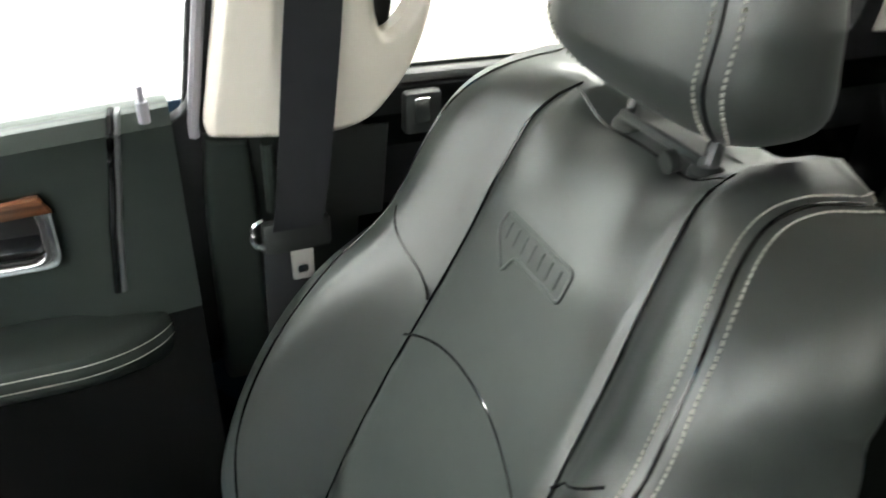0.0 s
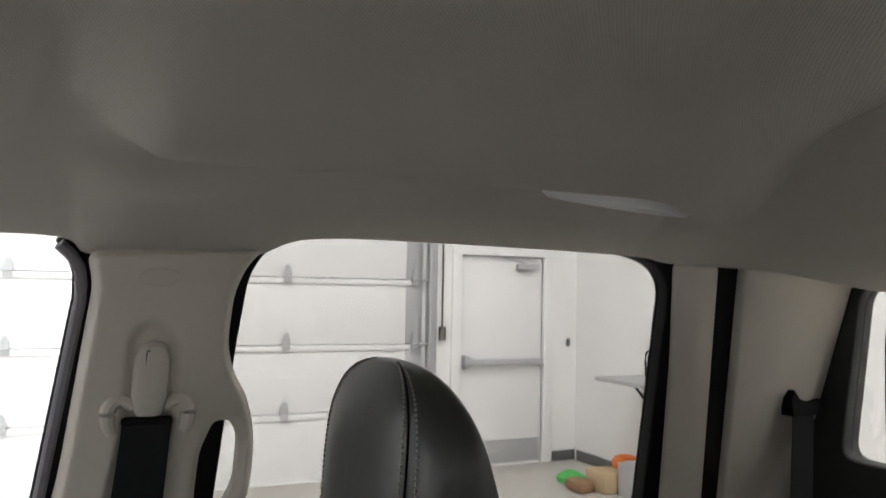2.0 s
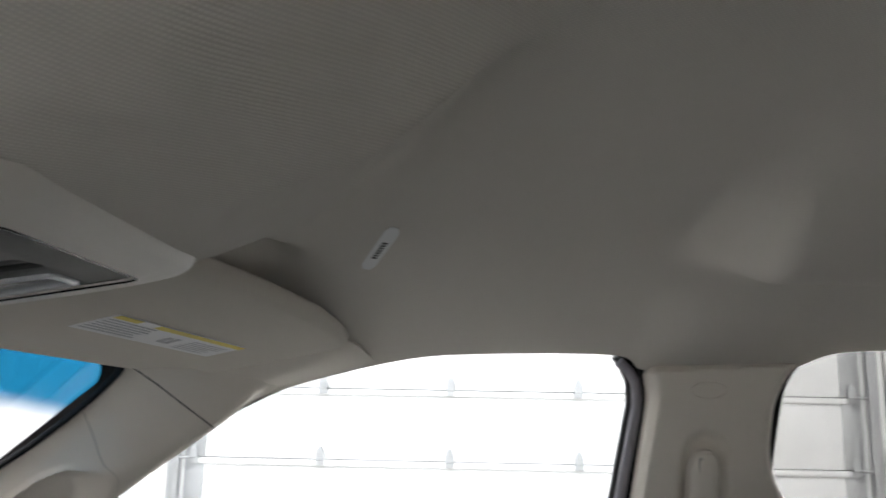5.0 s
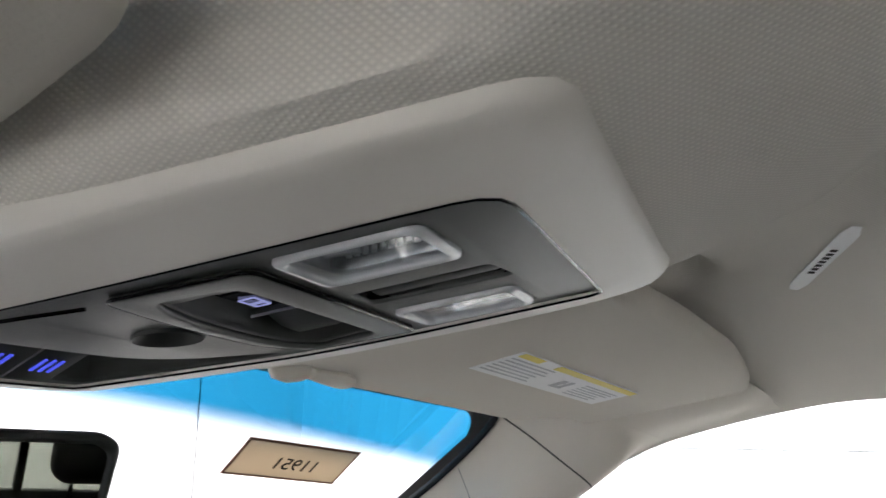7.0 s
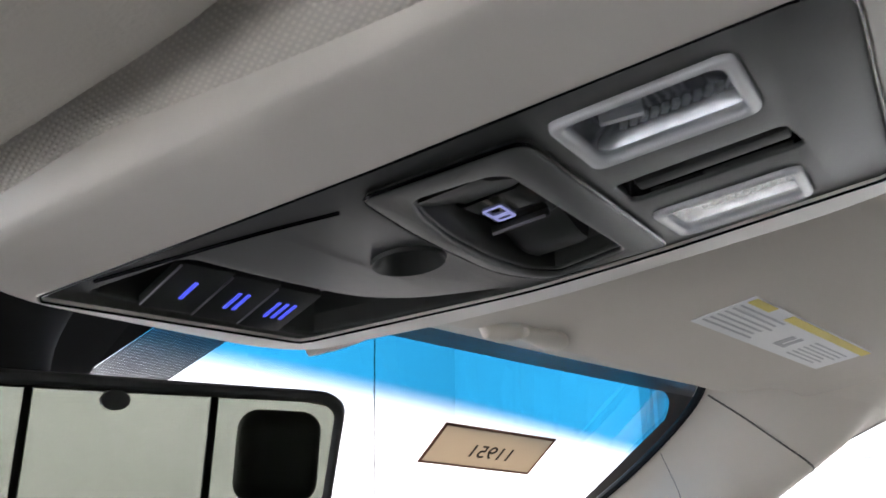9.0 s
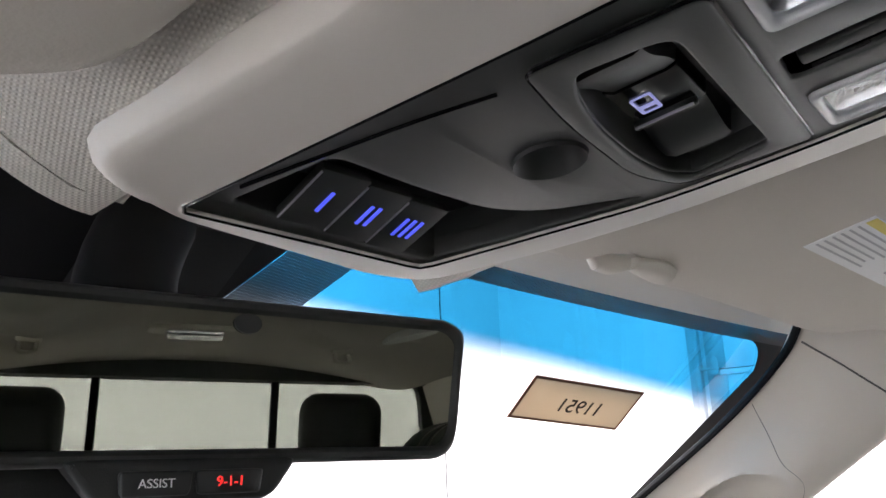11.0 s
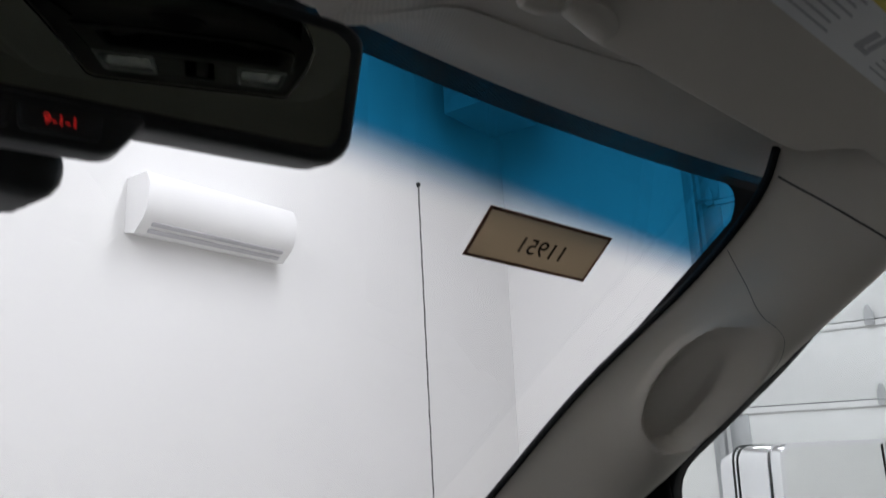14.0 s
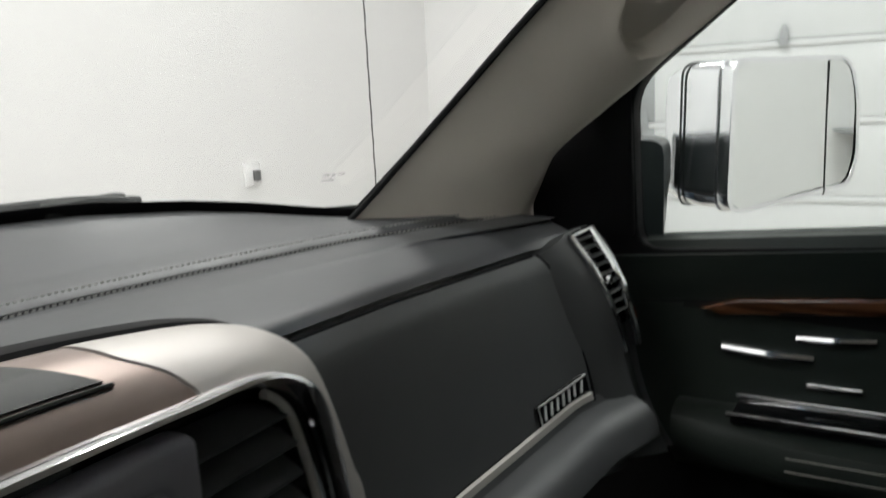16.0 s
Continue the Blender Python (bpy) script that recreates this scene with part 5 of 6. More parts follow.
# ---- seat belts ----
def seat_belt(cy0, label):
    b = thing("seat_belt", label, "seat belt", "seat belts")
    top = (sx(1.56) - 0.03, -0.095, 1.553)
    c = Vector(top)
    cov = rounded([(-0.116, 1.572), (-0.1175, 1.622), (-0.110, 1.640), (-0.090, 1.640), (-0.081, 1.622), (-0.080, 1.572), (-0.088, 1.553), (-0.108, 1.553)], 0.014)
    mid = Vector((-0.0985, 1.597))
    part("cover", loft([[(sx(mid.y + (q[1] - mid.y) * k) - 0.026 - d, mid.x + (q[0] - mid.x) * k, mid.y + (q[1] - mid.y) * k) for q in cov] for d, k in ((-0.012, 1.0), (0.008, 1.0), (0.014, 0.96), (0.018, 0.86), (0.020, 0.65), (0.0205, 0.2))]), M_TRIM, b, "beige upper anchor cover")
    part("cover_slot", tube([(sx(v) - 0.0455, u, v) for u, v in rounded([(-0.094, 1.630), (-0.0915, 1.630), (-0.0905, 1.597), (-0.094, 1.597)], 0.002)], 0.0007, 5), M_SEAM, b)
    for k in (-1, 1):
        ear = spline([(c.x - 0.006, -0.0985 + k * q, z) for q, z in ((0.016, 1.568), (0.026, 1.576), (0.036, 1.574), (0.041, 1.564), (0.040, 1.550), (0.036, 1.540))], 18)
        part("guide_loop", tube(ear, [0.004 + 0.005 * math.sin(math.pi * (0.15 + 0.75 * i / 18)) for i in range(19)], 10), M_TRIM, b, "beige belt guide loop")
    part("slot_lip", box((c.x - 0.010, -0.0965, 1.553), (0.012, 0.052, 0.010), 0.004), M_RUBBER, b)

    def web(u, v):
        z = 1.555 - 0.37 * v
        y = -0.0965 + (0.025 + 0.003 * smooth(0, 0.4, v)) * (2 * u - 1) + 0.030 * v ** 1.3
        return (sx(z) - 0.045 - 0.022 * smooth(0, 1, v) + 0.003 * math.sin(6 * v), y, z)

    part("webbing", thick(web, 6, 24, (0.0016, 0, 0)), M_BELT, b, "black belt webbing")
    part("webbing", thick(lambda u, v: (sx(1.2) - 0.05, -0.060 + 0.028 * (2 * u - 1) + 0.02 * v, 1.19 - 0.40 * v), 6, 8, (0.0016, 0, 0)), M_BELT, b, "black belt webbing")
    tp = (sx(1.2) - 0.062, -0.068, 1.194)
    part("tongue_grip", box(tp, (0.016, 0.078, 0.040), 0.006), M_BLACK, b, "black tongue grip")
    part("tongue_ring", tube(spline([(tp[0], tp[1] + 0.038, tp[2] - 0.012), (tp[0], tp[1] + 0.048, tp[2] - 0.004), (tp[0], tp[1] + 0.048, tp[2] + 0.016), (tp[0], tp[1] + 0.036, tp[2] + 0.024)], 10), 0.0035, 6), M_CHROME, b, "chrome tongue edge")
    slot = rounded([(-0.006, -0.034), (0.006, -0.034), (0.006, -0.024), (-0.006, -0.024)], 0.003)
    part("tongue", plate(rounded([(-0.013, 0), (0.013, 0), (0.013, -0.042), (-0.013, -0.042)], 0.004), 0.003, 0.001, lambda u, v, w: (tp[0] + w, tp[1] - 0.004 + u, tp[2] - 0.018 + v), [slot]), M_SATIN, b, "steel belt tongue")
    return b


seat_belt(0, "black seat belt with beige anchor on the centre pillar")
rb = thing("seat_belt", "black rear seat belt on the quarter pillar", "seat belt", "seat belts")
part("anchor", loft([[(sx(1.525) - 0.03 + dx, -1.10 + y, 1.528 + z) for y, z in ((-0.036, 0.004), (-0.034, -0.022), (0.026, -0.022), (0.030, 0.006), (0.024, 0.020), (0.012, 0.006), (-0.014, -0.002))] for dx in (-0.012, 0.012)]), M_RUBBER, rb, "black belt guide")
part("webbing", thick(lambda u, v: (sx(1.53) - 0.035 - 0.03 * v, -1.103 + 0.024 * (2 * u - 1) + 0.045 * v, 1.515 - 0.28 * v), 4, 10, (0.0016, 0, 0)), M_BELT, rb, "black belt webbing")

# ---- overhead console ----
def console():
    c = thing("overhead_console", "beige and dark grey overhead console with map lamps and buttons", "overhead console")
    base = frame_of((0.036, 0.46, 1.7327), (1, 0, 0), (0, 1, -0.155))   # x across, y ahead

    def at(u, v, w=0.0):
        # u across, v ahead of the middle, w below the face
        q = base @ Vector((u, v, 0))
        return Vector((q.x + 0.10 * (0.46 - q.y) * 0.25, q.y, q.z - w))

    outer = rounded([(-0.104, -0.147), (0.092, -0.145), (0.107, -0.10), (0.110, 0.03), (0.099, 0.09), (0.077, 0.157), (0.045, 0.164), (-0.095, 0.155), (-0.117, 0.14)], [0.018, 0.022, 0.03, 0.03, 0.02, 0.012, 0.012, 0.012, 0.014])
    inner = rounded([(-0.0645, -0.121), (0.074, -0.119), (0.080, -0.03), (0.079, 0.03), (0.051, 0.139), (-0.079, 0.147), (-0.069, 0.01)], [0.014, 0.005, 0.02, 0.02, 0.005, 0.005, 0.02])
    n = 120

    def resample(line, n):
        p = [Vector(q) for q in line] + [Vector(line[0])]
        d = np.cumsum([0] + [(b - a).length for a, b in zip(p, p[1:])])
        return [Vector((float(np.interp(s, d, [q.x for q in p])), float(np.interp(s, d, [q.y for q in p])))) for s in np.linspace(0, d[-1], n + 1)[:-1]]

    def aligned(a, b):
        k = min(range(len(b)), key=lambda i: (b[i] - a[0]).length)
        return b[k:] + b[:k]

    ro = resample(outer, n)
    ri = aligned(ro, resample(inner, n))
    rings = [[at(q.x * k, q.y * k, w) for q in ro] for k, w in ((1.016, -0.045), (1.014, -0.012), (1.011, -0.0085), (1.005, -0.0055), (0.997, -0.0032), (0.987, -0.0014), (0.975, -0.0002))] + [
             [at(*(o.lerp(i, k)), 0.0028 * k + 0.0002) for o, i in zip(ro, ri)] for k in (0.22, 0.4, 0.6, 0.8)] + [[at(i.x, i.y, 0.003) for i in ri], [at(i.x, i.y, -0.004) for i in ri]]
    part("shell", loft(rings, caps=False), M_CONSOLE, c, "beige console shell")
    WELL = rounded([(-0.044, 0.008), (-0.040, -0.021), (0.060, -0.021), (0.0655, 0.010), (0.054, 0.0175), (0.030, 0.0205), (-0.005, 0.019), (-0.03, 0.014)], [0.004, 0.008, 0.005, 0.003, 0.008, 0.02, 0.02, 0.01])
    SLOT = rounded([(0.003, -0.039), (0.021, -0.039), (0.0215, -0.096), (0.002, -0.093)], 0.003)
    LAMP_A = rounded([(-0.0525, -0.0405), (-0.0160, -0.0405), (-0.0155, -0.0915), (-0.0515, -0.0915)], 0.005)
    LAMP_B = rounded([(0.036, -0.0395), (0.0685, -0.041), (0.0670, -0.0915), (0.0365, -0.0915)], 0.005)
    POCKET = rounded([(-0.066, 0.133), (-0.061, 0.088), (-0.02, 0.0865), (0.022, 0.082), (0.045, 0.069), (0.069, 0.034), (0.068, 0.06), (0.047, 0.131)], [0.004, 0.006, 0.02, 0.02, 0.02, 0.003, 0.01, 0.006])
    small = [(q.x * 0.988, q.y * 0.99) for q in ri]
    part("face", plate(small, 0.004, 0.001, lambda u, v, w: at(u, v, -w - 0.0005), [WELL, SLOT, LAMP_A, LAMP_B, POCKET, [(0.003 + 0.0135 * math.cos(a), 0.0425 + 0.0130 * math.sin(a)) for a in np.linspace(0, 2 * math.pi, 29)[:-1]]]), M_FACE, c, "dark grey textured face")

    def bowl(line, depth, shrink, mat, name, label=""):
        r = resample(line, 40)
        cen = sum(r, Vector((0, 0))) / len(r)
        return part(name, loft([[at(q.x, q.y, 0.0) for q in r], [at(q.x, q.y, -depth * 0.5) for q in r], [at(*(cen + (q - cen) * shrink), -depth) for q in r], [at(*(cen + (q - cen) * 0.02), -depth) for q in r]], caps=False), mat, c, label)

    bowl(WELL, 0.014, 0.9, M_BLACK, "switch_well")
    part("face_gap", tube([at(q[0] * 1.003, q[1] * 1.003, 0.0030) for q in small + small[:1]], 0.0006, 5), M_GLOSS, c)
    bowl(SLOT, 0.008, 0.9, M_GLOSS, "lamp_slot")
    part("slot_bar", box((0, 0, 0), (0.008, 0.05, 0.004), 0.0015, Matrix.Translation(at(0.0135, -0.068, -0.002)) @ base.to_3x3().to_4x4()), M_BLACK, c)
    bowl(POCKET, 0.016, 0.86, M_BLACK, "button_pocket")
    # raised panel round the window switch
    sw = rounded([(-0.056, 0.0185), (-0.0515, -0.0345), (0.0705, -0.0345), (0.0675, 0.0165), (0.040, 0.0265), (-0.02, 0.024)], [0.004, 0.006, 0.004, 0.008, 0.02, 0.02])
    part("switch_surround", plate(sw, 0.003, 0.0012, lambda u, v, w: at(u, v, 0.0025 - w), [WELL]), M_FACE, c, "raised switch surround")
    part("surround_gap", tube([at(q[0], q[1], 0.0032) for q in sw + sw[:1]], 0.0007, 5), M_GLOSS, c)

    def rocker(u0, u1, fn, n=14):
        return loft([[at(u, -0.010, fn(u) + 0.001), at(u, -0.007, fn(u) + 0.002), at(u, 0.012, fn(u) + 0.002), at(u, 0.016, fn(u)), at(u, 0.017, -0.013), at(u, -0.011, -0.013)] for u in np.linspace(u0, u1, n)])

    rk = part("window_switch", rocker(-0.006, 0.022, lambda u: -0.0085), M_GLOSS, c, "black rocker switch")
    part("rocker_wing", rocker(-0.036, -0.0065, lambda u: -0.001 - 0.0085 * smooth(-0.036, -0.004, u)), M_BLACK, rk, "dark grey concave wing")
    part("rocker_pad", rocker(0.0225, 0.050, lambda u: -0.0085 + 0.005 * smooth(0.022, 0.046, u)), M_BLACK, rk, "dark grey finger pad")
    im = Matrix.Translation(at(0.0085, 0.0065, -0.0062)) @ base.to_3x3().to_4x4() @ pose(0, 0, 0, 180, 0, 0) @ pose(0, 0, 0, 0, 0, 0)
    part("switch_icon", plate(rounded([(-0.0065, -0.0040), (0.0065, -0.0040), (0.0065, 0.0036), (-0.0065, 0.0040)], 0.0012), 0.0004, 0, lambda u, v, w: im @ Vector((u, v, w)), [rounded([(-0.0056, -0.0030), (0.0006, -0.0030), (0.0006, 0.0030), (-0.0056, 0.0030)], 0.0006), rounded([(0.0028, -0.0028), (0.0056, -0.0028), (0.0056, 0.0024), (0.0028, 0.0024)], 0.0006)]), M_GLOWWHITE, rk, "pale lit icon")
    part("switch_bar", box((0, 0, 0), (0.0028, 0.024, 0.004), 0.001, Matrix.Translation(at(0.0195, 0.004, -0.0055)) @ base.to_3x3().to_4x4()), M_BLACK, rk)
    part("bar_edge", box((0, 0, 0), (0.0007, 0.022, 0.001), 0, Matrix.Translation(at(0.0180, 0.004, -0.0036)) @ base.to_3x3().to_4x4()), M_GREYSEAL, rk)
    # finger dimple of the glasses bin
    rim = [[at(0.003 + 0.0140 * k * math.cos(a), 0.0425 + 0.0135 * k * math.sin(a), w) for a in np.linspace(0, 2 * math.pi, 29)[:-1]] for k, w in ((1.04, 0.0015), (1.0, 0.0030), (0.96, 0.0022), (0.8, -0.002), (0.55, -0.006), (0.05, -0.008))]
    part("finger_dimple", loft(rim, caps=False), M_BLACK, c, "oval finger dimple")
    part("bin_seam", tube([at(u, v, 0.0026) for u, v in spline([(-0.068, 0.09, 0), (-0.05, 0.03, 0), (-0.05, 0.026, 0)], 12) and [(q.x, q.y) for q in spline([(-0.072, 0.12, 0), (-0.06, 0.06, 0), (-0.052, 0.03, 0)], 14)]], 0.0008, 5), M_GLOSS, c)
    # three lit buttons
    for k in range(3):
        u = -0.035 + 0.0238 * k
        bm_ = Matrix.Translation(at(u, 0.118 - 0.0005 * k, -0.003)) @ base.to_3x3().to_4x4() @ pose(0, 0, 0, -14, 0, -6)
        btn = part("button", box((0, 0, 0), (0.0230, 0.031, 0.005), 0.0012, bm_), M_BLACK, c, "black garage opener button")
        for j in range(k + 1):
            part("legend", box(((j - k / 2) * 0.0042, 0.0, -0.0028), (0.0015, 0.0112, 0.0006), 0, bm_), M_GLOWBLUE, btn, "blue lit stroke")
        part("button_edge", box((-0.0117, 0, -0.0024), (0.0006, 0.028, 0.0008), 0, bm_), M_GREYSEAL, btn, "thin pale edge")
    # map lamps
    for line in (LAMP_A, LAMP_B):
        r = resample(line, 40)
        cen = sum(r, Vector((0, 0))) / len(r)
        lens = part("map_lamp", plate(line, 0.005, 0.0016, lambda u, v, w: at(u, v, 0.001 - w), [[tuple(cen + (Vector(q) - cen) * 0.84) for q in line]]), M_LENS, c, "clear map lamp lens")
        part("reflector", loft([[at(q.x, q.y, 0.0) for q in r], [at(*(cen + (q - cen) * 0.9), -0.006) for q in r], [at(*(cen + (q - cen) * 0.55), -0.012) for q in r], [at(*(cen + (q - cen) * 0.02), -0.013) for q in r]], caps=False), M_REFLECT, lens, "silver reflector")
        part("pane", plate([tuple(cen + (Vector(q) - cen) * 0.86) for q in line], 0.001, 0, lambda u, v, w: at(u, v, 0.0012 - w)), M_CLEARLENS, lens, "clear pane").visible_shadow = False
        part("bulb", tube([at(cen.x - 0.002, cen.y + 0.016, -0.005), at(cen.x + 0.001, cen.y + 0.004, -0.005)], 0.004, 10), M_LENS, lens, "small glass bulb")
        for k in range(11):
            v = cen.y + 0.006 - 0.0026 * k
            part("rib", tube([at(cen.x - 0.010, v + 0.012, -0.0045), at(cen.x + 0.004, v + 0.012, -0.0045)], 0.0007, 5), M_CHROME, lens)
            part("prism", box((0, 0, 0), (0.004, 0.0022, 0.002), 0.0004, Matrix.Translation(at(cen.x + 0.008, cen.y + 0.012 - 0.0031 * k, -0.004)) @ base.to_3x3().to_4x4() @ pose(0, 0, 0, 0, 0, 30)), M_LENS, lens)
    return c


console()

# ---- sun visors ----
def sun_visor(mirror):
    s = thing("sun_visor", "beige cloth sun visor folded up with a warning label" if not mirror else "beige cloth sun visor folded up beside the console", "sun visor", "sun visors")
    made = []
    out = rounded([(0.150, 0.376), (0.235, 0.353), (0.325, 0.332), (0.455, 0.309), (0.57, 0.303), (0.655, 0.312), (0.688, 0.345), (0.683, 0.42), (0.655, 0.448), (0.607, 0.463), (0.540, 0.470), (0.505, 0.508), (0.482, 0.515), (0.294, 0.551), (0.262, 0.559), (0.238, 0.557), (0.222, 0.546), (0.206, 0.551), (0.198, 0.573), (0.165, 0.580), (0.135, 0.56), (0.13, 0.45)],
                  [0.02, 0.03, 0.03, 0.03, 0.03, 0.03, 0.03, 0.03, 0.02, 0.02, 0.02, 0.012, 0.012, 0.03, 0.01, 0.008, 0.008, 0.006, 0.008, 0.01, 0.015, 0.03], 4)
    made.append(part("board", plate(out, 0.02, 0.008, lambda u, v, w: (u, v, visor_z(u, v) + 0.010 + w)), M_VISOR, s))
    made.append(part("pivot_arm", tube(spline([(0.60, 0.505, 1.728), (0.64, 0.50, 1.722), (0.66, 0.48, 1.715), (0.665, 0.44, 1.71)], 10), 0.007, 8), M_TRIM, s))
    pad = spline([(0.222, 0.5500, 0), (0.236, 0.5455, 0), (0.250, 0.5445, 0), (0.262, 0.5480, 0)], 12)
    made.append(part("clip_base", tube([(q.x, q.y, visor_z(q.x, q.y) - 0.0005) for q in pad], [0.002 + 0.009 * math.sin(math.pi * (0.08 + 0.86 * i / 12)) ** 0.6 for i in range(13)], 14, 0.55), M_VISOR, s, "padded cloth clip end"))
    made.append(part("clip_rod", tube([(x, y, visor_z(x, y) + 0.006 - d) for x, y, d in ((0.200, 0.5655, 0.001), (0.204, 0.5635, 0.005), (0.211, 0.560, 0.006), (0.218, 0.5565, 0.005), (0.230, 0.5515, 0.002))], [0.003, 0.0055, 0.0062, 0.0058, 0.004], 12), M_TRIM, s, "beige visor clip"))
    if not mirror:
        m = frame_of((0.3915, 0.4315, visor_z(0.3915, 0.4315) - 0.0004), (0.204, -0.038, -0.0108), (-0.1, -0.99, 0.2))
        lab = part("warning_label", box((0, 0, 0), (0.207, 0.043, 0.0006), 0, m), M_WHITELABEL, s, "white warning label")
        part("label_stripe", box((0.03, 0.017, 0.0004), (0.15, 0.007, 0.0005), 0, m), M_YELLOW, lab, "yellow stripe")
        part("label_stripe", box((-0.085, 0.0175, 0.0004), (0.03, 0.0065, 0.0005), 0, m), M_YELLOW, lab, "yellow stripe")
        rnd = random.Random(4)
        for k in range(6):
            w = 0.06 + 0.02 * rnd.random()
            part("print_line", box((-0.10 + w / 2, 0.010 - 0.005 * k, 0.0005), (w, 0.0014, 0.0003), 0, m), M_GREYPRINT, lab)
        for k in range(6):
            w = 0.045 + 0.02 * rnd.random()
            part("print_line", box((0.03 + w / 2, 0.006 - 0.0042 * k, 0.0005), (w, 0.0011, 0.0003), 0, m), M_GREYPRINT, lab)
        part("print_picture", join(box((0.0, -0.004, 0.0005), (0.008, 0.014, 0.0003), 0, m), box((0.011, -0.002, 0.0005), (0.006, 0.012, 0.0003), 0, m), box((0.006, -0.01, 0.0005), (0.018, 0.003, 0.0003), 0, m)), M_GREYPRINT, lab)
    else:
        mm = Matrix.Translation((2 * XC - 0.024, 0, -0.015)) @ Matrix.Diagonal((-1, 1, 1, 1))
        for o in made:
            o.data.transform(mm)
            o.data.flip_normals()


sun_visor(False)
sun_visor(True)

# ---- rear-view mirror ----
def inside_mirror():
    c = thing("rear_view_mirror", "black rear-view mirror with two lit call buttons", "mirror")
    n = Vector((-0.30, -0.95, -0.042)).normalized()
    across = Vector((0, 0, 1)).cross(n)
    m = frame_of((0.002, 0.642, 1.656), across, n.cross(across))   # x to the right as seen, y up, z towards the viewer
    W, H = 0.126, 0.033
    out = rounded([(-W, -H), (W - 0.008, -H), (W, H - 0.006), (W - 0.01, H), (-W + 0.01, H), (-W, H - 0.006)], 0.014)
    inn = rounded([(-W + 0.006, -H + 0.006), (W - 0.013, -H + 0.006), (W - 0.007, H - 0.011), (W - 0.014, H - 0.006), (-W + 0.014, H - 0.006), (-W + 0.006, H - 0.011)], 0.011)
    part("housing", join(plate(out, 0.014, 0.004, lambda u, v, w: m @ Vector((u, v, w)), [inn]), moved(loft([[Vector((q[0] * s, q[1] * s, d)) for q in out] for d, s in ((-0.002, 1.0), (-0.012, 0.98), (-0.03, 0.8), (-0.036, 0.5))]), m)), M_BLACK, c, "black mirror housing")
    part("glass", plate(inn, 0.002, 0, lambda u, v, w: m @ Vector((u, v, w + 0.004))), M_MIRROR, c, "tinted mirror glass")
    bar = rounded([(-0.056, -0.030), (0.036, -0.030), (0.024, -0.0465), (-0.042, -0.0465)], 0.006)
    part("button_bar", plate(bar, 0.016, 0.003, lambda u, v, w: m @ Vector((u, v, w + 0.001))), M_BLACK, c)
    for u, t, mat in ((-0.0225, "ASSIST", M_WHITELABEL), (0.0055, "9-1-1", M_GLOWRED)):
        b = part("call_button", plate(rounded([(u - 0.0125, -0.0435), (u + 0.0125, -0.0435), (u + 0.0135, -0.0345), (u - 0.0135, -0.0345)], 0.002), 0.003, 0.001, lambda p, q, w: m @ Vector((p, q, w + 0.010))), M_BLACK, c, "black call button")
        part("legend", words(t, 0.0046 if t == "ASSIST" else 0.0052, m @ Matrix.Translation((u, -0.039, 0.0118)), 0.0002), M_WHITELABEL if mat is M_WHITELABEL else mat, b, "pale letters" if t == "ASSIST" else "red lit digits")
    part("sensor", moved(loft([[Vector((0.012 + r * math.cos(a), 0.031 - 0.008 + r * 0.7 * math.sin(a), z)) for a in np.linspace(0, 2 * math.pi, 17)[:-1]] for z, r in ((0.005, 0.006), (0.0062, 0.006), (0.0063, 0.001))]), m), M_BLACK, c)
    part("stem", tube(spline([m @ Vector((-0.03, 0.0, -0.02)), (-0.012, 0.682, 1.705), (0.016, 0.702, 1.75)], 10), 0.025, 20, 0.6, (0, 1, 0.4)), M_RUBBER, c)
    part("foot", thick(lambda u, v: screen_pt(XC - 0.035 + 0.07 * u - 0.0, 1.685 + 0.06 * v, -0.006), 6, 6, (0, -0.02, -0.008)), M_RUBBER, c)
    part("sensor_pod", join(box((-0.028, 0.690, 1.616), (0.114, 0.045, 0.026), 0.011, None, 4)), M_BLACK, c)


inside_mirror()

# ---- paper ticket on the windscreen ----
def ticket():
    t = thing("paper_ticket", "brown paper ticket with handwritten digits on the windscreen", "ticket")
    tl, tr, bl = Vector(screen_pt(0.395, 1.692, -0.006)), Vector(screen_pt(0.523, 1.681, -0.006)), Vector(screen_pt(0.393, 1.662, -0.006))
    ux = (tr - tl)
    uy = (tl - bl)
    w, h = ux.length, uy.length
    m = frame_of((tl + tr + bl + bl + ux) / 4, ux, uy)
    m = Matrix.Translation((0, -0.001, 0)) @ m

    def at(u, v, k):
        return m @ Vector((u, v, k))

    part("border", plate([(-w / 2, -h / 2), (w / 2, -h / 2), (w / 2, h / 2), (-w / 2, h / 2)], 0.0006, 0, lambda u, v, k: at(u, v, k), [[(-w / 2 + 0.003, -h / 2 + 0.003), (w / 2 - 0.003, -h / 2 + 0.003), (w / 2 - 0.003, h / 2 - 0.003), (-w / 2 + 0.003, h / 2 - 0.003)]]), M_PAPEREDGE, t)
    part("sheet", plate([(-w / 2 + 0.003, -h / 2 + 0.003), (w / 2 - 0.003, -h / 2 + 0.003), (w / 2 - 0.003, h / 2 - 0.003), (-w / 2 + 0.003, h / 2 - 0.003)], 0.0012, 0, lambda u, v, k: at(u, v, k)), M_PAPER, t, "brown paper sheet")
    part("digits", words("11951", 0.022, m @ Matrix.Translation((0.003, -0.003, 0.0016)) @ Matrix.Diagonal((-1, 1, 1, 1)), 0.0002), M_INK, t, "dark mirrored digits")


ticket()

# ---- roof fittings ----
ll = thing("roof_label", "small white printed label on the headliner", "label")


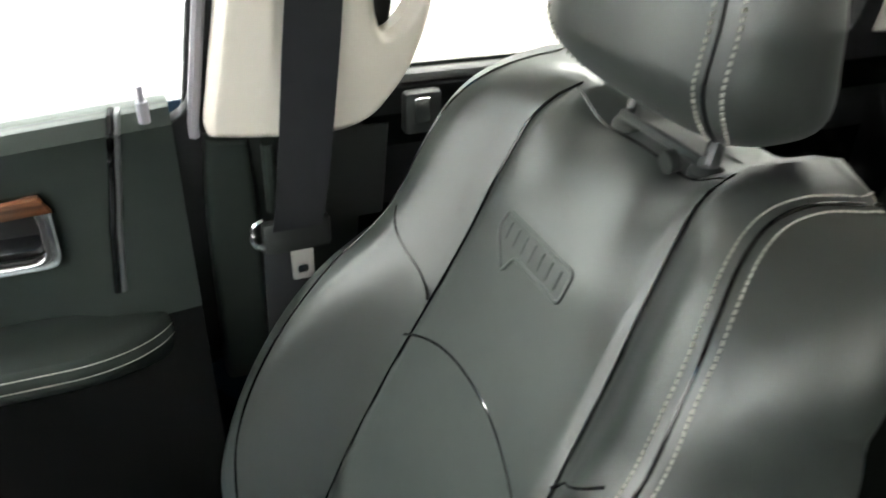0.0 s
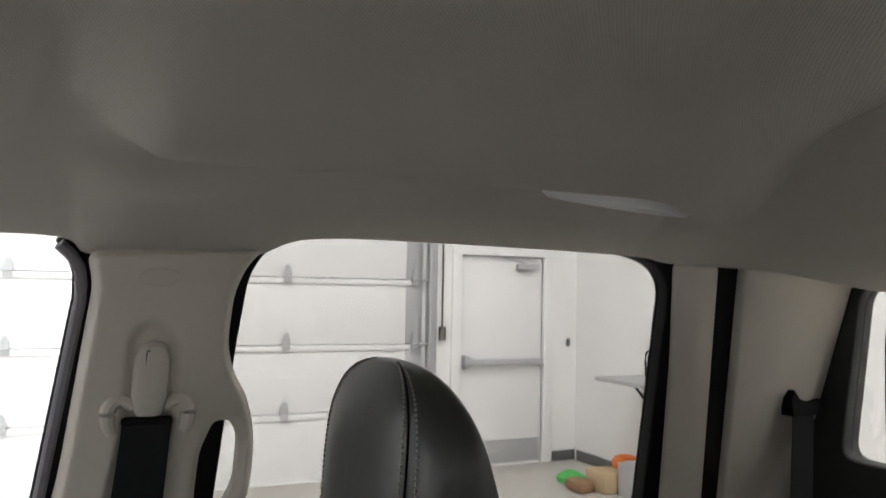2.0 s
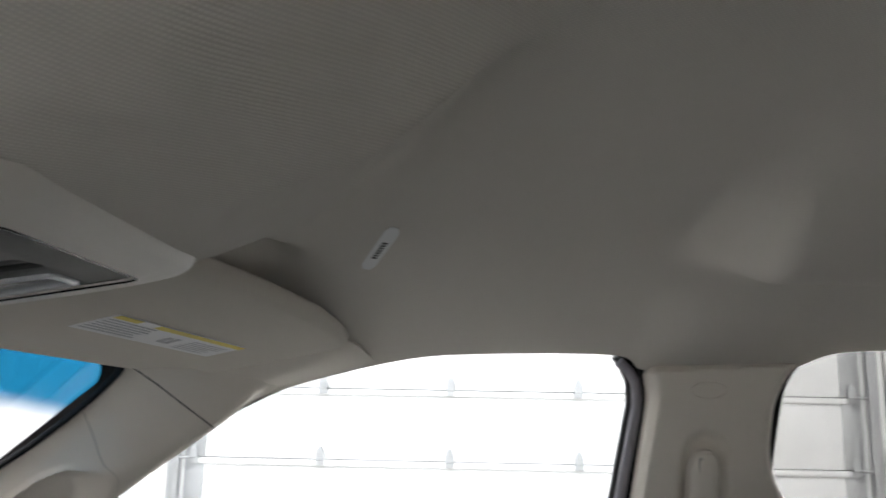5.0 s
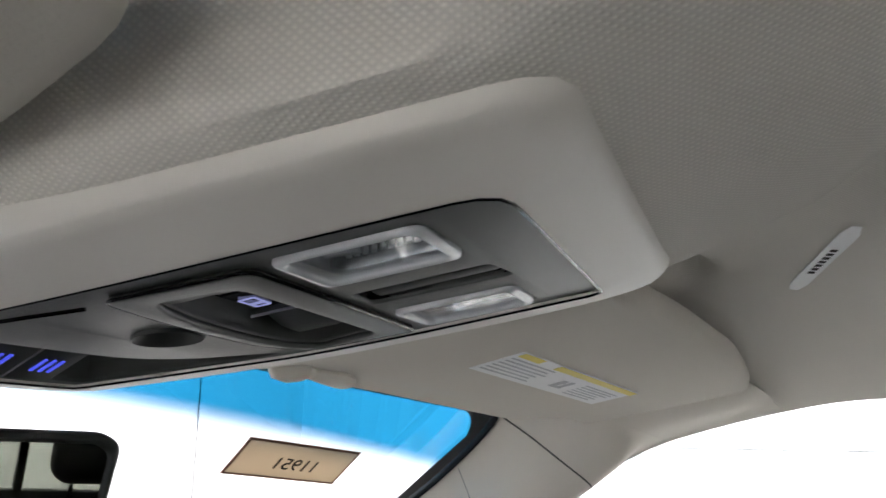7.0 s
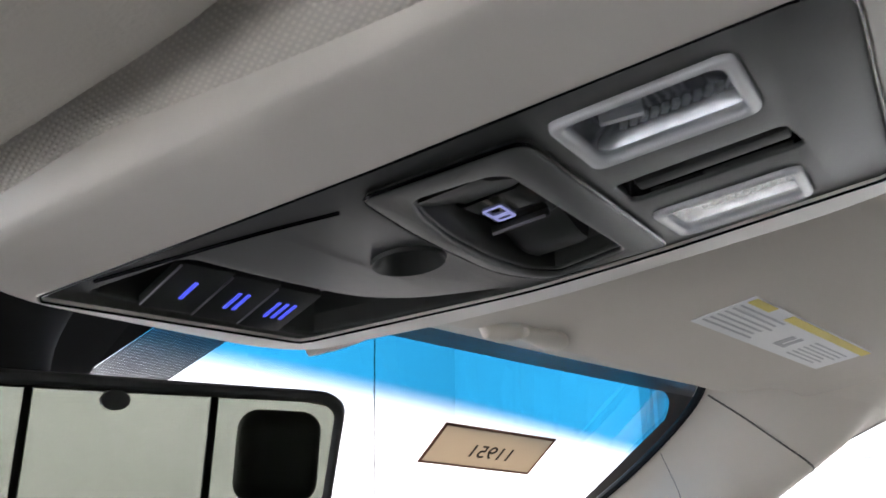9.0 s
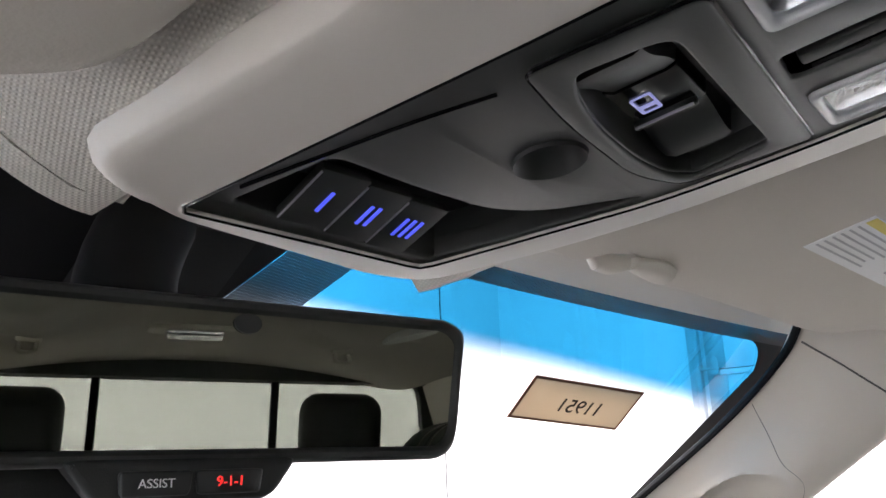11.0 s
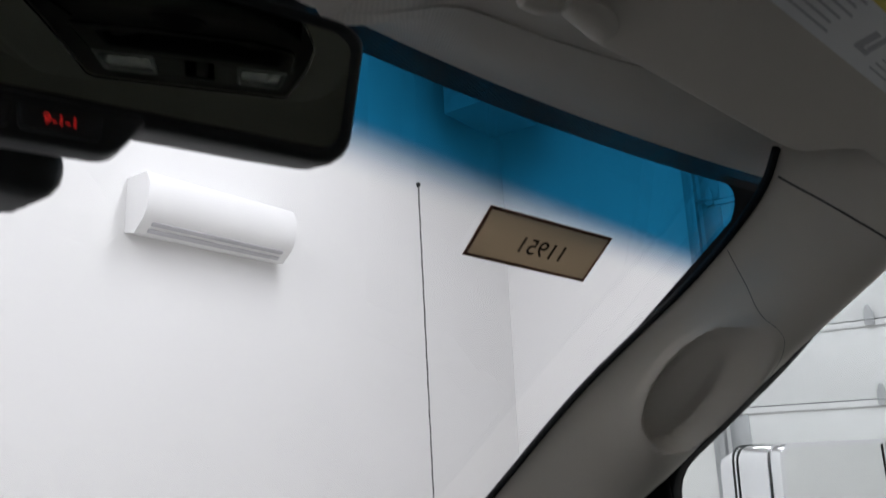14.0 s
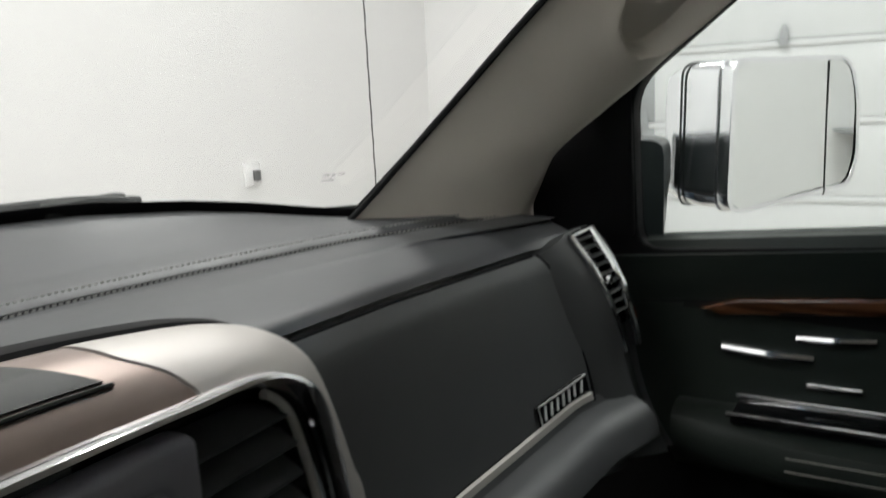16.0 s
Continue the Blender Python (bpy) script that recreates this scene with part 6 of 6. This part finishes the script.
def on_roof(u, v, off):
    x, y = 0.354 - 0.052 * u + 0.0022 * v, 0.247 - 0.0175 * u - 0.0058 * v
    return (x, y, roof_z(x, y) - off)


part("paper", thick(lambda u, v: on_roof(2 * u - 1, (2 * v - 1) * (1 - 0.5 * max(abs(2 * u - 1) - 0.8, 0) / 0.2), 0.0018), 20, 4, (0, 0, 0.0005)), M_WHITELABEL, ll)
for k in range(7):
    part("print_bar", thick(lambda u, v: on_roof(-0.40 + 0.12 * k + 0.07 * u, 0.7 * v - 0.35, 0.0022), 2, 2, (0, 0, 0.0002)), M_INK, ll)
LAMP_ENDS = (roof_z(0.455, -0.441), roof_z(0.375, -0.569) + 0.007)
LAMP_SAG = max(LAMP_ENDS[0] + (LAMP_ENDS[1] - LAMP_ENDS[0]) * k - roof_z(0.455 - 0.08 * k, -0.441 - 0.128 * k) for k in np.linspace(0, 0.9, 9))


def lamp_point(r, a, d):
    x, y = 0.415 - r * (0.040 * math.cos(a) - 0.020 * math.sin(a)), -0.505 - r * (0.064 * math.cos(a) + 0.012 * math.sin(a))
    z = LAMP_ENDS[0] + (LAMP_ENDS[1] - LAMP_ENDS[0]) * (0.5 + 0.5 * r * math.cos(a))
    return (x, y, z - LAMP_SAG - d)


el = [[lamp_point(r, a, d) for a in np.linspace(0, 2 * math.pi, 33)[:-1]] for r, d in ((0.98, -0.014), (0.97, 0.004), (0.90, 0.008), (0.2, 0.009))]
cl = thing("reading_lamp", "oval white reading lamp lens in the headliner", "lamp")
part("lens", loft(el), M_WHITELABEL, cl)
dl = thing("dome_lamp", "beige dome lamp in the headliner above the rear seat", "lamp")
DOME_Z = roof_z(XC, -0.86)
part("bezel", plate(rounded([(-0.10, -0.035), (0.10, -0.035), (0.10, 0.035), (-0.10, 0.035)], 0.02), 0.014, 0.005, lambda u, v, w: (XC + u, -0.86 + v, DOME_Z - 0.006 + w + 0.10 * v)), M_TRIM, dl)
part("lens", plate(rounded([(-0.06, -0.022), (0.06, -0.022), (0.06, 0.022), (-0.06, 0.022)], 0.006), 0.018, 0.004, lambda u, v, w: (XC + u, -0.86 + v, DOME_Z - 0.015 + w + 0.20 * v)), M_REFLECT, dl, "clear lens")
for x in (-0.33, 0.33):
    hk = thing("coat_hook", "beige coat hook on the headliner", "hook", "coat hooks")
    part("base", box((XC + x, -0.89, roof_z(XC + x, -0.89) - 0.002), (0.05, 0.03, 0.02), 0.008), M_TRIM, hk)
    part("hook", tube(spline([(XC + x + dx, -0.89 + dy, roof_z(XC + x, -0.89) - dz) for dx, dy, dz in ((-0.015, 0, 0.006), (-0.015, 0.02, 0.03), (0.015, 0.02, 0.03), (0.015, 0, 0.006))], 12), 0.005, 8), M_TRIM, hk)

# ---- dashboard ----
STITCH = [(-0.75, 0.86), (-0.47, 0.955), (-0.3, 0.99), (XC, 1.015), (0.25, 1.005), (0.36, 0.99), (0.53, 0.953), (0.71, 0.878), (0.80, 0.82)]
SEAM = [(-0.75, 0.77), (-0.6, 0.81), (-0.3, 0.845), (XC, 0.86), (0.30, 0.85), (0.45, 0.842), (0.65, 0.812), (0.72, 0.785), (0.80, 0.73)]


def dash_profile(x):
    ys, ye = lerp_table(STITCH, x), lerp_table(SEAM, x)
    zb = lerp_table(BASE_EDGE, abs(x - XC)) - 0.008
    yb = screen_y(x, zb) - 0.012
    return [(yb + 0.02, zb - 0.016), (yb, zb - 0.003), (ys + 0.02 + 0.7 * max(yb - ys - 0.02, 0), 1.343 + 0.62 * (zb - 1.346)), (ys + 0.02 + 0.3 * max(yb - ys - 0.02, 0), 1.343 + 0.22 * (zb - 1.346)), (ys + 0.02, 1.343), (ys, 1.336), (ys - 0.02, 1.3375), (ys - 0.06, 1.336), ((ys + ye) / 2 - 0.01, 1.3325), (ye + 0.012, 1.322), (ye, 1.312)]


def face_profile(x):
    ye = lerp_table(SEAM, x)
    return [(ye + 0.012, 1.308), (ye + 0.001, 1.307), (ye - 0.008, 1.295), (ye - 0.025, 1.22), (ye - 0.045, 1.14), (ye - 0.06, 1.09), (ye - 0.055, 1.065), (ye - 0.01, 1.04), (ye + 0.05, 0.90)]


def along(fn, xs):
    return loft([[(x, y, z) for y, z in fn(x)] for x in xs], closed=False)


dash = thing("dashboard", "black padded truck dashboard with stitched top and satin centre stack", "dashboard")
part("top_pad", along(lambda x: [tuple(q)[:2] for q in spline([(a, b, 0) for a, b in dash_profile(x)], 40)], np.linspace(-0.74, 0.718, 70)), M_DASH, dash, "stitched vinyl top pad")
part("lower_panel", along(lambda x: [tuple(q)[:2] for q in spline([(a, b, 0) for a, b in face_profile(x)], 30)], np.linspace(-0.74, 0.705, 70)), M_DASH, dash)
for off, zz in ((0.010, 1.3432), (-0.011, 1.3388)):
    xs = np.linspace(-0.3, 0.70, 400)
    line = [Vector((x, lerp_table(STITCH, x) + off, zz)) for x in xs]
    part("stitching", join(*[tube(line[i:i + 2], 0.0009, 5) for i in range(0, 399, 2)]), M_DASHTHREAD, dash, "grey stitching")
part("stitch_groove", tube([(x, lerp_table(STITCH, x), 1.3355) for x in np.linspace(-0.3, 0.70, 60)], 0.003, 6), M_RUBBER, dash)


def face_at(x, z, off=0.0):
    ye = lerp_table(SEAM, x)
    return Vector((x, ye + float(np.interp(z, [1.065, 1.09, 1.14, 1.22, 1.295, 1.307], [-0.055, -0.06, -0.045, -0.025, -0.008, 0.001])) - off, z))


def lid_edge(z):
    return lerp_table([(1.13, 0.675), (1.162, 0.678), (1.185, 0.6785), (1.227, 0.6755), (1.277, 0.666), (1.30, 0.658), (1.316, 0.651)], z)


def lid_foot(x):
    return 1.160 - 0.085 * (0.678 - x)


gb = part("glove_box", grid(lambda u, v: face_at(0.25 + u * (lid_edge(lid_foot(0.6) + (1.303 - lid_foot(0.6)) * v) - 0.0025 - 0.25), lid_foot(0.25 + 0.42 * u) + 0.003 + (1.301 - lid_foot(0.25 + 0.42 * u)) * v, 0.005), 30, 24), M_DASH, dash, "glove box lid")
part("lid_gap", tube([face_at(lid_edge(z), z, 0.0035) for z in np.linspace(1.15, 1.307, 28)], 0.0021, 6), M_FRIT, dash)
part("lid_gap", tube([face_at(x, lid_foot(x), 0.003) for x in np.linspace(0.25, 0.678, 24)], 0.0026, 6), M_FRIT, dash)
part("lid_gap", tube([face_at(x, 1.306, 0.0015) for x in np.linspace(0.25, 0.651, 24)], 0.0020, 6), M_FRIT, dash)
part("ledge", loft([[face_at(x, lid_foot(x) + dz, d) for dz, d in ((-0.006, -0.01), (-0.006, 0.004), (-0.014, 0.006), (-0.018, 0.020), (-0.024, 0.030), (-0.036, 0.036), (-0.055, 0.036), (-0.075, 0.01))] for x in np.linspace(0.26, 0.715, 36)]), M_DASH, dash, "padded ledge below the glove box")
part("ledge_strip", loft([[face_at(x, lid_foot(x) - 0.003 + a, 0.004 + b) for a, b in ((0.0045, 0.001), (0.003, 0.004), (-0.003, 0.004), (-0.0045, 0.001))] for x in np.linspace(0.27, 0.672, 30)]), M_SATIN, dash, "thin satin strip")
# badge as plain bright bars on a dark base
part("badge_base", loft([[face_at(x, lid_foot(x) + dz, 0.0075 + d) for dz, d in ((0.003, 0), (0.023, 0), (0.021, 0.002), (0.005, 0.002))] for x in np.linspace(0.580, 0.667, 8)]), M_GLOSS, gb)
part("badge_rim", tube([face_at(x, lid_foot(x) + dz, 0.0098) for x, dz in ((0.581, 0.004), (0.581, 0.022), (0.666, 0.022))], 0.0009, 6), M_BADGE, gb, "bright badge rim")
for k in range(7):
    x = 0.589 + 0.0112 * k
    part("badge_bar", tube([face_at(x - 0.001, lid_foot(x) + 0.007, 0.0100), face_at(x + 0.003, lid_foot(x) + (0.019 if k else 0.0205), 0.0100)], 0.0016, 6), M_BADGE, gb, "bright badge stroke")
# outer air vent in the end of the dash
vt, vb = Vector((0.694, 0.795, 1.317)), Vector((0.716, 0.744, 1.192))
vx = Vector((0.97, -0.2, 0.1)).normalized()
vw = 0.038


def vent_at(u, t, d=0.0):
    q = vt.lerp(vb, t)
    nrm = vx.cross((vb - vt)).normalized()
    nrm = nrm if nrm.y < 0 else -nrm
    return q + vx * (u * vw * (1 - 0.35 * t)) + nrm * (d + 0.01 * math.sin(math.pi * t))


part("end_vent_bezel", join(tube([vent_at(0, t, 0.012) for t in np.linspace(0, 1, 20)], 0.0035, 8), tube([vent_at(1, t, 0.012) for t in np.linspace(0, 1, 20)], 0.0055, 10), tube([vent_at(u, 0, 0.012) for u in np.linspace(0, 1, 5)], 0.003, 8)), M_CHROME, dash, "chrome vent bezel")
part("end_vent_duct", grid(lambda u, v: vent_at(u, v * 0.8, 0.004), 4, 16), M_GLOSS, dash)
for k in range(9):
    t = 0.05 + 0.078 * k
    part("vent_vane", join(tube([vent_at(0.02, t, 0.009), vent_at(0.98, t + 0.012, 0.009)], 0.004, 6, 0.4)), M_BLACK, dash)
part("vent_knob", box(vent_at(0.35, 0.42, 0.014), (0.008, 0.008, 0.010), 0.002), M_CHROME, dash, "chrome vent knob")


def end_ring(t):
    near = vent_at(-0.06, t, 0.009)
    far = face_at(near.x - 0.040, min(near.z, 1.304), 0.0012)
    return [far + Vector((0, 0.03, 0)), far] + [far.lerp(near, k) + Vector((0, -0.004, 0)) * math.sin(math.pi * k) for k in (0.2, 0.4, 0.6, 0.8)] + [near]


part("dash_end", loft([end_ring(t) + [vent_at(-0.02, t, 0.0), vent_at(1.02, t, 0.0), vent_at(1.05, t, 0.008), vent_at(1.12, t, -0.004), vent_at(1.12, t, -0.08)] for t in np.linspace(-0.03, 1.9, 28)]), M_DASH, dash, "dash end panel")

# centre stack: a hood that slopes from the dash down to a chrome line
HOOD_BACK = spline([(0.0, 0.803, 1.371), (0.08, 0.803, 1.368), (0.14, 0.802, 1.362), (0.1745, 0.801, 1.356), (0.207, 0.800, 1.345), (0.239, 0.800, 1.322), (0.262, 0.800, 1.285), (0.283, 0.800, 1.236), (0.300, 0.800, 1.19), (0.322, 0.80, 1.0)], 90)
HOOD_FRONT = spline([(0.0, 0.752, 1.3425), (0.07, 0.752, 1.342), (0.12, 0.752, 1.3405), (0.162, 0.752, 1.3395), (0.186, 0.752, 1.3335), (0.207, 0.752, 1.316), (0.222, 0.754, 1.278), (0.234, 0.757, 1.235), (0.244, 0.760, 1.19), (0.260, 0.765, 1.0)], 90)


def hood(a, s, lift=0.0):
    """A point of the hood: a runs from -1 to 1 round it, s from the dash to the chrome line."""
    k = min(abs(a), 1.0) * 90
    i = min(int(k), 89)
    p = HOOD_BACK[i].lerp(HOOD_BACK[i + 1], k - i).lerp(HOOD_FRONT[i].lerp(HOOD_FRONT[i + 1], k - i), s)
    way = Vector((p.x, -0.10, p.z - 1.16)).normalized()
    p = p + way * (0.0085 * math.sin(math.pi * min(max(s, 0), 1)) ** 0.7 + lift)
    return Vector((XC + (p.x if a >= 0 else -p.x), p.y, p.z))


def hood_split(s):
    """Where the bronze top panel ends against the satin side, from the middle."""
    x = lerp_table([(0.0, 0.0965), (0.2, 0.101), (0.45, 0.1075), (0.66, 0.1195), (0.74, 0.123), (1.0, 0.130)], s)
    return lerp_table([(hood(a, s).x - XC, a) for a in np.linspace(0, 0.5, 26)], x)


st = thing("centre_stack", "satin silver centre stack surround with vents and display", "centre stack")
part("hood_strip", thick(lambda u, v: hood((2 * u - 1) * (hood_split(v) - 0.002), v), 60, 14, (0, 0.02, -0.012)), M_BRONZE, st, "bronze brown hood strip")
for k in (-1, 1):
    part("surround", thick(lambda u, v: hood(k * (hood_split(v) + 0.002 + (1 - hood_split(v) - 0.002) * u), v, 0.0006), 70, 14, (-0.006 * k, 0.02, -0.006)), M_SATIN, st, "satin silver surround")
ROUND = np.linspace(-0.97, 0.97, 150)
part("chrome_line", loft([[hood(a, 1.0) + Vector((0, dy, 0)) - (hood(a, 1.0) - hood(a, 0.9)) * -q for q, dy in ((-0.10, -0.002), (0.15, -0.006), (0.55, -0.006), (0.80, 0.0), (0.8, 0.012), (-0.1, 0.012))] for a in ROUND]), M_CHROME, st, "chrome line")
mid = Vector((XC, 0.775, 1.20))
part("inset", loft([[hood(a, 1.0).lerp(mid, k) * 1.0 + Vector((0, d, 0)) for k, d in ((0.045, 0.0), (0.06, 0.014), (0.10, 0.022), (0.8, 0.022))] for a in ROUND], closed=False), M_GLOSS, st, "gloss black inset")
def on_hood(x, s, lift):
    """The hood's point at x from its middle."""
    return hood(lerp_table([(hood(a, s).x - XC, a) for a in np.linspace(-0.5, 0.5, 51)], x), s, lift)


part("top_display", thick(lambda u, v: on_hood((2 * u - 1) * (0.060 + 0.031 * v), 0.10 + 0.54 * v, 0.0012), 30, 12, (0, 0.003, -0.004)), M_FACE, st, "small dark display")
# Solid black strip drawn for the shade in the gap behind the hood.
part("hood_gap_shade", loft([[hood(a, 0.0) + Vector((0, dy, dz)) for dy, dz in ((-0.002, -0.006), (0.004, 0.002), (0.014, 0.003), (0.03, -0.002), (0.03, -0.02))] for a in np.linspace(-0.5, 0.5, 60)]), M_FRIT, st, "black strip standing for shade behind the hood")
part("display_edge", tube([hood(lerp_table([(hood(a, 0.69).x - XC, a) for a in np.linspace(-0.5, 0.5, 51)], x), 0.69, 0.0008) for x in np.linspace(-0.094, 0.094, 24)], 0.0012, 6), M_BLACK, st)
part("touch_screen", box((XC - 0.005, 0.757, 1.215), (0.205, 0.010, 0.165), 0.004), M_GLOSS, st, "dark touch screen")
part("screen_frame", plate(rounded([(-0.125, 1.115), (0.128, 1.115), (0.120, 1.329), (-0.117, 1.329)], 0.010), 0.018, 0.005, lambda u, v, w: (XC + u, 0.756 + w + 0.03 * (1.22 - v), v), [rounded([(-0.105, 1.13), (0.106, 1.13), (0.100, 1.308), (-0.098, 1.308)], 0.005)]), M_GREYSEAL, st, "dark grey screen frame")
for k in range(7):
    z = 1.312 - 0.0185 * k
    for side in (-1, 1):
        x = XC + side * (0.163 + 0.0018 * k)
        part("vent_vane", box((0, 0, 0), (0.066 + 0.002 * k, 0.030, 0.0035), 0.001, Matrix.Translation((x, 0.772, z)) @ pose(0, 0, 0, 26, 0, 0)), M_DASH, st, "dark grey vent vane")
for side in (-1, 1):
    part("vent_frame", tube([hood(side * a, 1.0).lerp(mid, 0.065) + Vector((0, 0.006, 0)) for a in np.linspace(0.46, 0.86, 50)], 0.0028, 8), M_SATIN, st, "satin vent edge")
    part("vent_wheel", tube([(XC + side * (0.205 + 0.008 * k), 0.764, 1.285 - 0.02 * k) for k in range(4)], 0.004, 8), M_CHROME, st, "chrome vent wheel")

# ---- wiper ----
wp = thing("wiper", "black wiper arm resting at the foot of the windscreen", "wiper")
part("arm", tube(spline([screen_pt(0.12, 1.362, 0.03), screen_pt(0.25, 1.388, 0.02), screen_pt(0.36, 1.392, 0.02), screen_pt(0.43, 1.385, 0.02)], 16), 0.006, 8), M_BLACK, wp)
part("blade", tube(spline([screen_pt(-0.1, 1.36, 0.012), screen_pt(0.2, 1.372, 0.012), screen_pt(0.45, 1.376, 0.012)], 16), 0.006, 6), M_RUBBER, wp)
part("blade_clip", box(screen_pt(0.38, 1.388, 0.02), (0.085, 0.02, 0.014), 0.004), M_BLACK, wp)

# ---- door mirror ----
def door_mirror():
    c = thing("door_mirror", "chrome-edged door mirror with a split glass", "mirror")
    ctr = Vector((1.10, 0.632, 1.402))
    n = Vector((-0.52, -0.85, 0.02)).normalized()
    right = Vector((0, 0, 1)).cross(n) * 1.0
    m = frame_of(ctr, right, (0, 0, 1))
    W, H = 0.128, 0.098
    out = rounded([(-W * 0.97, -H * 1.02), (W * 0.90, -H * 0.84), (W * 1.02, -H * 0.45), (W * 0.99, H * 0.45), (W * 0.84, H * 0.98), (-W * 0.91, H * 0.98)], [0.026, 0.03, 0.03, 0.05, 0.05, 0.022], 8)
    inn = [(q[0] * 0.982, q[1] * 0.976) for q in out]
    glass = [(min(q[0] * 0.968, 0.0598), q[1] * 0.955) for q in out]
    spot = [(max(q[0] * 0.950, 0.0624), q[1] * 0.950) for q in out]
    part("rim", plate(out, 0.024, 0.0045, lambda u, v, w: m @ Vector((u, v, w)), [inn]), M_CHROME, c, "chrome rim")
    part("glass_bed", plate(inn, 0.003, 0, lambda u, v, w: m @ Vector((u, v, w - 0.006))), M_RUBBER, c, "black bed behind the glass")
    part("glass", plate(glass, 0.002, 0, lambda u, v, w: m @ Vector((u, v, w + 0.0105))), M_SIDEMIRROR, c, "main mirror glass")
    part("spot_glass", plate(spot, 0.002, 0, lambda u, v, w: m @ (Matrix.Translation((0.09, 0, 0.0100)) @ pose(0, 0, 0, 1, 1.2, 0) @ Vector((u - 0.09, v, w)))), M_SIDEMIRROR, c, "wide-angle mirror glass")
    part("glass_divider", box((0.0611, 0.0, 0.011), (0.0024, 0.180, 0.003), 0.0008, m), M_RUBBER, c)
    rings = []
    for d, k, dx in ((-0.010, 0.985, 0.0), (-0.035, 1.0, -0.004), (-0.07, 0.97, -0.012), (-0.10, 0.86, -0.022), (-0.118, 0.66, -0.03), (-0.125, 0.3, -0.034)):
        rings.append([Vector((q[0] * k + dx, q[1] * k + 0.002, d)) for q in out])
    part("housing", moved(loft(rings), m), M_CHROME, c, "chrome mirror cover")
    part("cover_gap", tube([m @ Vector((q[0] * 0.985 - 0.013, q[1] * 0.985 + 0.002, -0.066)) for q in out + out[:1]], 0.0016, 6), M_BLACK, c)
    arm = []
    for x, lo, hi, y0, y1 in ((0.838, 1.268, 1.413, 0.728, 0.86), (0.90, 1.282, 1.412, 0.742, 0.86), (0.96, 1.298, 1.410, 0.757, 0.85), (1.03, 1.316, 1.406, 0.772, 0.84)):
        arm.append([Vector((x, a, b)) for a, b in rounded([(y0, lo + 0.015), (y1, lo), (y1, hi), (y0, hi - 0.004)], 0.016, 3)])
    part("arm", loft(arm), M_ARM, c, "dark painted mirror arm")
    part("arm_seam", tube([Vector((x, 0.726 + 0.23 * (x - 0.838), 1.345 + 0.05 * (x - 0.84))) for x in (0.842, 0.90, 0.97)], 0.0012, 6), M_BLACK, c)


door_mirror()

# ---- aerial on the fender ----
structure("front_fender", thick(lambda u, v: (0.74 + 0.28 * u, 1.10 + 1.0 * v, 1.17 - 0.10 * u ** 3 - 0.02 * v), 10, 10, (0, 0, -0.5)), M_BODY, "dark blue painted front fender", "fender")
an = thing("aerial", "thin black twisted whip aerial on the front fender", "aerial")
AN0, ANV = Vector((0.859, 1.15, 1.5)), Vector((-0.227, -0.161, 1.0))
mast = [AN0 + ANV * (z - 1.5) for z in np.linspace(1.16, 1.895, 120)]
part("mast", tube(mast, 0.0010, 6), M_GREY, an)
part("spiral", tube([p + 0.0010 * Vector((math.cos(0.9 * k), math.sin(0.9 * k), 0)) for k, p in enumerate(mast)], 0.0006, 5), M_GREY, an, "black wound wire")
part("tip", moved(loft([[Vector((r * math.cos(a), r * math.sin(a), z)) for a in np.linspace(0, 2 * math.pi, 13)[:-1]] for z, r in ((-0.004, 0.0015), (-0.001, 0.0034), (0.002, 0.0034), (0.004, 0.0015))]), Matrix.Translation(mast[-1])), M_BLACK, an)
part("base", moved(loft([[Vector((r * math.cos(a), r * math.sin(a), z)) for a in np.linspace(0, 2 * math.pi, 17)[:-1]] for z, r in ((-0.03, 0.022), (-0.01, 0.02), (0.012, 0.008), (0.03, 0.005))]), Matrix.Translation(mast[0])), M_BLACK, an)
